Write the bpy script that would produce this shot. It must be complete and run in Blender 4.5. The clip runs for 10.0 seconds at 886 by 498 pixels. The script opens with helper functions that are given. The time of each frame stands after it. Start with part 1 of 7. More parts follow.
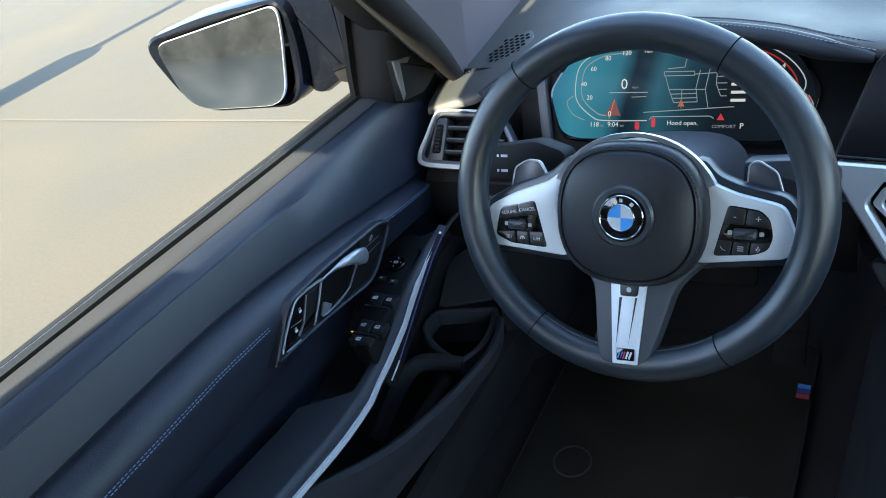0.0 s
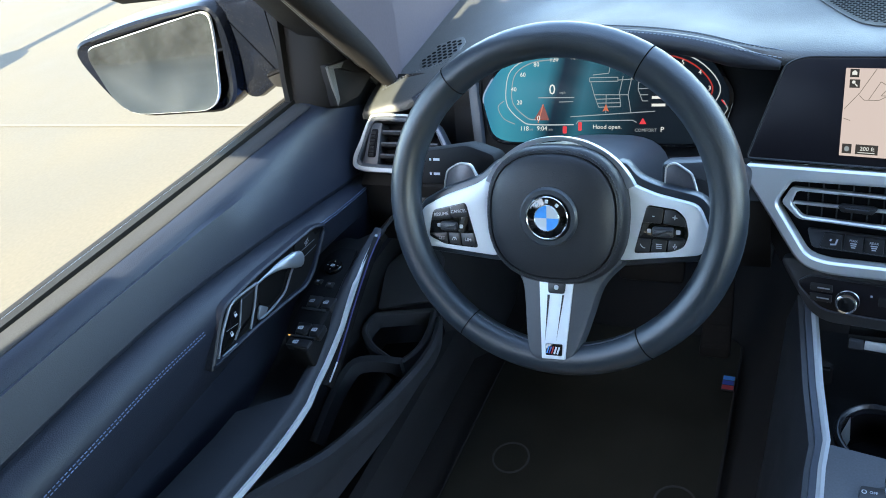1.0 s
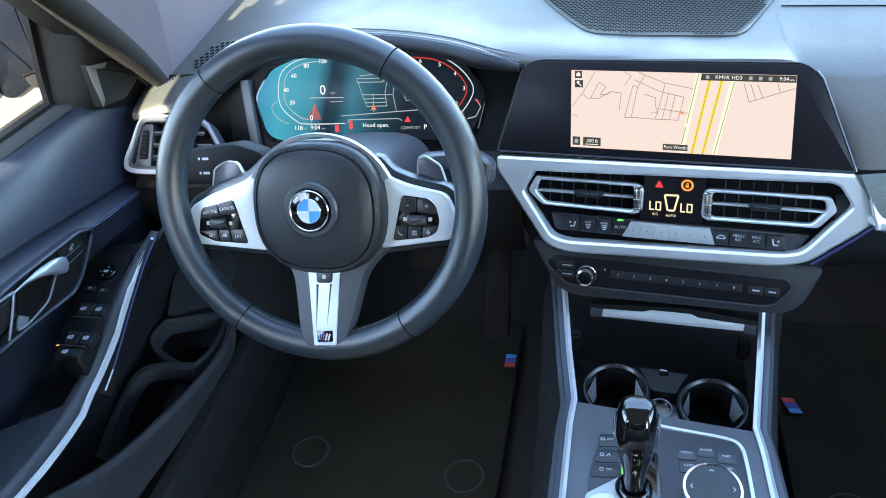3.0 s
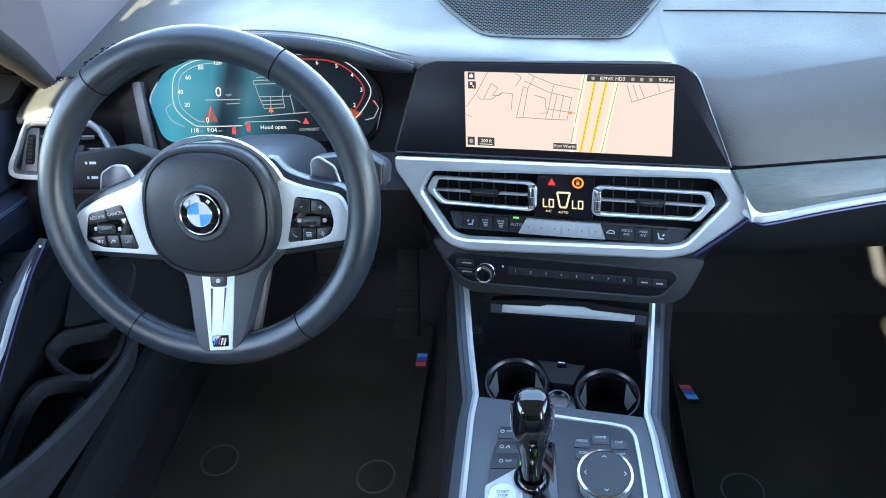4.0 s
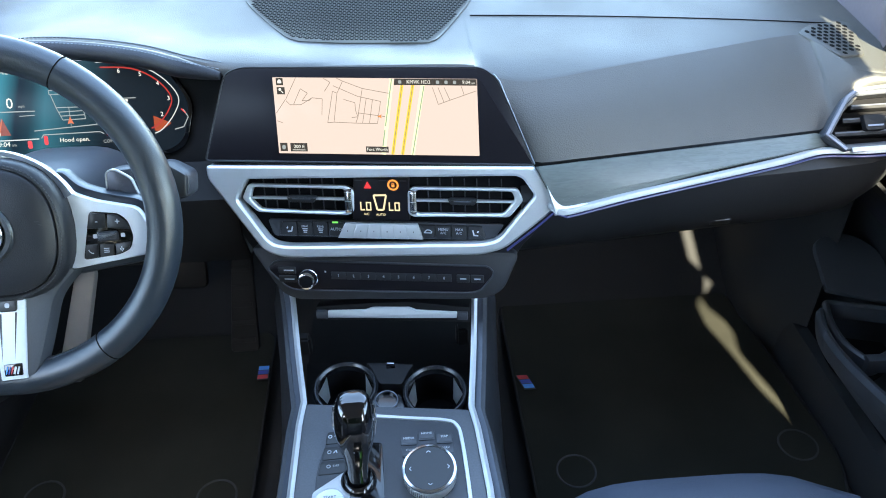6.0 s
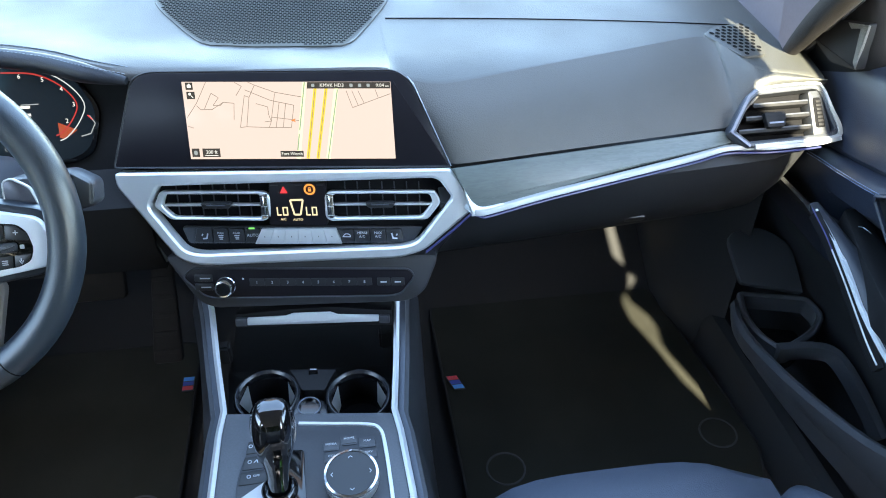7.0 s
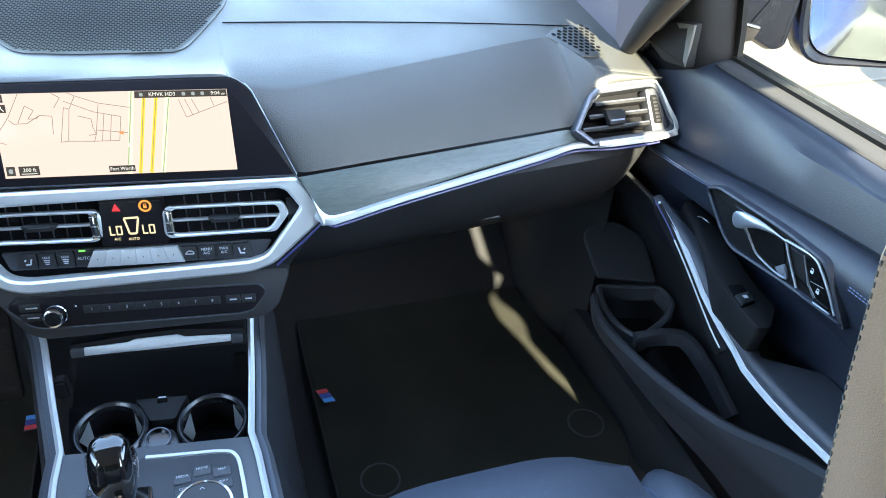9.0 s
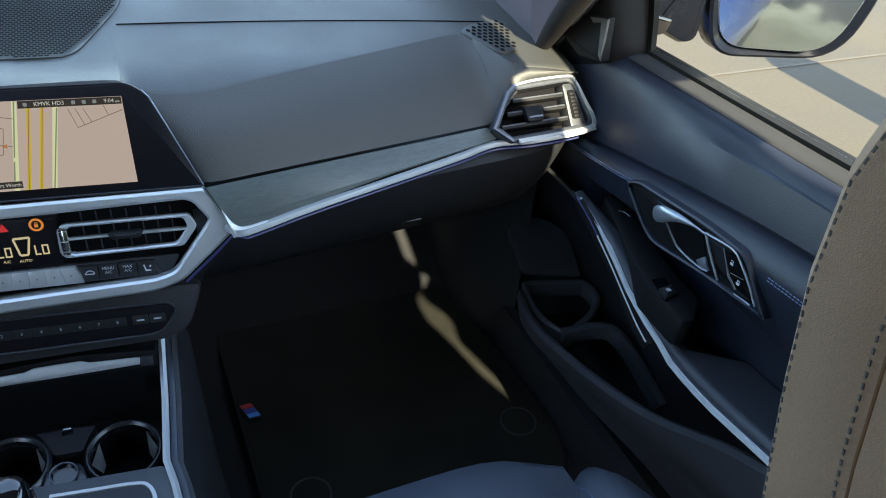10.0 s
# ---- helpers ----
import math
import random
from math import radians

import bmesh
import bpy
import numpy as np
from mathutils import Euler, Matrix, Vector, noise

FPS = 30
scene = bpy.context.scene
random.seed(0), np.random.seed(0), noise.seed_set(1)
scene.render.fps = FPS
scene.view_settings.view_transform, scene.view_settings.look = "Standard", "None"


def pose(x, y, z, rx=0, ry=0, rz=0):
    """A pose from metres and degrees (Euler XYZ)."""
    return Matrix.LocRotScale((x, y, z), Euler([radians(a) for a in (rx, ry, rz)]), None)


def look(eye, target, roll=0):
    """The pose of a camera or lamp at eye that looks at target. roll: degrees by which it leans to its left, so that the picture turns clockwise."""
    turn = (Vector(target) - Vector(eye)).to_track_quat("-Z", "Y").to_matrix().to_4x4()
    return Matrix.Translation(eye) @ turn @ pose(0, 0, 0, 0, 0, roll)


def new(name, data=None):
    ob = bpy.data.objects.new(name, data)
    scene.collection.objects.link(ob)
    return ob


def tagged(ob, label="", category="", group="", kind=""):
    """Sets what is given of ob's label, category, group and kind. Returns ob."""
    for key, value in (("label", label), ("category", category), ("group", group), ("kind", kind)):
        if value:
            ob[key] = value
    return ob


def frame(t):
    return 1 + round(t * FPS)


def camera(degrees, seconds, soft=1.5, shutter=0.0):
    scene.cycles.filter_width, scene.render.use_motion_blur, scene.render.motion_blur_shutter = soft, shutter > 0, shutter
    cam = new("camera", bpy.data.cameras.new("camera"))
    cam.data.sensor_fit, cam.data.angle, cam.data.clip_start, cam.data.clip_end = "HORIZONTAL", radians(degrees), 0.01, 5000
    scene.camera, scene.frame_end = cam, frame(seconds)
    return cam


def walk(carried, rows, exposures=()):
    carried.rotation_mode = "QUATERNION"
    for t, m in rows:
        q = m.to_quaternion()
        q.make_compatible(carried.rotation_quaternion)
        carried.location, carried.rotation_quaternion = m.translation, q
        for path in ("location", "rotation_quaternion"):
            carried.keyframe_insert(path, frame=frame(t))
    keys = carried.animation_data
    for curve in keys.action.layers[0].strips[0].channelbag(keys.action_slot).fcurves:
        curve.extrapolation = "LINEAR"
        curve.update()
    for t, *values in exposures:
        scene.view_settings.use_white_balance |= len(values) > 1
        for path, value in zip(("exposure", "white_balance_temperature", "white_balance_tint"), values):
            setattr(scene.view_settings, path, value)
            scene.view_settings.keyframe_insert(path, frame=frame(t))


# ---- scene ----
cam = camera(61.04, 10.0, soft=1.0)
PATH = [
    (0, (-0.1330, -0.5349, 1.2425), (-1.1564, 0.7893, 0.1475), -16.98),
    (0.5, (-0.1278, -0.5358, 1.2457), (-1.1074, 0.8112, 0.1386), -16.39),
    (1, (-0.1146, -0.5439, 1.2479), (-1.0091, 0.8504, 0.1272), -15.06),
    (1.5, (-0.0979, -0.5493, 1.2486), (-0.9005, 0.8880, 0.1129), -13.78),
    (2, (-0.0800, -0.5538, 1.2482), (-0.7623, 0.9262, 0.0888), -12.06),
    (2.5, (-0.0637, -0.5581, 1.2467), (-0.6403, 0.9545, 0.0722), -10.42),
    (3, (-0.0484, -0.5636, 1.2505), (-0.5023, 0.9774, 0.0592), -8.55),
    (4.5, (-0.0023, -0.5693, 1.2497), (-0.1731, 1.0154, 0.0417), -4.49),
    (5, (0.0132, -0.5724, 1.2485), (-0.0696, 1.0190, 0.0399), -3.41),
    (5.5, (0.0260, -0.5729, 1.2476), (0.0252, 1.0198, 0.0379), -2.42),
    (6, (0.0394, -0.5715, 1.2475), (0.1308, 1.0180, 0.0371), -1.30),
    (7.5, (0.0759, -0.5762, 1.2474), (0.4011, 0.9899, 0.0468), 1.48),
    (8, (0.0853, -0.5757, 1.2461), (0.4907, 0.9755, 0.0505), 2.40),
    (8.5, (0.0910, -0.5718, 1.2420), (0.5651, 0.9639, 0.0517), 3.24),
    (9, (0.1017, -0.5644, 1.2396), (0.6544, 0.9481, 0.0535), 4.02),
    (9.5, (0.1110, -0.5515, 1.2377), (0.7429, 0.9291, 0.0509), 4.74),
    (10, (0.1203, -0.5403, 1.2327), (0.8474, 0.8987, 0.0494), 5.47),
]
EXPO = 3.05
walk(cam, [(t, look(eye, target, roll)) for t, eye, target, roll in PATH], [(t, EXPO + d, k, 3.0) for t, d, k in ((0, -0.4, 6500), (0.4, -0.05, 6500), (1.5, 0.03, 6550), (2.5, 0.26, 6600), (3, 0.43, 6600), (4.5, 0.48, 6750), (6, 0.50, 6900), (7.5, 0.56, 6900), (9.4, 0.63, 6850), (9.6, 0.32, 6850), (9.8, -0.25, 7000), (10, -0.72, 6950))])

# ---- world, sun ----
world = bpy.data.worlds.new("sky")
scene.world = world
world.use_nodes = True
wn = world.node_tree.nodes
sky = wn.new("ShaderNodeTexSky")
sky.sky_type = "NISHITA"
sky.sun_disc = False
SUN_EL, SUN_FROM = 36.0, (-0.0125, -1.0)
sky.sun_elevation = radians(SUN_EL)
sky.sun_rotation = math.atan2(SUN_FROM[0], SUN_FROM[1])
wn["Background"].inputs[1].default_value = 0.22
world.node_tree.links.new(sky.outputs[0], wn["Background"].inputs[0])
sun_data = bpy.data.lights.new("sun", "SUN")
sun_data.energy, sun_data.angle, sun_data.color = 5.0, radians(0.5), (1.0, 0.91, 0.72)
sun = new("sun", sun_data)
sd = Vector((SUN_FROM[0], SUN_FROM[1], math.tan(radians(SUN_EL)) * math.hypot(*SUN_FROM)))
sun.matrix_world = look(sd * 10, (0, 0, 0))


# ---- materials ----
def material(name, color, rough=0.5, metal=0.0, grain=0.0, scale=300.0, vary=0.12, spec=0.5, coat=0.0, emit=None, power=0.0, voronoi=False, patch=9.0):
    """A principled material with colour and roughness varied at two scales and a fine bump."""
    m = bpy.data.materials.new(name)
    m.use_nodes = True
    nt = m.node_tree
    b = nt.nodes["Principled BSDF"]
    b.inputs["Metallic"].default_value = metal
    b.inputs["Specular IOR Level"].default_value = spec
    b.inputs["Coat Weight"].default_value = coat
    b.inputs["Coat Roughness"].default_value = 0.05
    tc = nt.nodes.new("ShaderNodeTexCoord")
    big = nt.nodes.new("ShaderNodeTexNoise")
    big.inputs["Scale"].default_value, big.inputs["Detail"].default_value = patch, 4.0
    fine = nt.nodes.new("ShaderNodeTexNoise")
    fine.inputs["Scale"].default_value, fine.inputs["Detail"].default_value = scale, 3.0
    nt.links.new(tc.outputs["Object"], big.inputs["Vector"])
    nt.links.new(tc.outputs["Object"], fine.inputs["Vector"])
    mixn = nt.nodes.new("ShaderNodeMath")
    mixn.operation = "ADD"
    nt.links.new(big.outputs[0], mixn.inputs[0])
    nt.links.new(fine.outputs[0], mixn.inputs[1])
    ramp = nt.nodes.new("ShaderNodeMapRange")
    ramp.inputs[1].default_value, ramp.inputs[2].default_value = 0.6, 1.4
    ramp.inputs[3].default_value, ramp.inputs[4].default_value = 1.0 - vary, 1.0 + vary
    nt.links.new(mixn.outputs[0], ramp.inputs[0])
    mul = nt.nodes.new("ShaderNodeVectorMath")
    mul.operation = "SCALE"
    mul.inputs[0].default_value = color
    nt.links.new(ramp.outputs[0], mul.inputs["Scale"])
    nt.links.new(mul.outputs[0], b.inputs["Base Color"])
    rr = nt.nodes.new("ShaderNodeMapRange")
    rr.inputs[1].default_value, rr.inputs[2].default_value = 0.3, 0.7
    rr.inputs[3].default_value, rr.inputs[4].default_value = max(0.02, rough * 0.85), min(1.0, rough * 1.15)
    nt.links.new(big.outputs[0], rr.inputs[0])
    nt.links.new(rr.outputs[0], b.inputs["Roughness"])
    if grain:
        bump = nt.nodes.new("ShaderNodeBump")
        bump.inputs["Strength"].default_value, bump.inputs["Distance"].default_value = grain, 0.0006
        if voronoi:
            vo = nt.nodes.new("ShaderNodeTexVoronoi")
            vo.inputs["Scale"].default_value = scale * 1.6
            nt.links.new(tc.outputs["Object"], vo.inputs["Vector"])
            nt.links.new(vo.outputs["Distance"], bump.inputs["Height"])
        else:
            nt.links.new(fine.outputs[0], bump.inputs["Height"])
        nt.links.new(bump.outputs[0], b.inputs["Normal"])
    if emit:
        b.inputs["Emission Color"].default_value = (*emit, 1)
        b.inputs["Emission Strength"].default_value = power
    return m


LEATHER = material("black_leather", (0.0165, 0.0205, 0.033), 0.43, grain=0.25, scale=560, voronoi=True, spec=0.42)
DASH = material("dash_leather", (0.027, 0.029, 0.028), 0.54, grain=0.3, scale=420, voronoi=True, spec=0.98)
DASH.node_tree.nodes["Principled BSDF"].inputs["Specular Tint"].default_value = (1.0, 0.93, 0.86, 1)
ROLL = material("roll_leather", (0.014, 0.016, 0.022), 0.5, grain=0.25, scale=520, voronoi=True, spec=0.35)
WHEEL = material("wheel_leather", (0.016, 0.024, 0.034), 0.36, grain=0.16, scale=620, voronoi=True, spec=0.85)
PAD = material("pad_leather", (0.021, 0.023, 0.028), 0.44, grain=0.22, scale=620, voronoi=True, spec=0.42)
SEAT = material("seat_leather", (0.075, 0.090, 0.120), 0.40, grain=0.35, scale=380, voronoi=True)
# sunlit copy of the dark seat leather, the sun put into the colour
SUN_TAUPE = material("sunlit_taupe", (0.26, 0.195, 0.160), 0.6, grain=0.2, scale=1100, voronoi=True)
PLASTIC = material("black_plastic", (0.030, 0.031, 0.034), 0.5, grain=0.3, scale=700)
SOFT = material("soft_plastic", (0.038, 0.041, 0.048), 0.42, grain=0.4, scale=600)
GLOSS = material("gloss_black", (0.006, 0.006, 0.007), 0.08, vary=0.05, coat=0.6)
SATIN = material("satin_silver", (0.66, 0.675, 0.68), 0.38, metal=0.55, grain=0.05, scale=900, vary=0.04)
HOOP = material("hoop_silver", (0.40, 0.41, 0.41), 0.5, metal=0.35, grain=0.05, scale=900, vary=0.04)
TRIMW = material("wheel_silver", (0.78, 0.82, 0.86), 0.42, metal=0.15, grain=0.05, scale=900, vary=0.04)
CUPRIM = material("cup_black", (0.014, 0.015, 0.018), 0.24, vary=0.1, spec=0.6)
STRIP_D = material("strip_grey", (0.075, 0.085, 0.105), 0.40, metal=0.3)
CHROME = material("chrome", (0.80, 0.82, 0.85), 0.12, metal=1.0, vary=0.03)
BUTTON = material("button_black", (0.020, 0.021, 0.023), 0.38, grain=0.1, scale=800)
CARPET = material("carpet", (0.024, 0.024, 0.025), 0.95, grain=1.0, scale=1500, spec=0.1)
MAT = material("mat_pile", (0.0240, 0.0237, 0.0190), 0.95, grain=1.0, scale=900, vary=0.45, spec=0.1)
STITCH = material("stitch_blue", (0.15, 0.20, 0.34), 0.6)
STITCH_L = material("stitch_pale", (0.055, 0.062, 0.078), 0.7)
STITCH_D = material("stitch_dark", (0.085, 0.095, 0.115), 0.6)
CTOP = material("console_grey", (0.100, 0.108, 0.120), 0.40, grain=0.2, scale=500, vary=0.2)
CPANEL = material("panel_grey", (0.052, 0.056, 0.064), 0.42, grain=0.15, scale=600)
KEYMARK = material("key_print", (0.26, 0.27, 0.29), 0.6, vary=0.03)
# lighter than the door leather: the sun on the sill is put into this colour
SILL_SUN = material("sill_sun_strip", (0.036, 0.036, 0.037), 0.65, grain=0.3, scale=600, vary=0.2, spec=0.06)
AMBIENT = material("ambient_strip", (0.015, 0.020, 0.055), 0.35, emit=(0.15, 0.20, 1.0), power=0.015)
WHITE = material("white_mark", (0.55, 0.57, 0.60), 0.6, vary=0.03)
RED = material("red_mark", (0.55, 0.03, 0.04), 0.5)
LBLUE = material("light_blue_mark", (0.06, 0.30, 0.75), 0.5)
DBLUE = material("dark_blue_mark", (0.03, 0.06, 0.35), 0.5)
BODY = material("blue_paint", (0.025, 0.085, 0.30), 0.18, vary=0.05, coat=0.8)
PAINT = material("dark_paint", (0.004, 0.005, 0.008), 0.14, grain=0.05, scale=500, vary=0.3, coat=0.0, spec=0.11)
FABRIC = material("pillar_fabric", (0.024, 0.022, 0.022), 0.95, grain=0.9, scale=900, spec=0.1)
RUBBER = material("rubber", (0.014, 0.013, 0.012), 0.65, grain=0.3, scale=500, spec=0.12)
CONCRETE = material("concrete", (0.0595, 0.0490, 0.0318), 0.9, grain=0.6, scale=60, vary=0.18, patch=1.3)
JOINT = material("joint", (0.085, 0.073, 0.056), 0.9)
LINER = material("headliner", (0.40, 0.39, 0.38), 0.95, grain=0.5, scale=900, spec=0.1)
LCD = lambda name, c, p: material(name, (0.01, 0.01, 0.01), 0.2, emit=c, power=p, vary=0.0, spec=0.12)
# near-black that stands for the shade inside openings, hollows and seams
GAP_SHADE = material("gap_shade", (0.008, 0.008, 0.009), 0.9, spec=0.05)
ARM = material("arm_leather", (0.036, 0.040, 0.050), 0.43, grain=0.25, scale=560, voronoi=True, spec=0.45)
SPOKE = material("spoke_plastic", (0.062, 0.068, 0.078), 0.45, grain=0.2, scale=700)
POCKET = material("pocket_plastic", (0.060, 0.064, 0.074), 0.45, grain=0.4, scale=600)
LID = material("lid_plastic", (0.018, 0.019, 0.021), 0.55, grain=0.3, scale=600, spec=0.3)
SATIN_D = material("satin_grey", (0.42, 0.46, 0.53), 0.34, metal=0.75, grain=0.05, scale=900, vary=0.04)
MESH = material("grey_mesh", (0.10, 0.10, 0.095), 0.6, grain=1.0, scale=900, vary=0.5)
LACQUER = material("black_lacquer", (0.005, 0.005, 0.006), 0.06, vary=0.05, coat=1.0, spec=0.8)
LACQUER.node_tree.nodes["Principled BSDF"].inputs["Coat IOR"].default_value = 1.5
DISPLAY = material("display_black", (0.010, 0.009, 0.012), 0.35, vary=0.05, spec=0.22)
SAIL = material("sail_black", (0.0105, 0.0105, 0.0115), 0.6, grain=0.3, scale=700, spec=0.2)
LEAF = material("hedge_leaf", (0.016, 0.022, 0.012), 0.6, vary=0.4, spec=0.2)
PADDLE = material("paddle_grey", (0.13, 0.14, 0.17), 0.38, metal=0.4)
GLAZE = material("screen_edge", (0.092, 0.078, 0.094), 0.5)


def specks(m, scale, amount, color=(0.30, 0.29, 0.27)):
    """Dried drops and dust over a material."""
    nt = m.node_tree
    b = nt.nodes["Principled BSDF"]
    out = nt.nodes["Material Output"]
    tc = nt.nodes.new("ShaderNodeTexCoord")
    v = nt.nodes.new("ShaderNodeTexVoronoi")
    v.inputs["Scale"].default_value = scale
    n = nt.nodes.new("ShaderNodeTexNoise")
    n.inputs["Scale"].default_value, n.inputs["Detail"].default_value = scale * 0.12, 4.0
    nt.links.new(tc.outputs["Object"], v.inputs["Vector"])
    nt.links.new(tc.outputs["Object"], n.inputs["Vector"])
    spot = nt.nodes.new("ShaderNodeMapRange")
    spot.inputs[1].default_value, spot.inputs[2].default_value = 0.24, 0.12
    nt.links.new(v.outputs["Distance"], spot.inputs[0])
    where = nt.nodes.new("ShaderNodeMapRange")
    where.inputs[1].default_value, where.inputs[2].default_value, where.inputs[4].default_value = 0.42, 0.66, amount
    nt.links.new(n.outputs[0], where.inputs[0])
    mul = nt.nodes.new("ShaderNodeMath")
    mul.operation = "MULTIPLY"
    nt.links.new(spot.outputs[0], mul.inputs[0])
    nt.links.new(where.outputs[0], mul.inputs[1])
    dust = nt.nodes.new("ShaderNodeBsdfDiffuse")
    dust.inputs[0].default_value = (*color, 1)
    mix = nt.nodes.new("ShaderNodeMixShader")
    nt.links.new(mul.outputs[0], mix.inputs[0])
    nt.links.new(b.outputs[0], mix.inputs[1])
    nt.links.new(dust.outputs[0], mix.inputs[2])
    nt.links.new(mix.outputs[0], out.inputs[0])


specks(PAINT, 480.0, 0.45, (0.10, 0.10, 0.10))
specks(MAT, 420.0, 0.12, (0.16, 0.15, 0.13))


def wood_material():
    """Open-pored ash: dark grey-green with a drawn grain along x."""
    m = material("grey_ash_wood", (0.07, 0.078, 0.074), 0.42, grain=0.0, coat=0.10)
    nt = m.node_tree
    b = nt.nodes["Principled BSDF"]
    tc = nt.nodes.new("ShaderNodeTexCoord")
    mp = nt.nodes.new("ShaderNodeMapping")
    mp.inputs["Scale"].default_value = (9, 110, 110)
    n = nt.nodes.new("ShaderNodeTexNoise")
    n.inputs["Scale"].default_value, n.inputs["Detail"].default_value, n.inputs["Distortion"].default_value = 3.0, 6.0, 1.2
    nt.links.new(tc.outputs["Object"], mp.inputs[0])
    nt.links.new(mp.outputs[0], n.inputs["Vector"])
    cr = nt.nodes.new("ShaderNodeValToRGB")
    cr.color_ramp.elements[0].position, cr.color_ramp.elements[0].color = 0.36, (0.078, 0.092, 0.086, 1)
    cr.color_ramp.elements[1].position, cr.color_ramp.elements[1].color = 0.62, (0.102, 0.118, 0.110, 1)
    nt.links.new(n.outputs[0], cr.inputs[0])
    nt.links.new(cr.outputs[0], b.inputs["Base Color"])
    bp = nt.nodes.new("ShaderNodeBump")
    bp.inputs["Strength"].default_value, bp.inputs["Distance"].default_value = 0.35, 0.0003
    nt.links.new(n.outputs[0], bp.inputs["Height"])
    nt.links.new(bp.outputs[0], b.inputs["Normal"])
    return m


WOOD = wood_material()


def dusty_mirror():
    """Mirror glass under a film of dust and dried drops."""
    m = material("dusty_mirror", (0.34, 0.43, 0.45), 0.04, metal=1.0, vary=0.02)
    nt = m.node_tree
    b = nt.nodes["Principled BSDF"]
    out = nt.nodes["Material Output"]
    tc = nt.nodes.new("ShaderNodeTexCoord")
    dust = nt.nodes.new("ShaderNodeBsdfDiffuse")
    dust.inputs[0].default_value = (0.075, 0.08, 0.085, 1)
    v = nt.nodes.new("ShaderNodeTexVoronoi")
    v.inputs["Scale"].default_value = 420.0
    n = nt.nodes.new("ShaderNodeTexNoise")
    n.inputs["Scale"].default_value, n.inputs["Detail"].default_value = 24.0, 6.0
    nt.links.new(tc.outputs["Object"], v.inputs["Vector"])
    nt.links.new(tc.outputs["Object"], n.inputs["Vector"])
    spot = nt.nodes.new("ShaderNodeMapRange")
    spot.inputs[1].default_value, spot.inputs[2].default_value = 0.22, 0.10
    nt.links.new(v.outputs["Distance"], spot.inputs[0])
    film = nt.nodes.new("ShaderNodeMath")
    film.operation = "MULTIPLY_ADD"
    film.inputs[1].default_value, film.inputs[2].default_value = 0.42, 0.0
    nt.links.new(n.outputs[0], film.inputs[0])
    mx = nt.nodes.new("ShaderNodeMath")
    mx.operation = "MULTIPLY"
    nt.links.new(spot.outputs[0], mx.inputs[0])
    nt.links.new(n.outputs[0], mx.inputs[1])
    ad = nt.nodes.new("ShaderNodeMath")
    ad.operation = "ADD"
    ad.use_clamp = True
    nt.links.new(mx.outputs[0], ad.inputs[0])
    nt.links.new(film.outputs[0], ad.inputs[1])
    mix = nt.nodes.new("ShaderNodeMixShader")
    nt.links.new(ad.outputs[0], mix.inputs[0])
    nt.links.new(b.outputs[0], mix.inputs[1])
    nt.links.new(dust.outputs[0], mix.inputs[2])
    nt.links.new(mix.outputs[0], out.inputs[0])
    return m


DUSTY = dusty_mirror()


# ---- building helpers ----
def link_mesh(name, bm, mat, parent=None, label="", smooth=True):
    me = bpy.data.meshes.new(name)
    bmesh.ops.recalc_face_normals(bm, faces=bm.faces)
    bm.to_mesh(me)
    bm.free()
    me.materials.append(mat)
    if smooth:
        for p in me.polygons:
            p.use_smooth = True
        me.set_sharp_from_angle(angle=radians(38))
    ob = new(name, me)
    if parent is not None:
        ob.parent = parent
    if label:
        ob["label"] = label
    return ob


def part(name, bm, mat, parent, label=""):
    return link_mesh(name, bm, mat, parent, label)


def thing(name, label, category, group="", kind=""):
    return tagged(new(name), label, category, group, kind)


def rounded(pts, r, seg=4):
    """A closed 2D outline with its corners rounded; r is one radius or one for each corner."""
    out, n = [], len(pts)
    for i in range(n):
        p, a, c = Vector(pts[i]), Vector(pts[i - 1]), Vector(pts[(i + 1) % n])
        ri = r[i] if isinstance(r, (list, tuple)) else r
        da, dc = (a - p), (c - p)
        ri = min(ri, da.length * 0.49, dc.length * 0.49)
        if ri < 1e-5:
            out.append(p)
            continue
        p0, p2 = p + da.normalized() * ri, p + dc.normalized() * ri
        for k in range(seg + 1):
            t = k / seg
            out.append(p0 * (1 - t) ** 2 + p * 2 * t * (1 - t) + p2 * t * t)
    return [tuple(q) for q in out]


def inset(pts, d):
    """A closed 2D outline moved inwards by d."""
    n = len(pts)
    area = sum(pts[i - 1][0] * pts[i][1] - pts[i][0] * pts[i - 1][1] for i in range(n))
    s = 1 if area > 0 else -1
    out = []
    for i in range(n):
        p, a, c = Vector(pts[i]), Vector(pts[i - 1]), Vector(pts[(i + 1) % n])
        e1, e2 = (p - a), (c - p)
        if e1.length < 1e-7:
            e1 = e2
        if e2.length < 1e-7:
            e2 = e1
        n1, n2 = Vector((-e1.y, e1.x)).normalized(), Vector((-e2.y, e2.x)).normalized()
        m = n1 + n2
        m = m.normalized() if m.length > 1e-6 else n1
        k = d / max(0.45, m.dot(n1))
        out.append(tuple(p + m * k * s))
    return out


class Surf:
    """A working surface: at(a, b, c) gives the place of the 2D point (a, b), lifted by c along the normal."""

    def __init__(self, f, n):
        self.f, self.n = f, Vector(n).normalized()

    def at(self, a, b, c=0.0):
        return Vector(self.f(a, b)) + self.n * c


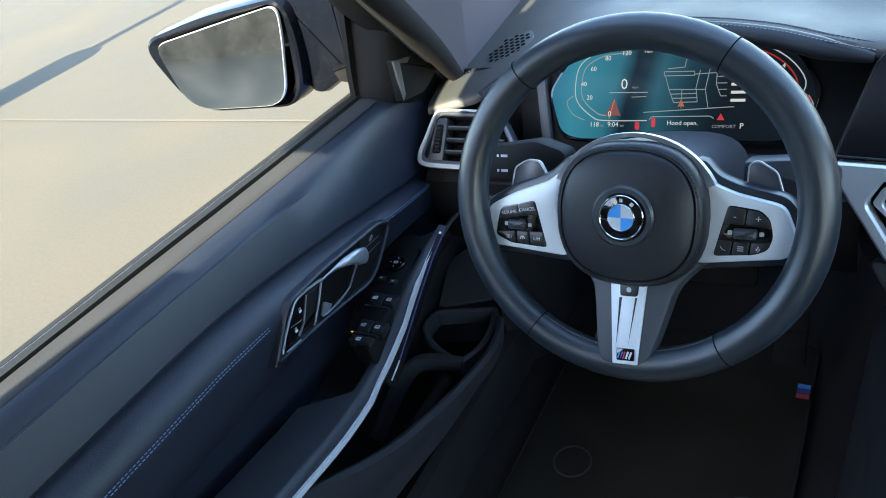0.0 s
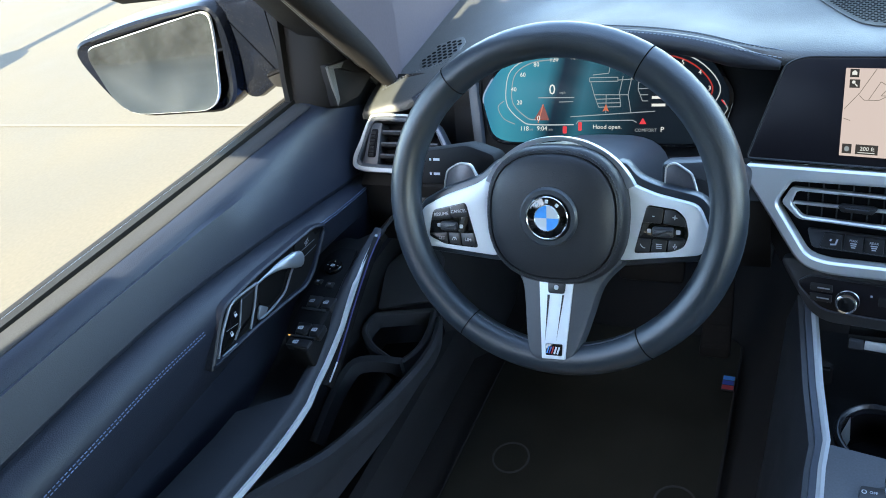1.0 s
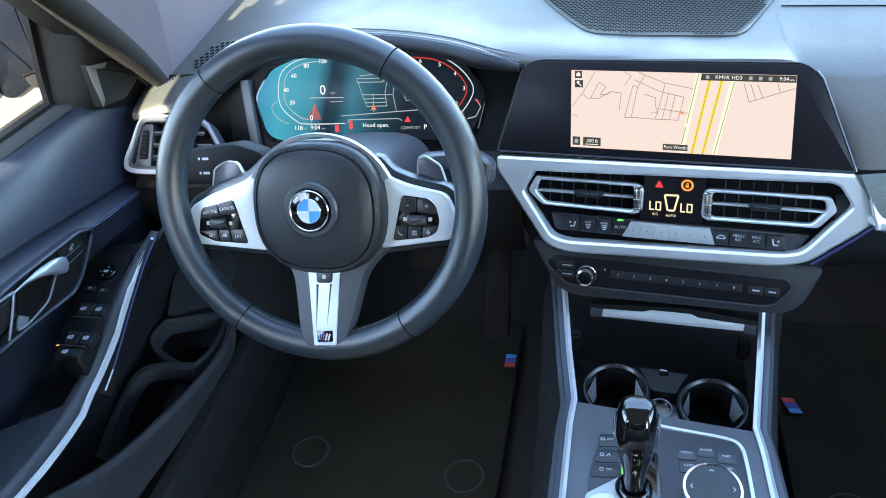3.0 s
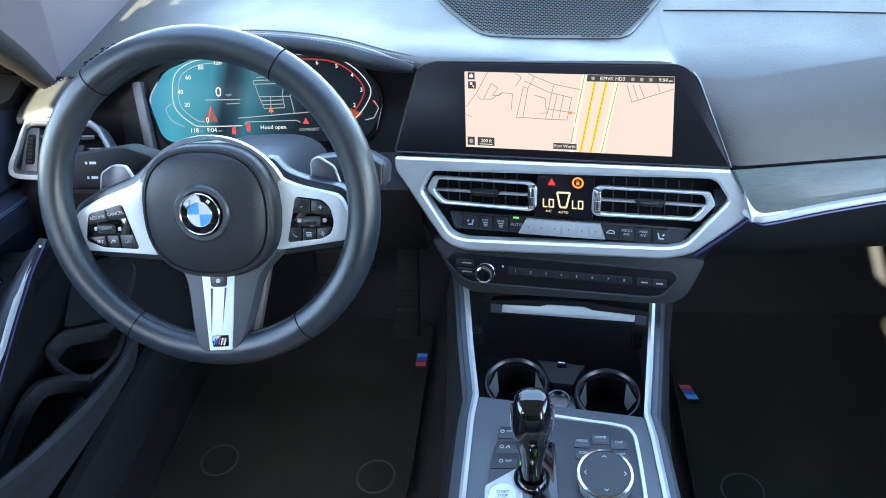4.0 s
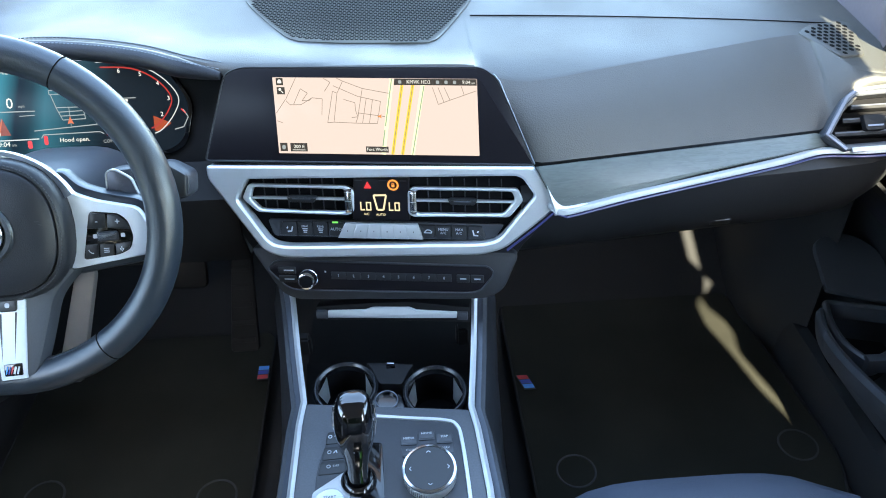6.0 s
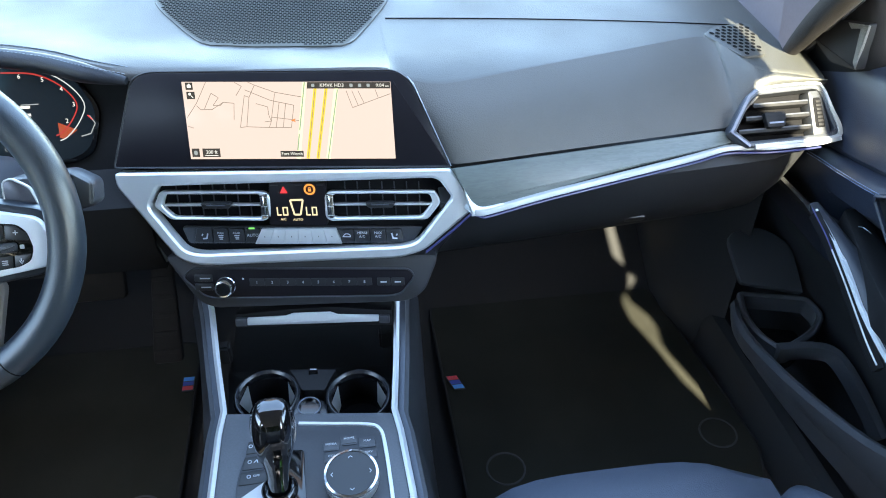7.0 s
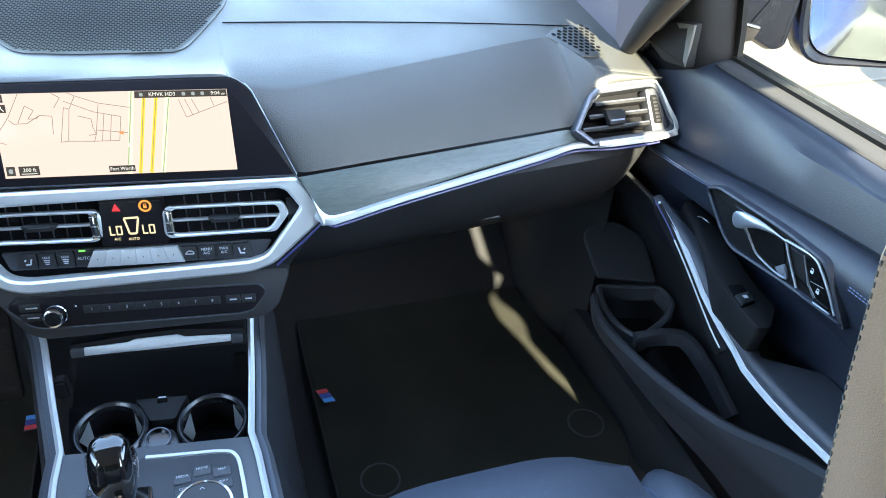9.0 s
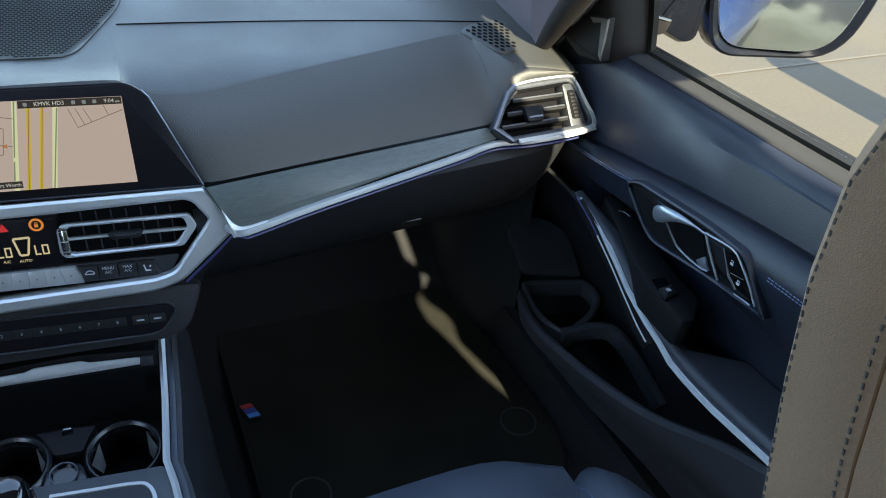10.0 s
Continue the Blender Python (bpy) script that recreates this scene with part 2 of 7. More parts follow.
def plate_bm(surf, outline, depth, top=0.0, bevel=0.0012, bm=None, holes=()):
    """A flat piece: the outline on the surface, top proud of it and going back by depth, with a rounded front edge."""
    bm = bm or bmesh.new()
    inner = inset(outline, bevel)
    loops = [(inner, top), (inset(outline, bevel * 0.3), top - bevel * 0.3), (outline, top - bevel), (outline, top - depth)]
    rows = [[bm.verts.new(surf.at(*p, c)) for p in pts] for pts, c in loops]
    n = len(outline)
    bm.faces.new(rows[0])
    for a, b in zip(rows, rows[1:]):
        for i in range(n):
            bm.faces.new((a[i - 1], a[i], b[i], b[i - 1]))
    bm.faces.new(list(reversed(rows[-1])))
    return bm


def ring_bm(surf, outer, inner, depth, top=0.0, bevel=0.0012, bm=None):
    """A frame between two outlines of as many points each."""
    bm = bm or bmesh.new()
    o2, i2 = inset(outer, bevel), inset(inner, -bevel)
    loops = [(outer, top - depth), (outer, top - bevel), (o2, top), (i2, top), (inner, top - bevel), (inner, top - depth)]
    rows = [[bm.verts.new(surf.at(*p, c)) for p in pts] for pts, c in loops]
    n = len(outer)
    for k in range(len(rows)):
        a, b = rows[k - 1], rows[k]
        for i in range(n):
            bm.faces.new((a[i - 1], a[i], b[i], b[i - 1]))
    return bm


def grid_bm(rows, thick=0.0, bm=None, closed=False):
    """A sheet through rows of places, with thickness along its normals where thick is given."""
    bm = bm or bmesh.new()
    vs = [[bm.verts.new(p) for p in row] for row in rows]
    for a, b in zip(vs, vs[1:]):
        for i in range(len(a) - (0 if closed else 1)):
            j = (i + 1) % len(a)
            bm.faces.new((a[i], a[j], b[j], b[i]))
    if thick:
        bmesh.ops.recalc_face_normals(bm, faces=bm.faces)
        bmesh.ops.solidify(bm, geom=bm.faces[:], thickness=thick)
    return bm


def spline(pts, steps=6):
    """A smooth line through places (Catmull-Rom)."""
    P = [Vector(p) for p in pts]
    out = []
    for i in range(len(P) - 1):
        a, b, c, d = P[max(i - 1, 0)], P[i], P[i + 1], P[min(i + 2, len(P) - 1)]
        for k in range(steps):
            t = k / steps
            out.append(0.5 * ((2 * b) + (c - a) * t + (2 * a - 5 * b + 4 * c - d) * t * t + (3 * b - a - 3 * c + d) * t ** 3))
    out.append(P[-1])
    return out


def tube_bm(path, prof, up=(0, 0, 1), closed=False, bm=None, cap=True):
    """A profile of 2D points (side, up) swept along a path of places."""
    bm = bm or bmesh.new()
    P = [Vector(p) for p in path]
    n = len(P)
    rows = []
    for i, p in enumerate(P):
        a = P[(i - 1) % n] if closed or i else p
        b = P[(i + 1) % n] if closed or i < n - 1 else p
        t = (b - a).normalized()
        s = t.cross(Vector(up)).normalized()
        u = s.cross(t).normalized()
        pr = prof(i / max(1, n - 1)) if callable(prof) else prof
        rows.append([bm.verts.new(p + s * x + u * y) for x, y in pr])
    m = len(rows[0])
    for i in range(n if closed else n - 1):
        a, b = rows[i], rows[(i + 1) % n]
        for k in range(m):
            bm.faces.new((a[k - 1], a[k], b[k], b[k - 1]))
    if cap and not closed:
        bm.faces.new(rows[0])
        bm.faces.new(list(reversed(rows[-1])))
    return bm


def circle(r, n=10, rx=None):
    return [((rx or r) * math.cos(2 * math.pi * k / n), r * math.sin(2 * math.pi * k / n)) for k in range(n)]


def box_bm(lo, hi, bevel=0.002, bm=None):
    bm2 = bmesh.new()
    bmesh.ops.create_cube(bm2, size=1.0)
    lo, hi = Vector(lo), Vector(hi)
    for v in bm2.verts:
        v.co = Vector([(lo[k] + hi[k]) / 2 + v.co[k] * (hi[k] - lo[k]) for k in range(3)])
    if bevel:
        bmesh.ops.bevel(bm2, geom=bm2.edges[:], offset=bevel, segments=2, affect="EDGES")
    return bm2


def lathe_bm(prof, n=24, m=None, bm=None):
    """A turned piece: profile of (radius, height), about the local z axis of the matrix m."""
    bm = bm or bmesh.new()
    m = m or Matrix()
    rows = [[bm.verts.new(m @ Vector((r * math.cos(2 * math.pi * k / n), r * math.sin(2 * math.pi * k / n), h))) for k in range(n)] for r, h in prof]
    for a, b in zip(rows, rows[1:]):
        for i in range(n):
            bm.faces.new((a[i - 1], a[i], b[i], b[i - 1]))
    bm.faces.new(rows[0])
    bm.faces.new(list(reversed(rows[-1])))
    return bm


def basis(surf, a, b, c=0.0, da=(1, 0)):
    """A matrix at a point of a surface: x along da, z along the normal."""
    o = surf.at(a, b, c)
    x = (surf.at(a + da[0] * 0.01, b + da[1] * 0.01, c) - o).normalized()
    z = surf.n
    y = z.cross(x).normalized()
    x = y.cross(z).normalized()
    return Matrix(((x.x, y.x, z.x, o.x), (x.y, y.y, z.y, o.y), (x.z, y.z, z.z, o.z), (0, 0, 0, 1)))


def text(body, size, surf, a, b, parent, mat, c=0.0006, da=(1, 0), name="lettering", label=""):
    """Raised lettering, centred on a point of a surface."""
    cu = bpy.data.curves.new(name, "FONT")
    cu.body, cu.size, cu.extrude = body, size, 0.0001
    cu.align_x, cu.align_y = "CENTER", "CENTER"
    cu.resolution_u = 2
    tmp = bpy.data.objects.new(name, cu)
    me = bpy.data.meshes.new_from_object(tmp)
    bpy.data.objects.remove(tmp)
    me.transform(basis(surf, a, b, c, da))
    me.materials.append(mat)
    ob = new(name, me)
    ob.parent = parent
    if label:
        ob["label"] = label
    return ob


def bars(surf, segs, w, parent, mat, name="mark", c=0.0005, label=""):
    """Thin flat strokes on a surface, as one mesh: segs of (a0, b0, a1, b1)."""
    bm = bmesh.new()
    for a0, b0, a1, b1 in segs:
        d = Vector((a1 - a0, b1 - b0))
        if d.length < 1e-6:
            continue
        nrm = Vector((-d.y, d.x)).normalized() * w / 2
        q = [(a0 + nrm.x, b0 + nrm.y), (a0 - nrm.x, b0 - nrm.y), (a1 - nrm.x, b1 - nrm.y), (a1 + nrm.x, b1 + nrm.y)]
        bm.faces.new([bm.verts.new(surf.at(*p, c)) for p in q])
    return part(name, bm, mat, parent, label)


def poly(surf, pts, parent, mat, name="mark", c=0.0005, label=""):
    bm = bmesh.new()
    bm.faces.new([bm.verts.new(surf.at(*p, c)) for p in pts])
    return part(name, bm, mat, parent, label)


def rect(a0, b0, a1, b1):
    return [(a0, b0), (a1, b0), (a1, b1), (a0, b1)]


def stitches(path, mat, parent, name="stitching", step=0.0045, length=0.0028, r=0.00045, up=(0, 0, 1), label=""):
    """A row of single thread stitches along a path."""
    P = [Vector(p) for p in path]
    bm = bmesh.new()
    acc = 0.0
    for a, b in zip(P, P[1:]):
        d = b - a
        L = d.length
        if L < 1e-6:
            continue
        t = d / L
        pos = -acc
        while pos + step <= L:
            pos += step
            p = a + t * pos
            s = t.cross(Vector(up)).normalized() * r * 1.3
            u = s.cross(t).normalized() * r
            q = [p - t * length / 2, p + t * length / 2]
            vs = [bm.verts.new(w + o) for w in q for o in (s - u, s + u, -s + u, -s - u)]
            for k in range(4):
                bm.faces.new((vs[k], vs[(k + 1) % 4], vs[4 + (k + 1) % 4], vs[4 + k]))
        acc = L - pos
    return part(name, bm, mat, parent, label)


# working surfaces
STACK = Surf(lambda x, z: (x, 0.182 - 0.13 * (x + 0.005) + 0.38 * (z - 0.777), z), (-0.13, -1, 0.38))
SCREEN = Surf(lambda x, z: (x, 0.177 - 0.1304 * (x - 0.127) + 0.4577 * (z - 0.809), z), (-0.1177, -0.903, 0.4133))
CLUSTER = Surf(lambda x, z: (x, 0.290 + 0.5 * (z - 0.845), z), (0, -1, 0.5))
CONSOLE = Surf(lambda x, y: (x, y, 0.570), (0, 0, 1))
TRIM = Surf(lambda x, z: (x, 0.157 + 0.163 * (x - 0.187) + 0.6 * (z - 0.806), z), (0.14, -1, 0.6))


# ---- setting ----
bm = bmesh.new()
bmesh.ops.create_grid(bm, x_segments=2, y_segments=2, size=300)
ground = tagged(link_mesh("ground", bm, CONCRETE), "sunlit tan concrete parking ground", "ground", kind="structure")
bm = bmesh.new()
for y0 in (1.78, 6.3, -2.8):
    bm.faces.new([bm.verts.new(p) for p in ((-30, y0, 0.004), (30, y0 - 0.05, 0.004), (30, y0 - 0.035, 0.004), (-30, y0 + 0.015, 0.004))])
tagged(link_mesh("expansion_joint", bm, JOINT), "pale sealed joint between concrete slabs", "joint", kind="structure")

prof_floor = [(-2.2, 0.22), (0.42, 0.22), (0.55, 0.24), (0.68, 0.34), (0.82, 0.50), (0.90, 0.70)]
bm = grid_bm([[(x, y, z) for y, z in prof_floor] for x in (-0.86, 0.0, 0.86)], 0.01)
tagged(link_mesh("floor", bm, CARPET), "black carpeted car floor", "car floor", kind="structure")
for s, nm in ((-1, "side_sill_left"), (1, "side_sill_right")):
    rows = [[(s * x, y, z) for x, z in ((0.712, 0.215), (0.716, 0.285), (0.724, 0.308), (0.742, 0.312), (0.752, 0.29), (0.76, 0.15))] for y in (-2.2, -0.3, 0.05, 0.35, 0.8)]
    tagged(link_mesh(nm, grid_bm(rows, 0.006), PLASTIC), "black plastic door sill trim", "sill trim", kind="structure")
# kick panels beside the footwells
for s, nm in ((-1, "kick_panel_left"), (1, "kick_panel_right")):
    rows = [[(s * (0.715 - 0.03 * k), y, z) for z in (0.2, 0.45, 0.72)] for k, y in ((-1, 0.37), (0.6, 0.42), (1, 0.48), (1.2, 0.9))]
    tagged(link_mesh(nm, grid_bm(rows, 0.006), PLASTIC), "black plastic footwell side panel", "trim panel", kind="structure")
# firewall, roof, rear
tagged(link_mesh("firewall", box_bm((-0.76, 0.92, 0.2), (0.76, 0.96, 0.90), 0), PLASTIC), "dark bulkhead ahead of the footwells", "bulkhead", kind="structure")
rows = [[(x, y, z - 0.09 * abs(x / 0.6) ** 3) for x in (-0.6, -0.45, -0.2, 0, 0.2, 0.45, 0.570)] for y, z in ((-0.03, 1.35), (-0.5, 1.42), (-1.1, 1.42), (-1.7, 1.36))]
tagged(link_mesh("ceiling", grid_bm(rows, 0.03), LINER), "pale grey headliner of the car roof", "ceiling", kind="structure")
# outer skin: roof, bonnet and boot lid
rows = [[(x, y, z - 0.09 * abs(x / 0.58) ** 3) for x in (-0.575, -0.45, -0.2, 0, 0.2, 0.45, 0.575)] for y, z in ((-0.03, 1.385), (-0.5, 1.455), (-1.1, 1.455), (-1.7, 1.395))]
tagged(link_mesh("roof", grid_bm(rows, 0.004), BODY), "bright blue painted car roof", "car roof", kind="structure")
rows = [[(x, y, z - 0.03 * abs(x / 0.76) ** 3) for x in (-0.77, -0.6, -0.3, 0, 0.3, 0.6, 0.77)] for y, z in ((0.98, 0.87), (1.3, 0.855), (1.6, 0.82), (1.85, 0.76), (1.92, 0.68), (1.93, 0.3))]
tagged(link_mesh("bonnet", grid_bm(rows, 0.01), BODY), "bright blue painted bonnet", "car bonnet", kind="structure")
rows = [[(x, y, z - 0.03 * abs(x / 0.76) ** 3) for x in (-0.77, -0.5, 0, 0.5, 0.77)] for y, z in ((-2.22, 0.985), (-2.5, 0.97), (-2.75, 0.94), (-2.80, 0.88), (-2.80, 0.3))]
tagged(link_mesh("boot_lid", grid_bm(rows, 0.01), BODY), "bright blue painted boot lid", "boot lid", kind="structure")
tagged(link_mesh("rear_wall", box_bm((-0.76, -2.3, 0.2), (0.76, -2.2, 0.98), 0), SOFT), "dark rear of the cabin", "wall", kind="structure")
for s, nm in ((-1, "left"), (1, "right")):
    line = spline([(s * 0.603, -0.12, 1.31), (s * 0.638, 0.10, 1.082), (s * 0.652, 0.20, 0.975), (s * 0.660, 0.255, 0.916), (s * 0.670, 0.304, 0.862), (s * 0.676, 0.36, 0.80)], 4)
    bm = tube_bm(line, lambda f: [((0.019 - 0.014 * f ** 3) * math.cos(q), (0.017 - 0.012 * f ** 3) * math.sin(q)) for q in [math.pi / 8 * k for k in range(16)]], up=(s, 0, 0))
    tagged(link_mesh("pillar_a_" + nm, bm, FABRIC), "grey fabric-covered windscreen pillar", "pillar", kind="structure")
    seal = tube_bm([p + Vector((s * 0.021, -0.004, 0.0)) for p in line[:-3]], circle(0.0036, 8))
    tube_bm([p + Vector((s * 0.030, 0.0, 0.0)) for p in line[:-3]], circle(0.0030, 8), bm=seal)
    tagged(link_mesh("door_seal_" + nm, seal, SOFT), "black double rubber door seal along the pillar", "door seal", kind="structure")
    # frame corner extended up the whole pillar as an added sun blocker
    sheet = [[p + Vector((s * a, b, 0.0)) for a, b in ((0.010, 0.012), (0.035, 0.010), (0.075, 0.014), (0.10, 0.03))] for p in line[:-3]]
    tagged(link_mesh("door_frame_" + nm, grid_bm(sheet, 0.004), SAIL), "black door frame corner, extended to block sun on the dash end", "door frame", kind="structure")
    rows = [[(s * 0.672, y, zb), (s * 0.668, y, 0.97), (s * (0.665 - 0.05 * max(0, zt - 0.93)), y - 0.02, zt)] for y, zb, zt in ((0.225, 0.968, 1.08), (0.26, 0.945, 1.08), (0.295, 0.915, 1.08), (0.325, 0.84, 1.08), (0.36, 0.84, 1.04), (0.45, 0.84, 1.02), (0.6, 0.84, 0.99), (0.9, 0.84, 0.97))]
    tagged(link_mesh("windscreen_edge_" + nm, grid_bm(rows, 0.006), GLAZE), "dark edge of the windscreen beside the dashboard", "windscreen", kind="structure")
    band = [[(s * (x - 0.02 * w * f), y + 0.12 * w * f, z + 0.085 * w * f) for f in (0, 0.25, 0.5, 0.75, 1)] for x, y, z, w in ((0.600, -0.12, 1.31, 1.0), (0.614, -0.01, 1.20, 1.0), (0.630, 0.10, 1.085, 1.0), (0.646, 0.205, 0.975, 0.75), (0.655, 0.26, 0.915, 0.45), (0.664, 0.308, 0.86, 0.1))]
    tagged(link_mesh("windscreen_band_" + nm, grid_bm(band, 0.004), GLAZE), "dark printed band of the windscreen beside the pillar", "windscreen", kind="structure")
    o = 0.045 if s > 0 else 0.035
    bm = tube_bm([(s * (0.665 + o), -0.9, 1.33), (s * (0.685 + o * 0.8), -0.86, 1.1), (s * 0.735, -0.84, 0.85), (s * 0.74, -0.84, 0.3)], [(-0.09, -0.03), (0.09, -0.03), (0.09, 0.03), (-0.09, 0.03)], up=(s, 0, 0))
    tagged(link_mesh("pillar_b_" + nm, bm, LINER), "grey door pillar", "pillar", kind="structure")
    # rail edge and frame hem, out of view: their slit shapes the sun patches
    if s > 0:
        edge = [(-0.44, 0.540), (-0.53, 0.545), (-0.575, 0.597), (-0.68, 0.597), (-0.74, 0.546), (-0.88, 0.551), (-0.935, 0.578), (-0.955, 0.576), (-0.975, 0.554), (-1.02, 0.54), (-1.08, 0.540), (-1.13, 0.553), (-1.18, 0.565), (-1.26, 0.580), (-1.35, 0.611), (-1.6, 0.610)]
        hem = [(-0.66, 0.664), (-0.72, 0.659), (-0.82, 0.664), (-0.87, 0.664), (-0.905, 0.686), (-0.945, 0.683), (-0.99, 0.656), (-1.02, 0.675), (-1.08, 0.682), (-1.12, 0.672), (-1.19, 0.688), (-1.26, 0.704), (-1.33, 0.702), (-1.5, 0.68)]
    else:
        edge = [(-0.44, 0.60), (-0.73, 0.60), (-1.6, 0.60)]
        hem = [(-0.46, 0.668), (-0.9, 0.668), (-1.5, 0.668)]
    front = (0.585, 0.565, 0.565) if s > 0 else (0.598, 0.606, 0.608)
    bm = tube_bm([(s * front[0], -0.1, 1.33), (s * front[1], -0.25, 1.345), (s * front[2], -0.42, 1.35)] + [(s * x, y, 1.355 if y > -1.4 else 1.32) for y, x in edge] + [(s * 0.66, -2.2, 0.98)], [(-0.045, -0.008), (0.045, -0.008), (0.045, 0.008), (-0.045, 0.008)])
    tagged(link_mesh("sun_cut_rail_" + nm, bm, LINER), "unseen roof side rail, stepped to shape the sun patches", "roof rail", kind="structure")
    bm = tube_bm([(s * x, y, 1.325 if y > -1.4 else 1.31) for y, x in hem] + [(s * 0.68, -2.15, 1.0)], [(-0.046, 0.004), (0.050, 0.004), (0.050, 0.018), (-0.046, 0.018)])
    if s > 0:
        # extra unseen strip that blocks sun beside the frame
        tube_bm([(0.694, -0.45, 1.325), (0.694, -0.66, 1.325)], [(-0.024, 0.004), (0.024, 0.004), (0.024, 0.018), (-0.024, 0.018)], bm=bm)
    g, w = (0.055, 0.05) if s > 0 else (0.0, 0.036)
    # front run of the frame, widths set to bound the sun on sill and dash
    tube_bm([(s * 0.724, -0.50 + g, 1.30), (s * 0.722, -0.30 + g, 1.27), (s * 0.720, -0.12 + g, 1.20), (s * 0.72, 0.02 + g, 1.10)], [(-0.05, -0.015), (w, -0.015), (w, 0.055), (-0.05, 0.055)], bm=bm)
    tagged(link_mesh("sun_cut_frame_" + nm, bm, RUBBER), "unseen upper window frame, stepped to shape the sun patches", "window frame", kind="structure")
    # handle-shaped bar out of view, added to break the sun patch in two
    grab = spline([(s * 0.575, -0.99, 1.335), (s * 0.58, -0.985, 1.30), (s * 0.58, -0.93, 1.29), (s * 0.58, -0.875, 1.30), (s * 0.575, -0.87, 1.335)], 5)
    tagged(link_mesh("patch_splitter_" + nm, tube_bm(grab, circle(0.009, 8)), LINER), "unseen bar added at the roof to split the floor sun patch", "grab handle", kind="structure")
    rows = [[(s * x, y, z) for x, z in ((0.76, 0.92), (0.80, 0.80), (0.81, 0.5), (0.76, 0.2))] for y in (-2.2, -0.86)]
    tagged(link_mesh("rear_side_" + nm, grid_bm(rows, 0.05), SOFT), "dark rear side of the cabin", "wall", kind="structure")
    rows = [[(s * x, y, z) for x, z in ((0.78, 0.86), (0.86, 0.78), (0.89, 0.55), (0.86, 0.25))] for y in (-2.8, -0.86, 0.2, 0.95, 1.92)]
    tagged(link_mesh("body_side_" + nm, grid_bm(rows, 0.02), BODY), "bright blue painted car flank", "car body", kind="structure")


# ---- dashboard ----
dash = thing("dashboard", "black leather dashboard with grey ash trim and satin strips", "dashboard")

# front edge of the upper pad: x, y, z
EDGE = [(-0.690, 0.244, 0.843), (-0.65, 0.248, 0.850), (-0.606, 0.258, 0.858), (-0.52, 0.318, 0.897), (-0.42, 0.338, 0.905), (-0.335, 0.325, 0.906), (-0.26, 0.298, 0.905), (-0.205, 0.268, 0.902), (-0.165, 0.258, 0.896), (-0.13, 0.254, 0.894),
        (0.0, 0.246, 0.893), (0.115, 0.238, 0.892), (0.132, 0.246, 0.881), (0.146, 0.240, 0.874), (0.191, 0.228, 0.869), (0.290, 0.252, 0.8705), (0.412, 0.2875, 0.870), (0.55, 0.328, 0.868), (0.572, 0.308, 0.866), (0.590, 0.270, 0.860), (0.606, 0.254, 0.855), (0.65, 0.248, 0.850), (0.690, 0.244, 0.843)]
def dash_base(x, y):
    """Height of the dash top away from its front edge."""
    t = y - 0.34
    slope = 0.11 * t - 0.085 * t * t
    return 0.885 + slope - 0.016 * (abs(x) / 0.56) ** 2


EDGE_S = [tuple(p) for p in spline(EDGE, 4)]
crest = [(x, z - dash_base(x, y)) for x, y, z in EDGE_S]


def dash_top(x, y):
    """Height of the dash top, with its rise towards the front edge."""
    ye = float(np.interp(x, [p[0] for p in EDGE_S], [p[1] for p in EDGE_S]))
    near = float(np.interp(x, [q for q, _ in crest], [l for _, l in crest]))
    wts = [math.exp(-((x - q) / 0.17) ** 2) for q, _ in crest]
    far = sum(w * l for w, (_, l) in zip(wts, crest)) / sum(wts)
    mixf = min(1.0, max(0.0, (y - ye) / 0.05))
    return dash_base(x, y) + (near * (1 - mixf) + far * mixf + 0.001) * math.exp(-((y - ye) / 0.09) ** 2)


rows = []
for x, y, z in EDGE_S:
    row = [Vector((x, y - 0.001, z - 0.010)), Vector((x, y, z - 0.003)), Vector((x, y + 0.004, z + 0.001))]
    end = 0.90 - 0.16 * (abs(x) / 0.7) ** 2
    for f in (0.02, 0.05, 0.08, 0.11, 0.14, 0.17, 0.2, 0.24, 0.28, 0.33, 0.38, 0.44, 0.5, 0.57, 0.65, 0.8, 1.0):
        yy = y + (end - y) * f
        row.append(Vector((x, yy, dash_top(x, yy))))
    rows.append(row)
part("upper_pad", grid_bm(rows, 0.004), DASH, dash, "black grained leather top pad")
# passenger pad below the crease
rows = []
for x, y, z in spline([e for e in EDGE if e[0] >= 0.14], 4):
    f = (x - 0.16) / 0.39
    low = Vector((max(x, 0.187 + 0.25 * (x - 0.15)) if x < 0.2 else x, 0.160 + 0.058 * min(1, max(0, f)) + max(0.0, 0.2 - x) * 0.22, 0.8025 - 0.006 * min(1, max(0, f))))
    if x > 0.56:
        low = low.lerp(Vector((x, 0.242, 0.838)), min(1, (x - 0.56) / 0.05))
    a = Vector((x, y, z))
    rows.append([a.lerp(low, g) + Vector((0, -0.004, 0.004)) * math.sin(math.pi * g) for g in (-0.06, 0, 0.03, 0.2, 0.4, 0.6, 0.8, 0.96, 1.0)] + [low + Vector((0, 0.02, -0.006))])
part("passenger_pad", grid_bm(rows, 0.004), DASH, dash, "black leather pad above the trim")
# lower dash behind and below everything
rows = [[(x, y + 0.10 * max(0, x - 0.19), z) for y, z in ((0.172, 0.767), (0.160, 0.755), (0.160, 0.735), (0.170, 0.700), (0.186, 0.672), (0.208, 0.652), (0.26, 0.638), (0.40, 0.648), (0.55, 0.70))] for x in (0.175, 0.25, 0.35, 0.45, 0.55, 0.59, 0.62, 0.65, 0.675, 0.69, 0.702)]
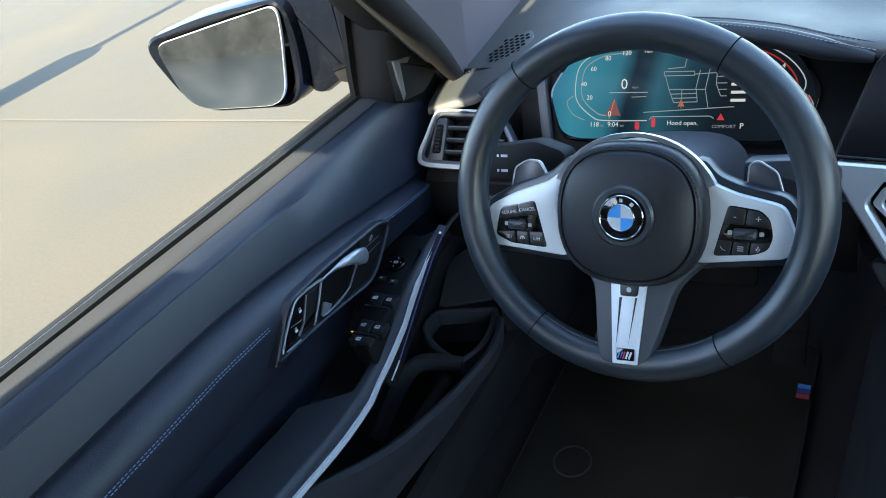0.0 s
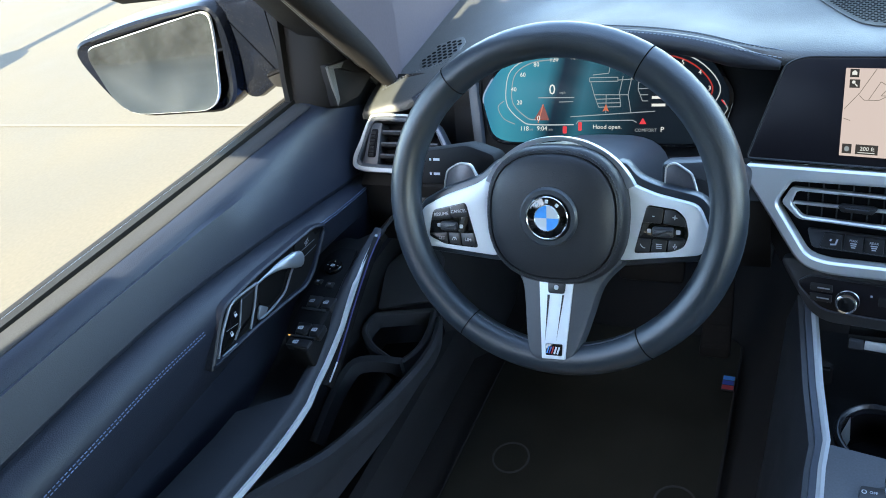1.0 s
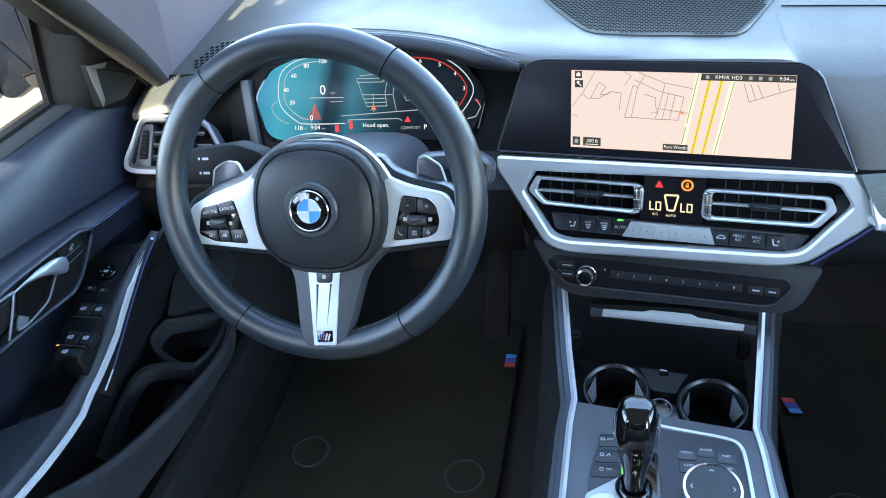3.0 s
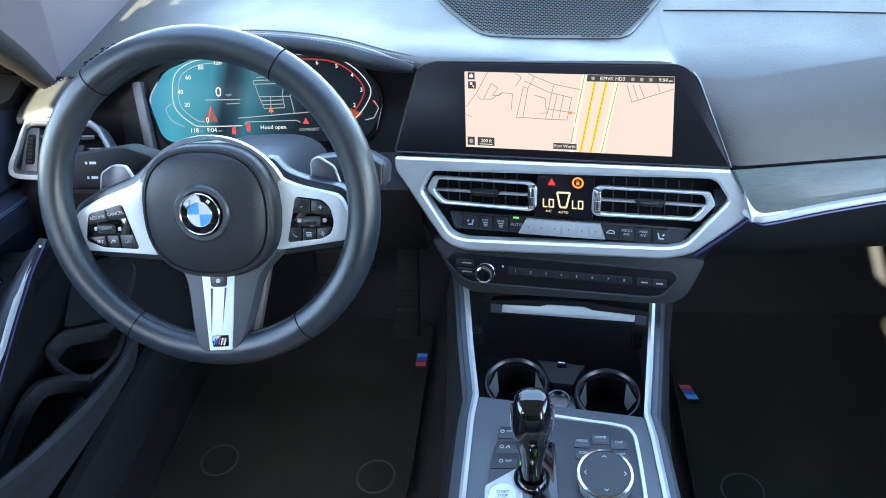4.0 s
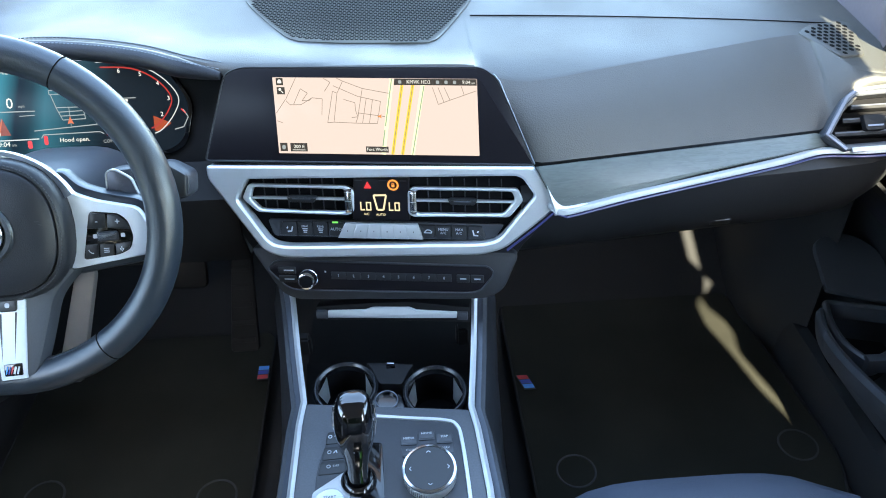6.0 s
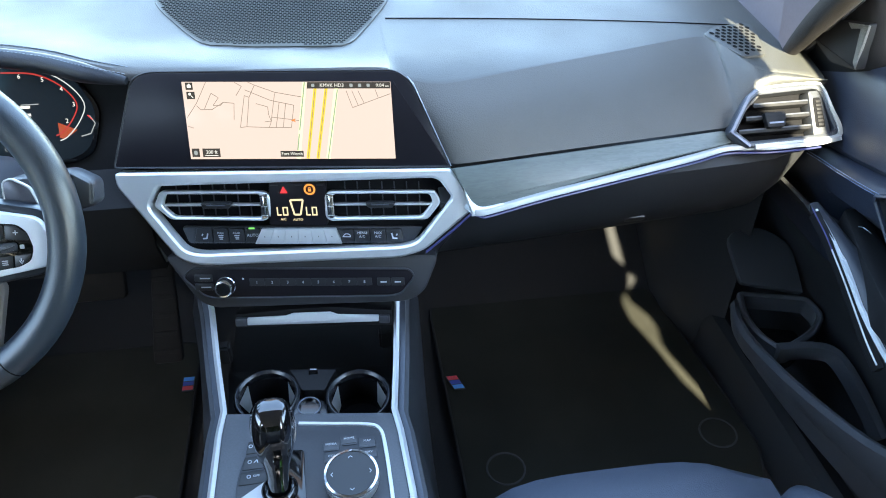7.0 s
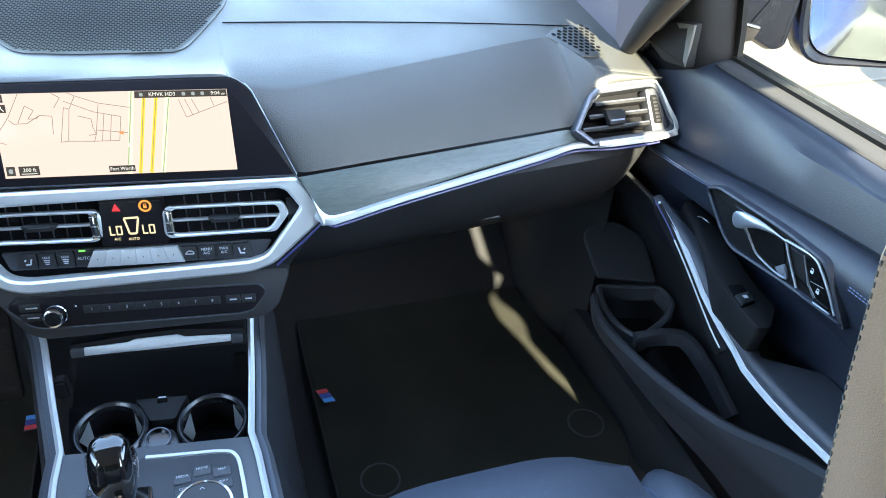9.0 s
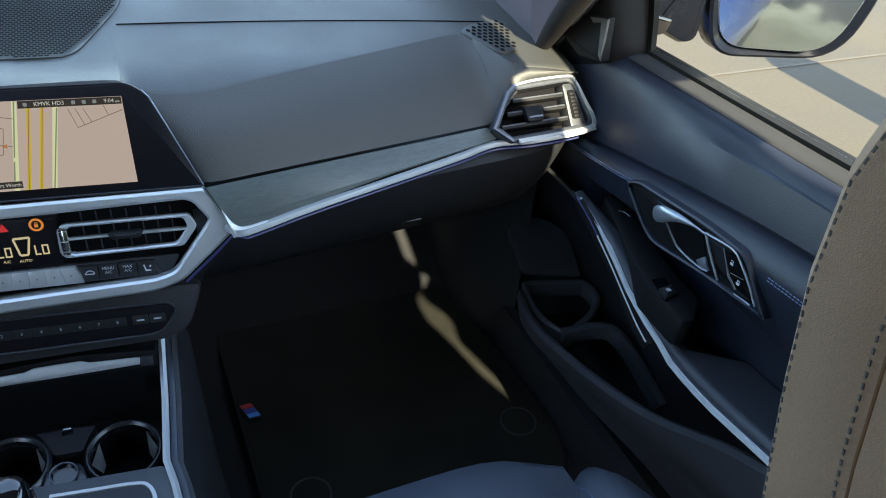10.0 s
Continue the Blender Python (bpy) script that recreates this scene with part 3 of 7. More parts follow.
rows = [[(x, y + 0.04 * max(0.0, (x - 0.61) / 0.09) ** 2, 0.778 + (z - 0.778) * (1 - 0.6 * max(0.0, (x - 0.60) / 0.10) ** 2)) for x, y, z in row] for row in rows]
glove = part("glovebox", grid_bm(rows, 0.006), LID, dash, "black glovebox door")
rows = [[(x, 0.235, 0.785), (x, 0.20, 0.755), (x, 0.20, 0.70), (x, 0.22, 0.655), (x, 0.30, 0.635), (x, 0.50, 0.66)] for x in (-0.69, -0.6, -0.45, -0.3, -0.2, -0.165)]
part("knee_panel", grid_bm(rows, 0.006), SAIL, dash, "black lower panel under the wheel")
rows = [[(x, 0.285, 0.70), (x, 0.285, 0.79), (x, 0.290, 0.845), (x, 0.31, 0.868)] for x in (-0.71, -0.64, -0.57, -0.53)]
part("end_panel", grid_bm(rows, 0.004), SAIL, dash, "dark inner panel beside the instruments")
# wood trim and strips, passenger side
out = rounded([(0.1905, 0.803), (0.545, 0.797), (0.575, 0.7825), (0.40, 0.7735), (0.222, 0.7585), (0.209, 0.766)], [0.002, 0.004, 0.003, 0.02, 0.012, 0.006])
part("wood_panel", plate_bm(TRIM, out, 0.012, 0.0, 0.0008), WOOD, dash, "grey open-pored ash panel")
low = spline([STACK.at(0.206, 0.7590, 0.003), TRIM.at(0.2165, 0.7572, 0.001), TRIM.at(0.235, 0.7570, 0.001), TRIM.at(0.30, 0.7625, 0.001), TRIM.at(0.41, 0.769, 0.001), TRIM.at(0.50, 0.7745, 0.001), TRIM.at(0.55, 0.7785, 0.001), (0.60, 0.188, 0.783), (0.66, 0.188, 0.785), (0.696, 0.19, 0.789)], 5)
part("satin_strip", tube_bm(low, lambda f: [(x, y * (0.75 if f < 0.6 else 0.7)) for x, y in ((-0.003, -0.0038), (0.0052, -0.0038), (0.0050, -0.0024), (0.0022, 0.0030), (-0.003, 0.0030))]), HOOP, dash, "satin silver trim strip")
part("ambient_strip", tube_bm([STACK.at(0.1560, 0.7040, 0.002), STACK.at(0.1900, 0.7300, 0.002), STACK.at(0.2110, 0.7475, 0.002)] + [p + Vector((0, -0.0042, -0.0066)) for p in low[8:-4]], circle(0.0014, 6)), AMBIENT, dash, "thin blue light strip")
web = [(p.x, p.y) for p in spline([(0.2010, 0.7835, 0), (0.2085, 0.7700, 0), (0.2160, 0.7630, 0), (0.2260, 0.7605, 0), (0.2480, 0.7610, 0), (0.2480, 0.7560, 0), (0.2300, 0.7530, 0), (0.2100, 0.7530, 0)], 3)]
part("strip_web", plate_bm(TRIM, web[::-1], 0.006, 0.0022, 0.0012), SATIN, dash, "satin silver corner where the strip leaves the surround")
seam = spline([(0.515, 0.191, 0.748), (0.548, 0.1945, 0.748), (0.556, 0.195, 0.738), (0.548, 0.198, 0.722)], 4)
part("lid_seam", tube_bm(seam, circle(0.0009, 6)), GAP_SHADE, glove, "fine seam of the glovebox lid")
part("glovebox_latch", plate_bm(Surf(lambda x, z: (x, 0.190 + 0.60 * (0.70 - z), z), (0, -1, -0.6)), rounded(rect(0.36, 0.672, 0.46, 0.684), 0.005), 0.012, 0.003), BUTTON, dash, "dark glovebox latch")


def end_vent(s):
    """Outer air vent: satin frame, dark box, slats with a tab and a thumbwheel."""
    o = 0.008 if s < 0 else 0.0
    V = Surf(lambda x, z: (s * (x - o), 0.203 + 0.9 * (z - 0.80) + 0.03 * (x - 0.6), z), (0, -1, 0.9))
    outer = rounded([(0.548, 0.7985), (0.572, 0.783), (0.690, 0.7845), (0.700, 0.793), (0.684, 0.835), (0.674, 0.8405), (0.592, 0.8385), (0.578, 0.831)], [0.003, 0.002, 0.008, 0.008, 0.006, 0.006, 0.003, 0.003])
    inner = inset(outer, 0.006)
    v = part("end_vent", ring_bm(V, outer, inner, 0.02, 0.002, 0.0015), SOFT, dash, "black framed outer air vent")
    hoop = spline([V.at(x, z, 0.002) for x, z in ((0.590, 0.837), (0.62, 0.8395), (0.672, 0.8395), (0.683, 0.834), (0.692, 0.812), (0.699, 0.794), (0.690, 0.7855), (0.64, 0.784), (0.58, 0.7835))], 5)
    part("satin_hoop", tube_bm(hoop, lambda f: [(x * min(1.0, max(0.5, 0.5 + 2.4 * (f - 0.36))), y) for x, y in ((-0.0034, -0.003), (0.0034, -0.003), (0.0028, 0.0015), (-0.0028, 0.0015))], up=tuple(V.n)), HOOP, v, "satin silver vent hoop")
    chev = [V.at(x, z, 0.0015) for x, z in ((0.592, 0.8375), (0.580, 0.8315), (0.5505, 0.7990), (0.573, 0.7845))]
    part("grey_chevron", tube_bm(chev, [(-0.0022, -0.003), (0.0022, -0.003), (0.0018, 0.002), (-0.0018, 0.002)], up=tuple(V.n)), PADDLE, v, "grey inner vent edge")
    # shade of the vent opening as a near-black sheet
    part("vent_box", plate_bm(V, inset(inner, -0.001), 0.004, -0.022, 0.0005), GAP_SHADE, v, "near-black sheet for the shade inside the vent")
    for k, z in enumerate((0.797, 0.809, 0.821)):
        x0 = 0.563 + 0.012 * k
        part("slat", plate_bm(V, rounded(rect(x0, z, 0.664, z + 0.0045), 0.0015, 2), 0.016, -0.003, 0.001), SAIL, v)
        bars(V, [(x0 + 0.001, z + 0.0035, 0.663, z + 0.0035)], 0.0014, v, SOFT, "slat_edge", -0.0026)
    part("tab", plate_bm(V, rounded([(0.600, 0.800), (0.624, 0.800), (0.627, 0.815), (0.597, 0.815)], 0.003), 0.008, 0.004, 0.0015), SAIL, v, "black vent tab")
    bars(V, [(0.602, 0.8045, 0.622, 0.8045)], 0.0016, v, PADDLE, "tab_edge", 0.0045)
    part("wheel_block", plate_bm(V, rounded([(0.664, 0.789), (0.689, 0.789), (0.6815, 0.833), (0.664, 0.833)], 0.003), 0.02, -0.001, 0.0015), SOFT, v, "grey thumbwheel housing")
    part("wheel_slot", plate_bm(V, rounded([(0.6685, 0.797), (0.6815, 0.797), (0.679, 0.826), (0.6685, 0.826)], 0.003), 0.004, 0.0, 0.0005), GAP_SHADE, v, "dark thumbwheel slot")
    bm = bmesh.new()
    for k in range(7):
        z = 0.7985 + k * 0.0037
        plate_bm(V, rect(0.671, z, 0.6785, z + 0.0024), 0.004, 0.0015, 0.0005, bm)
    part("thumbwheel", bm, SAIL, v, "ribbed thumbwheel")
    return v


end_vent(1)
end_vent(-1)


def inside(p, pts):
    """Whether a 2D point lies in a closed outline."""
    x, y, hit = p[0], p[1], False
    for (xa, ya), (xb, yb) in zip(pts, pts[1:] + pts[:1]):
        if (ya > y) != (yb > y) and x < (xb - xa) * (y - ya) / (yb - ya) + xa:
            hit = not hit
    return hit


def defrost_grille(s):
    """Small window demister grille, a honeycomb of round holes."""
    D = Surf(lambda x, y: (s * x, y, 0.8635 + 0.112 * (y - 0.30) - 0.066 * (x - 0.60)), (0, -0.11, 1))
    outer = rounded(GRILLE if s > 0 else GRILLE_L, 0.007)
    g = part("demister_grille", plate_bm(D, outer, 0.006, 0.0022, 0.0012), DASH, dash, "black window demister grille")
    inner, bm = inset(outer, 0.0055), bmesh.new()
    for i in range(22):
        for j in range(24):
            x, y = 0.555 + 0.0086 * (i + 0.5 * (j % 2)), 0.27 + 0.0090 * j
            if inside((x, y), inner) and (s < 0 or y - 0.9 * (x - 0.60) < 0.405):
                bm.faces.new([bm.verts.new(D.at(x + 0.0034 * math.cos(a), y + 0.0039 * math.sin(a), 0.0027)) for a in [math.pi / 3 * k for k in range(6)]])
    part("honeycomb", bm, GAP_SHADE, g, "dark dots for the shade in the round openings")


# double stitching round the driver's end of the pad
for off in (0.0, 0.0075):
    stitches(spline([(x, y + off, dash_top(x, y + off) + 0.0034) for x, y in ((-0.672, 0.276), (-0.646, 0.297), (-0.622, 0.312), (-0.585, 0.325))], 6), STITCH_L, dash, "pad_stitching", 0.0045, 0.0022, 0.00028)

GRILLE = [(0.5591, 0.3403), (0.5905, 0.2802), (0.6253, 0.2876), (0.6466, 0.3695), (0.6343, 0.3765), (0.5829, 0.362)]
GRILLE_L = [(0.590, 0.325), (0.6253, 0.318), (0.6440, 0.345), (0.6330, 0.395), (0.598, 0.412), (0.585, 0.39)]
defrost_grille(1)
defrost_grille(-1)

# centre loudspeaker grille on the dash top
SPK = Surf(lambda x, y: (x, y, dash_top(x, y)), (0, -0.08, 1))
sp_out = rounded([(-0.085, 0.325), (0.083, 0.315), (0.155, 0.470), (0.155, 0.66), (-0.175, 0.68), (-0.175, 0.49)], [0.03, 0.03, 0.05, 0.05, 0.05, 0.05], 6)
rows = []
for y in np.linspace(0.3215, 0.672, 40):
    xs = []
    for (xa, ya), (xb, yb) in zip(sp_out, sp_out[1:] + sp_out[:1]):
        if (ya > y) != (yb > y):
            xs.append((xb - xa) * (y - ya) / (yb - ya) + xa)
    if len(xs) > 1:
        rows.append([SPK.at(x, y, 0.0014) for x in np.linspace(min(xs), max(xs), 14)])
spk = part("speaker_grille", grid_bm(rows, 0.0016), DASH, dash, "perforated centre loudspeaker grille")
holes = bmesh.new()
inner = inset(sp_out, 0.004)
for j in range(90):
    for i in range(70):
        x, y = -0.175 + 0.0058 * (i + 0.5 * (j % 2)), 0.322 + 0.0052 * j
        if inside((x, y), inner):
            holes.faces.new([holes.verts.new(SPK.at(x + 0.00285 * math.cos(a), y + 0.0026 * math.sin(a), 0.0036)) for a in [math.pi / 3 * q for q in range(6)]])
tagged(part("perforation", holes, GAP_SHADE, spk, "fine dark dots for the shade in the perforation"), kind="stuff")
seam = [(0.138 + 0.06 * k, 0.402 - 0.0035 * k, 0) for k in range(9)]
part("pad_seam", tube_bm([(x, y, dash_base(x, y) + 0.0008) for x, y, z in seam], circle(0.0008, 6)), GAP_SHADE, dash, "fine seam in the top pad")

# driver's binnacle: dark bezel round the instruments
bez = rounded([(-0.565, 0.735), (-0.165, 0.735), (-0.165, 0.893), (-0.20, 0.900), (-0.27, 0.906), (-0.42, 0.912), (-0.52, 0.900), (-0.575, 0.865)], 0.01)
part("binnacle", plate_bm(CLUSTER, bez, 0.02, -0.006, 0.002), SAIL, dash, "matt black instrument surround")
part("bezel_blade", plate_bm(CLUSTER, [(-0.536, 0.781), (-0.523, 0.781), (-0.534, 0.862), (-0.547, 0.862)], 0.01, 0.005, 0.002), SPOKE, dash, "grey upright edge beside the instruments")
for off, dz in ((0.010, 0.0018), (-0.010, 0.0022)):
    stitches(spline([(x, y + off, z + dz) for x, y, z in EDGE if -0.61 < x < -0.15], 5), STITCH_D, dash, "binnacle_stitching", 0.005, 0.0032, 0.0006)
hood = spline([(x, y - 0.006, z - 0.008) for x, y, z in EDGE if -0.61 < x < -0.15], 5)
part("binnacle_roll", tube_bm(hood, lambda f: circle(0.0115 if f < 0.8 else 0.0115 - 0.035 * (f - 0.8), 12)), ROLL, dash, "stitched leather roll over the instruments")

# ---- instrument cluster ----
cluster = thing("instrument_cluster", "digital instrument cluster, lit in teal blue and red", "instrument cluster")
out = rounded([(-0.530, 0.840), (-0.515, 0.792), (-0.495, 0.785), (-0.245, 0.785), (-0.225, 0.795), (-0.212, 0.840), (-0.235, 0.876), (-0.27, 0.892), (-0.45, 0.893), (-0.505, 0.876)], 0.012)
part("glass", plate_bm(CLUSTER, out, 0.01, 0.0, 0.001), GLOSS, cluster, "glossy dark display glass")

# ---- screen ----
display = thing("infotainment_display", "wide touchscreen with a pale road map, above the vents", "display")
out = rounded([(-0.192, 0.8005), (0.1885, 0.8010), (0.150, 0.886), (0.134, 0.8985), (-0.142, 0.8965), (-0.160, 0.890)], [0.003, 0.002, 0.01, 0.01, 0.01, 0.01])
part("housing", plate_bm(SCREEN, out, 0.02, 0.0, 0.0015), DISPLAY, display, "dark anti-glare display housing")
part("housing_edge", ring_bm(SCREEN, inset(out, -0.0015), inset(out, 0.0002), 0.018, 0.0004, 0.0006), BUTTON, display, "thin dark edge")
part("bright_edge", tube_bm([SCREEN.at(0.1895, 0.8010, 0.0), SCREEN.at(0.1520, 0.8855, 0.0), SCREEN.at(0.1455, 0.8925, 0.0)], circle(0.0008, 6), up=tuple(SCREEN.n)), SATIN_D, display, "thin metal side edge")
MAPC = LCD("map_ground", (1.0, 0.80, 0.74), 0.72 / 2 ** EXPO)
part("screen", plate_bm(SCREEN, rect(-0.1045, 0.809, 0.127, 0.8875), 0.001, 0.0012, 0.0001), MAPC, display, "lit pale map screen")

# ---- centre stack ----
stack = thing("centre_stack", "silver framed centre vents, climate panel and audio keys", "control panel")
fr_out = rounded([(-0.192, 0.7945), (0.188, 0.7985), (0.2005, 0.7835), (0.2185, 0.7575), (0.1535, 0.7065), (0.126, 0.6985), (-0.110, 0.6905), (-0.134, 0.697), (-0.192, 0.780)], [0.004, 0.003, 0.004, 0.004, 0.01, 0.012, 0.012, 0.012, 0.006])
fr_in = rounded([(-0.146, 0.7805), (0.168, 0.7885), (0.176, 0.7855), (0.1895, 0.7665), (0.147, 0.7165), (0.128, 0.7115), (-0.108, 0.7035), (-0.126, 0.7075), (-0.160, 0.757)], [0.004, 0.003, 0.004, 0.004, 0.008, 0.01, 0.01, 0.008, 0.006])
part("frame", ring_bm(STACK, fr_out, fr_in, 0.02, 0.006, 0.0025), SATIN, stack, "brushed satin silver surround")
# matt near-black sheet gives the shade behind the vents
part("backing", plate_bm(STACK, fr_in, 0.03, -0.016, 0.0005), GAP_SHADE, stack, "near-black sheet for the shade behind the vents")
out = rounded([(-0.205, 0.775), (0.225, 0.752), (0.172, 0.700), (0.152, 0.655), (0.132, 0.643), (-0.108, 0.6365), (-0.128, 0.645), (-0.160, 0.695)], 0.012)
part("stack_core", plate_bm(STACK, out, 0.02, -0.022, 0.004), SAIL, stack, "black core behind the frame")
out = rounded([(-0.156, 0.700), (0.172, 0.700), (0.152, 0.655), (0.132, 0.643), (-0.104, 0.6365), (-0.122, 0.645)], 0.012)
part("audio_panel", plate_bm(STACK, out, 0.03, -0.004, 0.004), PLASTIC, stack, "black lower audio panel")


# ---- centre console ----
console = thing("centre_console", "black and dark grey centre console with silver side strips", "console")
for s, line in ((-1, [(-0.118, 0.200, 0.635), (-0.113, 0.172, 0.608), (-0.104, 0.10, 0.585), (-0.094, 0.036, 0.571), (-0.097, 0.0, 0.571), (-0.0985, -0.10, 0.571), (-0.0985, -0.40, 0.571)]),
                (1, [(0.125, 0.180, 0.640), (0.120, 0.153, 0.614), (0.112, 0.085, 0.588), (0.102, 0.012, 0.571), (0.106, -0.02, 0.571), (0.110, -0.10, 0.571), (0.110, -0.40, 0.571)])):
    path = [Vector(line[0])] + [Vector(p) for p in line[1:]]
    part("side_strip", tube_bm(path, [(-0.0032, -0.006), (0.0032, -0.006), (0.0036, 0.001), (0.0, 0.003), (-0.0036, 0.001)]), SATIN, console, "bright satin side strip")
    # highlight on the flank's upper edge, made as a grey strip
    part("flank_sheen", tube_bm([p + Vector((s * 0.0072, 0, -0.0045)) for p in path], [(-0.0036, -0.004), (0.0036, -0.004), (0.0028, 0.0004), (-0.0036, 0.0024)]), STRIP_D, console, "thin grey strip for the highlight along the console flank")
    rows = [[p + Vector((s * 0.003, 0, -0.004)), p + Vector((s * 0.0075, 0, -0.0095)), p + Vector((s * 0.016, 0, -0.0105)), p + Vector((s * 0.026, 0, -0.05)), Vector((s * 0.165, p.y + 0.02, 0.30)), Vector((s * 0.175, p.y + 0.03, 0.20))] for p in path]
    part("side_wall", grid_bm(rows, 0.004), SOFT, console, "black console flank")
out = rounded([(-0.092, 0.033), (0.099, 0.008), (0.106, -0.05), (0.106, -0.40), (-0.0955, -0.40), (-0.0955, -0.03)], 0.004)
part("top_panel", plate_bm(CONSOLE, out, 0.02, 0.0, 0.001), CTOP, console, "dark grey console panel")
part("tray", box_bm((-0.11, 0.02, 0.44), (0.118, 0.30, 0.485), 0.003), SAIL, console, "dark storage tray")

# ---- steering wheel ----
TILT_W = radians(23.5)
WN = Vector((0, -math.cos(TILT_W), math.sin(TILT_W)))
WV = Vector((0, math.sin(TILT_W), math.cos(TILT_W)))
WC = Vector((-0.347, 0.0, 0.860))
WHL = Surf(lambda a, b: tuple(WC + Vector((a, 0, 0)) + WV * b), WN)
wheel = thing("steering_wheel", "black leather steering wheel with satin spokes", "steering wheel")
RIM_R, RIM_V, RIM_B = 0.1605, 0.1545, 0.0045
ring = [WHL.at(RIM_R * math.cos(2 * math.pi * k / 72), RIM_B + RIM_V * math.sin(2 * math.pi * k / 72), -0.025) for k in range(72)]
part("rim", tube_bm(ring, circle(0.0160, 16, 0.0162), up=WN, closed=True), WHEEL, wheel, "thick black leather rim")
pad = [(0.003 + 0.0675 * math.copysign(abs(math.cos(a)) ** 0.8, math.cos(a)), -0.004 + 0.0655 * math.copysign(abs(math.sin(a)) ** 0.8, math.sin(a))) for a in [2 * math.pi * k / 40 for k in range(40)]]
bm = bmesh.new()
loops = [[WHL.at(a * f, b * f, c) for a, b in pad] for f, c in ((1.04, -0.045), (1.035, -0.028), (1.02, -0.0205), (0.985, -0.0170), (0.935, -0.0150), (0.925, -0.0172), (0.915, -0.0172), (0.905, -0.0138), (0.87, -0.0118), (0.75, -0.0088), (0.6, -0.0066), (0.3, -0.0045))]
rws = [[bm.verts.new(p) for p in L] for L in loops]
for a, b in zip(rws, rws[1:]):
    for i in range(len(a)):
        bm.faces.new((a[i - 1], a[i], b[i], b[i - 1]))
bm.faces.new(rws[-1])
part("airbag_pad", bm, PAD, wheel, "round black leather hub pad")

# ---- doors ----
def lerp_table(tab, y):
    tab = sorted(tab)
    return float(np.interp(y, [t[0] for t in tab], [t[1] for t in tab]))


V1 = [(0.30, 0.745), (0.16, 0.771), (0.095, 0.788), (0.0, 0.810), (-0.10, 0.827), (-0.18, 0.838), (-0.26, 0.842), (-0.40, 0.844), (-0.9, 0.849)]
ST = [(0.30, 0.73), (0.16, 0.758), (0.10, 0.773), (0.05, 0.787), (-0.15, 0.805), (-0.23, 0.811), (-0.9, 0.815)]
SIL = [(0.123, 0.722), (0.08, 0.707), (0.039, 0.692), (0.0, 0.670), (-0.06, 0.649), (-0.11, 0.641), (-0.17, 0.641), (-0.245, 0.650), (-0.4, 0.665), (-0.9, 0.69)]
SIL = [(p.x, p.y) for p in spline([(y, z, 0) for y, z in SIL], 6)]
BELT = [(0.3, 0.882), (0.194, 0.884), (-0.08, 0.893), (-0.24, 0.900), (-0.35, 0.904), (-0.9, 0.915)]
STATIONS = [0.32, 0.29, 0.26, 0.23, 0.2, 0.175, 0.15, 0.125, 0.1, 0.05, 0.0, -0.05, -0.1, -0.15, -0.2, -0.26, -0.34, -0.45, -0.6, -0.86]


def spread(x, y, z, k):
    """A place of the door's lower half, spread outwards and down by the factor k from the middle of the cabin."""
    return 0.107 + (x - 0.107) * k, -0.556 + (y + 0.556) * k, 1.238 + (z - 1.238) * k


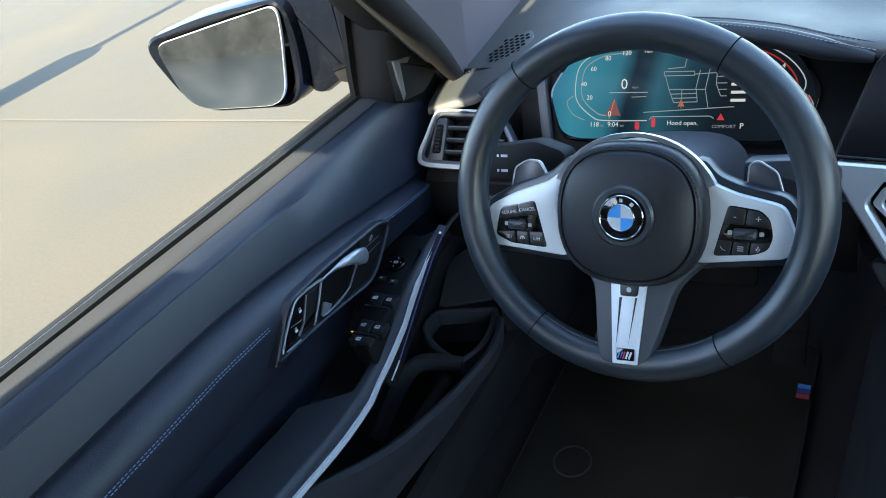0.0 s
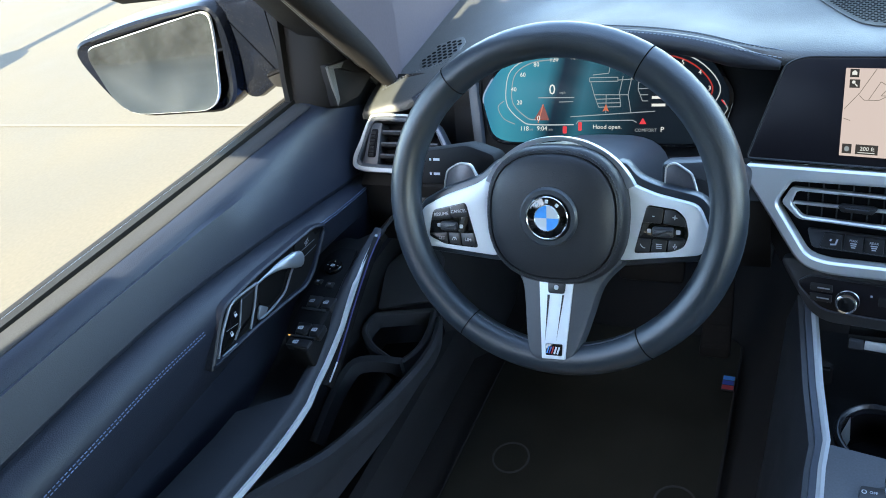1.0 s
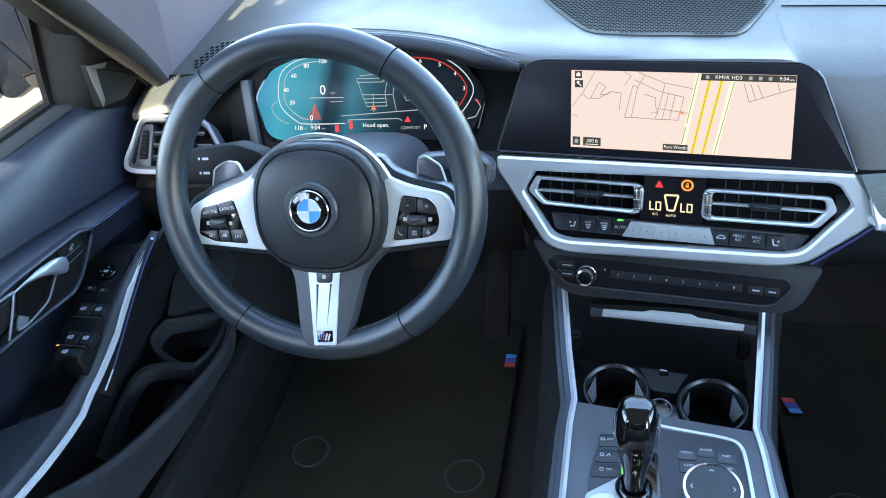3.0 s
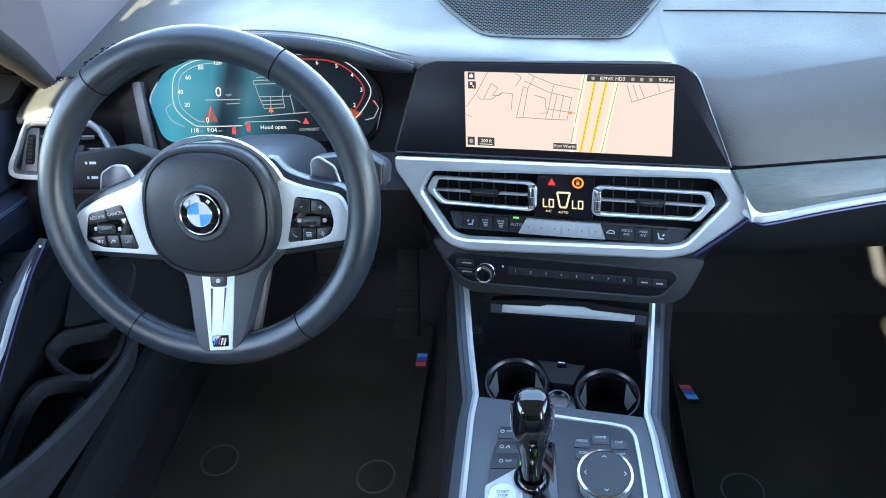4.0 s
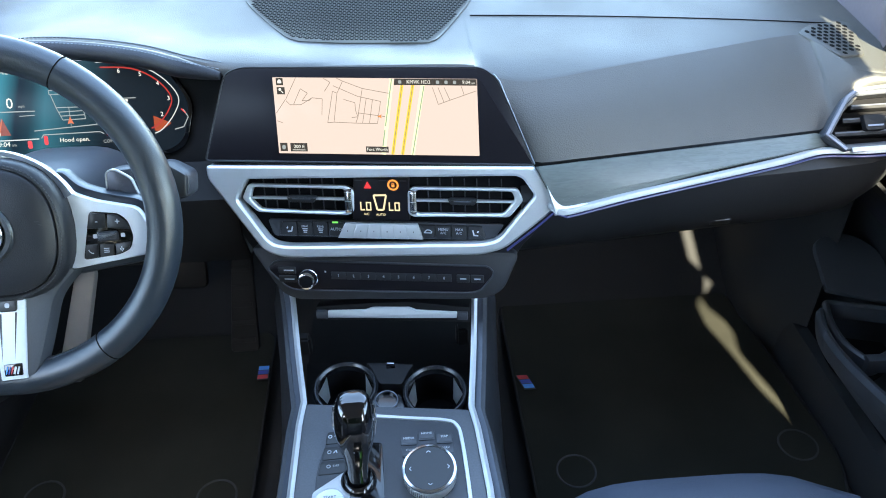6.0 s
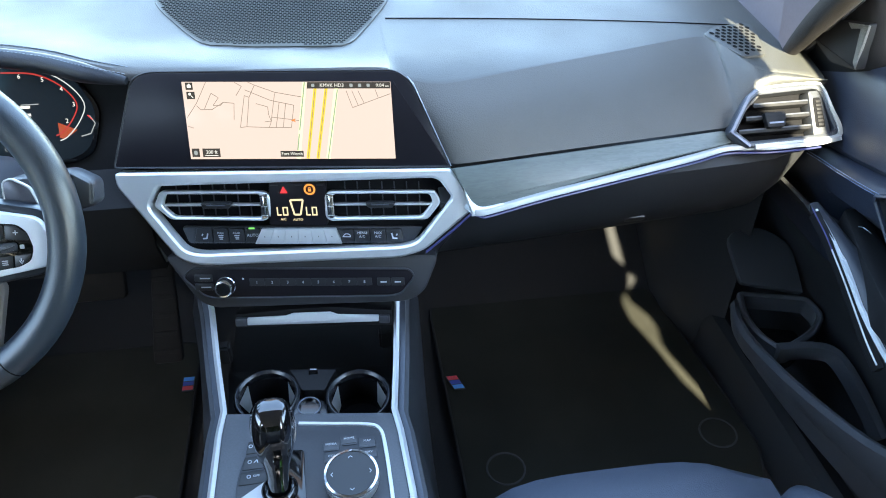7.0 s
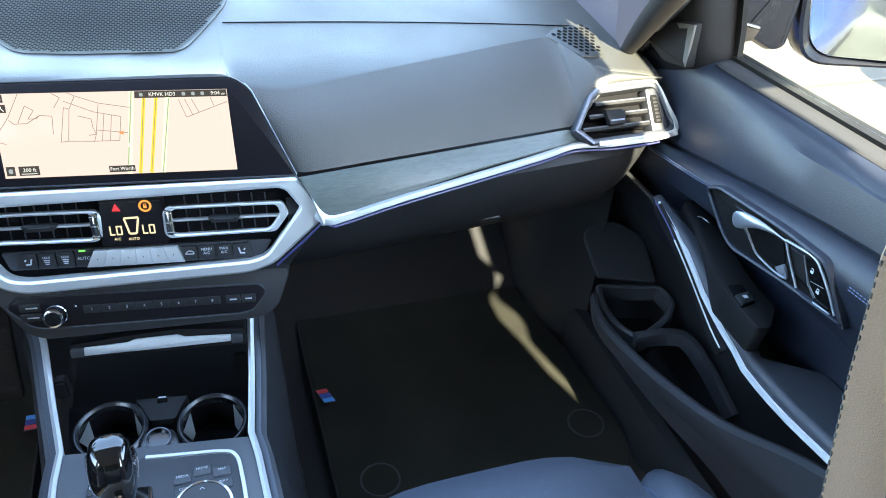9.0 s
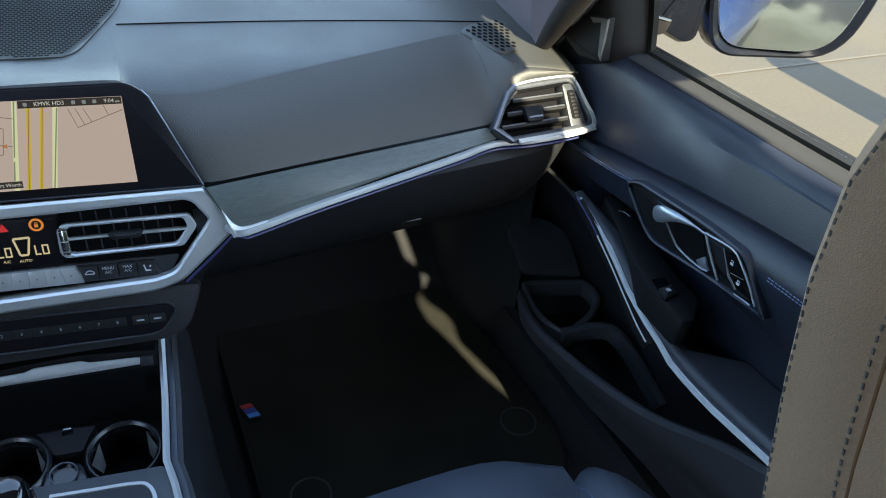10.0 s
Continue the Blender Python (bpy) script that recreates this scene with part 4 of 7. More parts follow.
def door(s, name, label):
    d = thing(name, label, "car door", "front doors")
    rows = []
    for y in STATIONS:
        b, v, st = lerp_table(BELT, y), lerp_table(V1, y), lerp_table(ST, y)
        pr = [(0.775, b - 0.02), (0.755, b - 0.004), (0.745, b + 0.001), (0.734, b + 0.0006), (0.725, b - 0.0016), (0.717, b - 0.0055), (0.7105, b - 0.011), (0.7055, b - 0.018), (0.6985, (b * 2 + v) / 3 + 0.004), (0.689, (b + 2 * v) / 3), (0.685, v + 0.006), (0.690, v - 0.001)]
        g = min(1.0, max(0.0, y / 0.24))
        off = 0.016 * g * g * (3 - 2 * g)
        rows.append([(s * min(x + off * k, 0.775), y, z) for k, (x, z) in zip((1, 1, 0.6, 0.5, 0.4, 0.4, 0.4, 0.5, 0.7, 1, 1, 1), pr)])
    # lightened strip along the sill in place of its sun patch
    cap = [[(s * x, y, lerp_table(BELT, y) + z) for x, z in ((0.7235, -0.0018), (0.7245, -0.0008), (0.729, 0.0008), (0.736, 0.0018), (0.749, 0.0022))] for y in (0.185, 0.1, 0.0, -0.1, -0.2, -0.3, -0.45, -0.6, -0.86)]
    part("sill_sun_strip", grid_bm(cap, 0.002), SILL_SUN, d, "window sill strip, lightened to stand for sun on the leather")
    part("upper_pad", grid_bm(rows, 0.004), LEATHER, d, "black leather upper door pad")
    rows = []
    for y in [0.50] + STATIONS:
        v, st = lerp_table(V1, y), lerp_table(ST, y)
        hh = v - st
        pr = [(0.693, v), (0.680, v - min(0.003, 0.15 * hh)), (0.668, v - min(0.014, 0.5 * hh)), (0.662, st), (0.664, st - 0.012), (0.670, st - 0.035), (0.682, 0.738), (0.705, 0.722), (0.738, 0.70), (0.742, 0.60)]
        h = min(1.0, max(0.0, (y - 0.13) / 0.05))
        pr = pr[:6] + [(xa + (xb - xa) * h, za + (zb - za) * h) for (xa, za), (xb, zb) in zip(pr[6:], ((0.676, min(0.715, st - 0.045)), (0.682, 0.685), (0.690, 0.650), (0.705, 0.60)))]
        g = min(1.0, max(0.0, y / 0.24))
        off = 0.026 * g * g * (3 - 2 * g)
        rows.append([(s * (x + off), y, z) for x, z in pr])
    part("middle_panel", grid_bm(rows, 0.004), LEATHER, d, "black leather middle door panel")
    for off in (0.0, 0.0034):
        pth = [(s * 0.6605, y, lerp_table(ST, y) + off) for y in np.linspace(-0.16, -0.6, 24)]
        stitches(pth, STITCH, d, r=0.0003, up=(s, 0, 0))
        pth = [(s * (0.6605 + 0.026 * min(1.0, y / 0.24) ** 2 * (3 - 2 * min(1.0, y / 0.24))), y, lerp_table(ST, y) + off) for y in np.linspace(0.23, 0.05, 14)]
        stitches(pth, STITCH, d, r=0.0003, up=(s, 0, 0))
    # armrest spar
    def arm(x, y, z):
        """A place on the armrest; the passenger's sits a little further out."""
        p = spread(x + 0.009, y, z, 1.028) if s > 0 else (x, y, z)
        return s * p[0], p[1], p[2]

    rows = []
    for y in [0.14, 0.10, 0.06, 0.02, -0.02, -0.06, -0.10, -0.14, -0.18, -0.24, -0.32, -0.45, -0.86]:
        z = lerp_table(SIL, y)
        g = min(1.0, max(0.25, (0.15 - y) / 0.12))
        w = (0.014 if s < 0 else 0.022) * g if y > -0.10 else (0.014 + 0.056 * min(1, (-0.10 - y) / 0.04))
        rows.append([arm(x, y, zz) for x, zz in ((0.644, z - 0.012), (0.638, z + 0.002), (0.6395, z + 0.008 * g), (0.644, z + 0.013 * g), (0.649, z + 0.0145 * g), (0.642 + w, z + 0.013 * g), (0.647 + w, z + 0.006 * g), (0.648 + w, z - 0.012))])
    part("armrest", grid_bm(rows, 0.0, closed=True), ARM, d, "black padded armrest with a pull")
    path = [arm(0.6385 if y > -0.08 else 0.6372, y, lerp_table(SIL, y) + (0.0032 if y > -0.08 else -0.001)) for y in np.linspace(0.125, -0.6, 30)]
    part("satin_strip", tube_bm(path, lambda f: [(x * min(1.0, 0.45 + 5 * f), z * min(1.0, 0.3 + 5 * f)) for x, z in ((-0.0026, -0.0036), (0.0026, -0.0036), (0.0026, 0.0036), (-0.0026, 0.0036))]), TRIMW, d, "satin silver armrest strip")
    low_line = spline([arm(0.6300, y, z) for y, z in ((0.122, 0.729), (0.087, 0.717), (0.066, 0.707), (0.032, 0.690), (-0.007, 0.668), (-0.038, 0.651), (-0.062, 0.641))], 4)
    part("strip_carrier", tube_bm([p + Vector((s * 0.0058, 0, -0.009)) for p in low_line], [(-0.0042, -0.006), (0.0042, -0.006), (0.0030, 0.004), (-0.0030, 0.0072)] if s > 0 else [(-0.0042, -0.006), (0.0042, -0.006), (0.0030, 0.0072), (-0.0030, 0.004)]), SAIL, d, "black edge between the strips")
    k = 9 if s > 0 else 21
    part("ambient_strip", tube_bm(low_line[:k], circle(0.0010, 6)), AMBIENT, d, "thin blue light strip")
    part("lower_strip", tube_bm(low_line[k - 1:], circle(0.0011, 6)), SATIN, d, "thin satin strip")
    # lower panel with pocket
    rows = []
    for y in [0.56] + STATIONS:
        z = lerp_table(SIL, y)
        rows.append([arm(x, y, zz) for x, zz in ((0.648, z - 0.008), (0.664, z - 0.02), (0.696, z - 0.06))] + [(s * x, y, zz) for x, zz in ((0.780, 0.55), (0.825, 0.46), (0.830, 0.22))])
    part("lower_panel", grid_bm(rows, 0.004), PLASTIC, d, "black lower door panel")
    rows = [[arm(0.648, y, lerp_table(SIL, y) - 0.010), arm(0.70, y, lerp_table(SIL, y) - 0.035), arm(0.75, y, lerp_table(SIL, y) - 0.03)] for y in (0.16, 0.1, 0.04, -0.02, -0.06, -0.10, -0.15, -0.20)]
    part("pull_floor", grid_bm(rows, 0.003), PLASTIC, d, "dark hollow behind the door pull")
    LIP = [(0.185, 0.612, 0.528), (0.15, 0.600, 0.529), (0.10, 0.599, 0.528), (0.0, 0.605, 0.545), (-0.11, 0.620, 0.572), (-0.20, 0.640, 0.612), (-0.26, 0.648, 0.635)]
    rows = []
    for y, x, z in spline([[spread(x + 0.008, y, z, 1.0 + 0.11 * min(1.0, max(0.0, (y + 0.32) / 0.18)))[k] for k in (1, 0, 2)] for y, x, z in LIP], 4):
        rows.append([(s * xx, y, zz) for xx, zz in ((x + 0.03, 0.38), (x + 0.012, z - 0.01), (x + 0.006, z), (x, z + 0.001), (x - 0.004, z - 0.008), (x + 0.004, z - 0.04), (x + 0.030, 0.41), (x + 0.060, 0.36), (x + 0.085, 0.33))])
    part("pocket", grid_bm(rows, 0.003), POCKET, d, "black plastic door pocket")
    # mirror triangle with tweeter
    rows = []
    for zz in (0.835, 0.862, 0.88, 0.90, 0.93, 0.96, 0.99):
        yw = 0.188 + 0.30 * max(0, zz - 0.88)
        yf = max(yw + 0.006, 0.335 - (zz - 0.835) * 0.78)
        rows.append([(s * x, yw + (yf - yw) * f, zz) for x, f in ((0.757, 0.0), (0.748, 0.0), (0.720, 0.06), (0.706, 0.14), (0.699, 0.25), (0.694, 0.5), (0.689, 0.8), (0.686, 1.0))])
        rows[-1] = [(p[0] + s * 0.018 * min(1, max(0, (0.885 - zz) / 0.03)), p[1], p[2]) for p in rows[-1]]
    part("mirror_triangle", grid_bm(rows, 0.004), SAIL, d, "black mirror triangle trim")
    part("window_edge", tube_bm([(s * 0.757, 0.186, 0.872), (s * 0.757, 0.196, 0.92), (s * 0.755, 0.216, 0.99), (s * 0.75, 0.225, 1.02)], [(-0.006, -0.004), (0.006, -0.004), (0.006, 0.004), (-0.006, 0.004)], up=(s, 0, 0)), RUBBER, d, "black upright window seal")
    TW = Surf(lambda y, z: (s * (0.6985 - 0.20 * (y - 0.22)), y, z), (-s, -0.20, 0))
    out = [(0.208, 0.929), (0.260, 0.917), (0.282, 0.884), (0.245, 0.866), (0.203, 0.872)]
    out = out if s < 0 else out[::-1]
    tw = part("tweeter", plate_bm(TW, rounded(out, 0.004), 0.014, 0.0080, 0.004), SAIL, d, "black tweeter grille")
    blade = [(0.2065, 0.9275), (0.2165, 0.9215), (0.2110, 0.8800), (0.2050, 0.8740)]
    part("tweeter_edge", plate_bm(TW, blade if s < 0 else blade[::-1], 0.004, 0.0086, 0.0008), MESH, tw, "grey mesh edge")
    blade = [(0.2075, 0.9278), (0.236, 0.9212), (0.2290, 0.9160), (0.2165, 0.9205)]
    part("tweeter_edge", plate_bm(TW, blade if s < 0 else blade[::-1], 0.004, 0.0086, 0.0008), MESH, tw, "grey mesh edge")
    part("window_seal", tube_bm([(s * 0.757, y, lerp_table(BELT, y) + 0.002) for y in (0.19, 0.0, -0.2, -0.5, -0.86)], [(-0.006, -0.006), (0.006, -0.006), (0.006, 0.004), (-0.006, 0.004)]), RUBBER, d, "black window seal")
    part("outer_seal", tube_bm([(s * 0.772, y, lerp_table(BELT, y) + 0.0) for y in (0.22, 0.0, -0.2, -0.5, -0.86)], [(-0.006, -0.008), (0.006, -0.008), (0.004, 0.004), (-0.004, 0.004)]), RUBBER, d, "grey outer seal strip")
    part("seal_line", tube_bm([(s * 0.7645, y, lerp_table(BELT, y) + 0.004) for y in (0.19, 0.0, -0.2, -0.5, -0.86)], circle(0.0012, 6)), SATIN_D, d, "thin bright line in the window seal")
    return d


door_l = door(-1, "door_1", "driver's door with black leather panel and blue stitching")
door_r = door(1, "door_2", "passenger's door with black leather panel and blue stitching")


# ---- mirrors ----
def mirror(s, name, label):
    m = thing(name, label, "mirror", "door mirrors")
    lean, tip = (0.33, 0.02) if s > 0 else (0.10, 0.142)
    F = Surf(lambda x, z: (s * x, 0.20 - lean * (x - 0.97), z), (-s * lean, -1, 0))
    if s > 0:
        out = [(1.108, 0.972), (0.985, 1.004), (0.868, 1.010), (0.870, 0.930), (0.893, 0.855), (1.078, 0.857)]
        gl = [(1.068, 0.966), (0.960, 0.993), (0.880, 0.997), (0.886, 0.933), (0.905, 0.871), (1.044, 0.872)]
    else:
        out = [(1.124, 0.986), (0.985, 1.0120), (0.842, 1.023), (0.842, 0.955), (0.866, 0.866), (1.074, 0.867)]
        gl = [(1.087, 0.980), (0.960, 0.9985), (0.854, 1.013), (0.858, 0.975), (0.880, 0.880), (1.057, 0.8815)]
    out = rounded(out, [0.042, 0.05, 0.040, 0.05, 0.045, 0.055], 6)
    gl = rounded(gl, [0.022, 0.03, 0.018, 0.03, 0.036, 0.045], 6)
    lip = [tuple(Vector(a).lerp(Vector(b), 0.85)) for a, b in zip(out, gl)]
    bm = bmesh.new()
    loops = [(lip, -0.020), (lip, 0.0), (inset(out, 0.005), 0.006), (inset(out, 0.001), 0.003), (out, -0.004), (inset(out, -0.003), -0.03), (inset(out, 0.012), -0.08), (inset(out, 0.04), -0.11)]
    rws = [[bm.verts.new(F.at(*p, c)) for p in pts] for pts, c in loops]
    for a, b in zip(rws, rws[1:]):
        for i in range(len(a)):
            bm.faces.new((a[i - 1], a[i], b[i], b[i - 1]))
    bm.faces.new(rws[-1])
    part("housing", bm, PAINT, m, "gloss black mirror housing")
    # bowed glass in a pale bevelled edge
    cx, cz = sum(p[0] for p in gl) / len(gl), sum(p[1] for p in gl) / len(gl)
    turn = lean + (0.12 if s > 0 else 0.0)
    G = Surf(lambda x, z: (s * x, (0.193 if s > 0 else 0.187) - lean * (cx - 0.97) - turn * (x - cx) + tip * (z - cz), z), (-s * turn, -1, tip))
    bow = 0.0042 if s > 0 else 0.0
    bm = bmesh.new()
    rws = [[bm.verts.new(G.at(cx + (x - cx) * f, cz + (z - cz) * f, -0.002 + bow * (1 - f * f))) for x, z in gl] for f in (1.0, 0.85, 0.7, 0.55, 0.4, 0.25, 0.1)]
    for a, b in zip(rws, rws[1:]):
        for i in range(len(a)):
            bm.faces.new((a[i - 1], a[i], b[i], b[i - 1]))
    bm.faces.new(rws[-1])
    bmesh.ops.recalc_face_normals(bm, faces=bm.faces)
    bmesh.ops.solidify(bm, geom=bm.faces[:], thickness=0.003)
    part("glass", bm, DUSTY, m, "dusty mirror glass")
    part("glass_edge", ring_bm(G, inset(gl, -0.0010), inset(gl, 0.0032), 0.005, 0.0004, 0.0006), SATIN, m, "pale bevelled glass edge")
    B = Surf(lambda x, z: (s * x, 0.245, z), (0, -1, 0))
    foot = rounded([(0.870, 1.022), (0.868, 0.878), (0.846, 0.872), (0.800, 0.896), (0.775, 0.890), (0.765, 0.93), (0.765, 1.03)], 0.012)
    part("foot", plate_bm(B, foot, 0.10, 0.02, 0.012), PAINT, m, "dark painted mirror foot")
    part("foot_cover", plate_bm(B, rounded([(0.810, 0.915), (0.800, 0.895), (0.775, 0.893), (0.770, 0.925), (0.785, 0.922)], 0.006), 0.03, 0.028, 0.005), GLOSS, m, "small glossy foot cover")
    return m


mirror(-1, "door_mirror", "dusty black driver's door mirror")
mirror(1, "door_mirror", "dusty black passenger's door mirror")

# ---- passenger seat ----
seat = thing("passenger_seat", "dark leather passenger seat with blue stitching", "seat")
rows = []
for k, x in enumerate(np.linspace(0.17, 0.53, 13)):
    e = 1 - abs((x - 0.35) / 0.20) ** 4
    rows.append([(x, -0.07 - 0.05 * (1 - e), 0.36), (x, -0.048 - 0.06 * (1 - e), 0.46), (x, -0.055 - 0.06 * (1 - e), 0.50 - 0.02 * (1 - e)), (x, -0.10, 0.522 - 0.025 * (1 - e)), (x, -0.25, 0.525 - 0.02 * (1 - e)), (x, -0.55, 0.50)])
part("cushion", grid_bm(rows, 0.01), SEAT, seat, "smooth blue-black leather cushion")


# ---- instrument graphics ----
def glow(name, color, p):
    return LCD(name, color, p / 2 ** EXPO)


G_WHITE = glow("lit_white", (1.0, 0.98, 0.95), 0.85)
G_GREY = glow("lit_grey", (0.75, 0.82, 0.88), 0.42)
G_LINE = glow("lit_line", (0.9, 0.95, 1.0), 0.6)
G_RED = glow("lit_red", (1.0, 0.06, 0.08), 0.75)
G_ORANGE = glow("lit_orange", (1.0, 0.25, 0.12), 0.6)
G_GREEN = glow("lit_green", (0.25, 1.0, 0.2), 0.8)
G_RING = glow("lit_orange", (1.0, 0.36, 0.08), 0.95)
G_AMBER = glow("lit_amber", (1.0, 0.55, 0.15), 0.9)
G_TAN = glow("lit_tan", (1.0, 0.85, 0.55), 0.85)


def blue_field():
    """Display background: teal blue at one side, running out into black."""
    m = LCD("lit_teal", (0.0, 0.0, 0.0), 1.0)
    nt = m.node_tree
    b = nt.nodes["Principled BSDF"]
    tc = nt.nodes.new("ShaderNodeTexCoord")
    sep = nt.nodes.new("ShaderNodeSeparateXYZ")
    ns = nt.nodes.new("ShaderNodeTexNoise")
    ns.inputs["Scale"].default_value = 9.0
    nt.links.new(tc.outputs["Object"], sep.inputs[0])
    nt.links.new(tc.outputs["Object"], ns.inputs["Vector"])
    ad = nt.nodes.new("ShaderNodeMath")
    ad.operation = "MULTIPLY_ADD"
    ad.inputs[1].default_value = 0.03
    nt.links.new(ns.outputs[0], ad.inputs[0])
    nt.links.new(sep.outputs[0], ad.inputs[2])
    lean = nt.nodes.new("ShaderNodeMath")
    lean.operation = "MULTIPLY_ADD"
    lean.inputs[1].default_value = -0.22
    nt.links.new(sep.outputs[2], lean.inputs[0])
    nt.links.new(ad.outputs[0], lean.inputs[2])
    mr = nt.nodes.new("ShaderNodeMapRange")
    mr.inputs[1].default_value, mr.inputs[2].default_value = -0.705, -0.485
    nt.links.new(lean.outputs[0], mr.inputs[0])
    cr = nt.nodes.new("ShaderNodeValToRGB")
    e = cr.color_ramp.elements
    e[0].position, e[0].color = 0.0, (0.022, 0.17, 0.34, 1)
    e[1].position, e[1].color = 1.0, (0.004, 0.008, 0.014, 1)
    for pos, col in ((0.2, (0.05, 0.30, 0.42, 1)), (0.42, (0.035, 0.20, 0.29, 1)), (0.51, (0.004, 0.014, 0.030, 1)), (0.58, (0.008, 0.034, 0.055, 1)), (0.66, (0.028, 0.13, 0.19, 1)), (0.82, (0.010, 0.045, 0.07, 1))):
        k = e.new(pos)
        k.color = col
    nt.links.new(mr.outputs[0], cr.inputs[0])
    nt.links.new(cr.outputs[0], b.inputs["Emission Color"])
    b.inputs["Specular IOR Level"].default_value = 0.05
    b.inputs["Emission Strength"].default_value = 1.0 / 2 ** EXPO
    return m


def lines(surf, pts, w, parent, mat, name="mark", c=0.0012):
    return bars(surf, [(*a, *b) for a, b in zip(pts, pts[1:])], w, parent, mat, name, c)


fld = rounded([(-0.527, 0.840), (-0.512, 0.796), (-0.49, 0.789), (-0.25, 0.789), (-0.228, 0.80), (-0.217, 0.840), (-0.238, 0.873), (-0.272, 0.889), (-0.45, 0.890), (-0.502, 0.873)], 0.012)
part("lit_field", plate_bm(CLUSTER, fld, 0.0005, 0.0006, 0.0001), blue_field(), cluster, "teal blue display background")
arc = [tuple(p)[:2] for p in spline([(x, z, 0) for x, z in ((-0.401, 0.809), (-0.4544, 0.809), (-0.470, 0.813), (-0.4896, 0.829), (-0.4928, 0.8485), (-0.4858, 0.8706), (-0.459, 0.8836), (-0.420, 0.8862))], 4)]
lines(CLUSTER, arc, 0.0012, cluster, G_LINE, "speed_scale")
arc2 = [((x + 0.435) * 0.86 - 0.435, (z - 0.848) * 0.86 + 0.848) for x, z in arc[4:]]
lines(CLUSTER, arc2, 0.0012, cluster, G_GREY, "speed_scale_inner")
for s, x, z in (("20", -0.4739, 0.8341), ("40", -0.4818, 0.8489), ("60", -0.4695, 0.8651), ("80", -0.4513, 0.8759), ("120", -0.4282, 0.8807), ("160", -0.402, 0.8822)):
    text(s, 0.0078, CLUSTER, x, z, cluster, G_WHITE, 0.0014, name="speed_number")
text("0", 0.0180, CLUSTER, -0.430, 0.8475, cluster, G_WHITE, 0.0014, name="speed_readout")
text("mph", 0.0045, CLUSTER, -0.4165, 0.8445, cluster, G_GREY, 0.0014, name="speed_unit")
lines(CLUSTER, [(-0.4486, 0.8392), (-0.4011, 0.8388)], 0.0011, cluster, G_GREY, "rule")
lines(CLUSTER, [(-0.4208, 0.8341), (-0.4024, 0.8344)], 0.0008, cluster, G_GREY, "rule")
poly(CLUSTER, [(-0.4417, 0.8322), (-0.4335, 0.814), (-0.4545, 0.814)], cluster, glow("lit_ember", (0.8, 0.14, 0.07), 0.28), "needle_glow", 0.0011)
lines(CLUSTER, [(-0.4417, 0.8318), (-0.4483, 0.8109)], 0.0014, cluster, G_ORANGE, "needle", 0.0015)
text("0", 0.0095, CLUSTER, -0.4475, 0.816, cluster, G_WHITE, 0.0017, name="needle_number")
sm = [tuple(p)[:2] for p in spline([(x, z, 0) for x, z in ((-0.4952, 0.8363), (-0.5039, 0.8292), (-0.4959, 0.8161), (-0.480, 0.8096))], 4)]
lines(CLUSTER, sm, 0.001, cluster, G_GREY, "temperature_scale")
for s, sz, x, z, m in (("118", 0.0068, -0.467, 0.8044, G_WHITE), ("mi", 0.004, -0.4575, 0.8036, G_GREY), ("9:04", 0.0068, -0.443, 0.8045, G_WHITE), ("am", 0.004, -0.4315, 0.8036, G_GREY),
                       ("Hood open.", 0.0062, -0.3588, 0.8064, G_WHITE), ("COMFORT", 0.0046, -0.3119, 0.8029, G_GREY), ("P", 0.0075, -0.2925, 0.8035, G_WHITE)):
    text(s, sz * 1.2, CLUSTER, x, z, cluster, m, 0.0014, name="readout")
poly(CLUSTER, rounded(rect(-0.4155, 0.799, -0.410, 0.8075), 0.002), cluster, G_RED, "belt_light", 0.0013)
poly(CLUSTER, rounded(rect(-0.3955, 0.802, -0.3907, 0.812), 0.002), cluster, G_RED, "door_light", 0.0013)
poly(CLUSTER, [(-0.320, 0.8095), (-0.3114, 0.8095), (-0.3157, 0.8165)], cluster, G_RED, "warning_light", 0.0013)
lines(CLUSTER, [(-0.3983, 0.8095), (-0.3955, 0.8130), (-0.3279, 0.8137), (-0.3231, 0.8113)], 0.001, cluster, G_GREY, "message_frame")
lines(CLUSTER, [(-0.4057, 0.8177), (-0.3015, 0.8231)], 0.001, cluster, G_GREY, "road_line")
for pts in ([(-0.3822, 0.8598), (-0.3473, 0.8595), (-0.3472, 0.8554), (-0.3821, 0.8555), (-0.3822, 0.8598)], [(-0.3807, 0.8555), (-0.376, 0.8414), (-0.370, 0.8279), (-0.3428, 0.8283), (-0.3446, 0.8409), (-0.376, 0.8414)],
            [(-0.3409, 0.8606), (-0.3453, 0.8409), (-0.334, 0.8409)], [(-0.3298, 0.8632), (-0.3344, 0.8408), (-0.3302, 0.8215)], [(-0.378, 0.8627), (-0.3585, 0.864), (-0.3573, 0.8711), (-0.353, 0.874)], [(-0.374, 0.8365), (-0.344, 0.837)], [(-0.372, 0.8322), (-0.3435, 0.8325)], [(-0.361, 0.8414), (-0.361, 0.8215)],
            [(-0.3472, 0.8565), (-0.322, 0.8575)], [(-0.322, 0.864), (-0.3225, 0.846), (-0.317, 0.834), (-0.3105, 0.834)], [(-0.322, 0.8535), (-0.3105, 0.8535)], [(-0.3222, 0.847), (-0.3105, 0.847)], [(-0.320, 0.8405), (-0.3105, 0.8405)], [(-0.35, 0.873), (-0.33, 0.869)]):
    lines(CLUSTER, pts, 0.0009, cluster, G_GREY, "street_line")
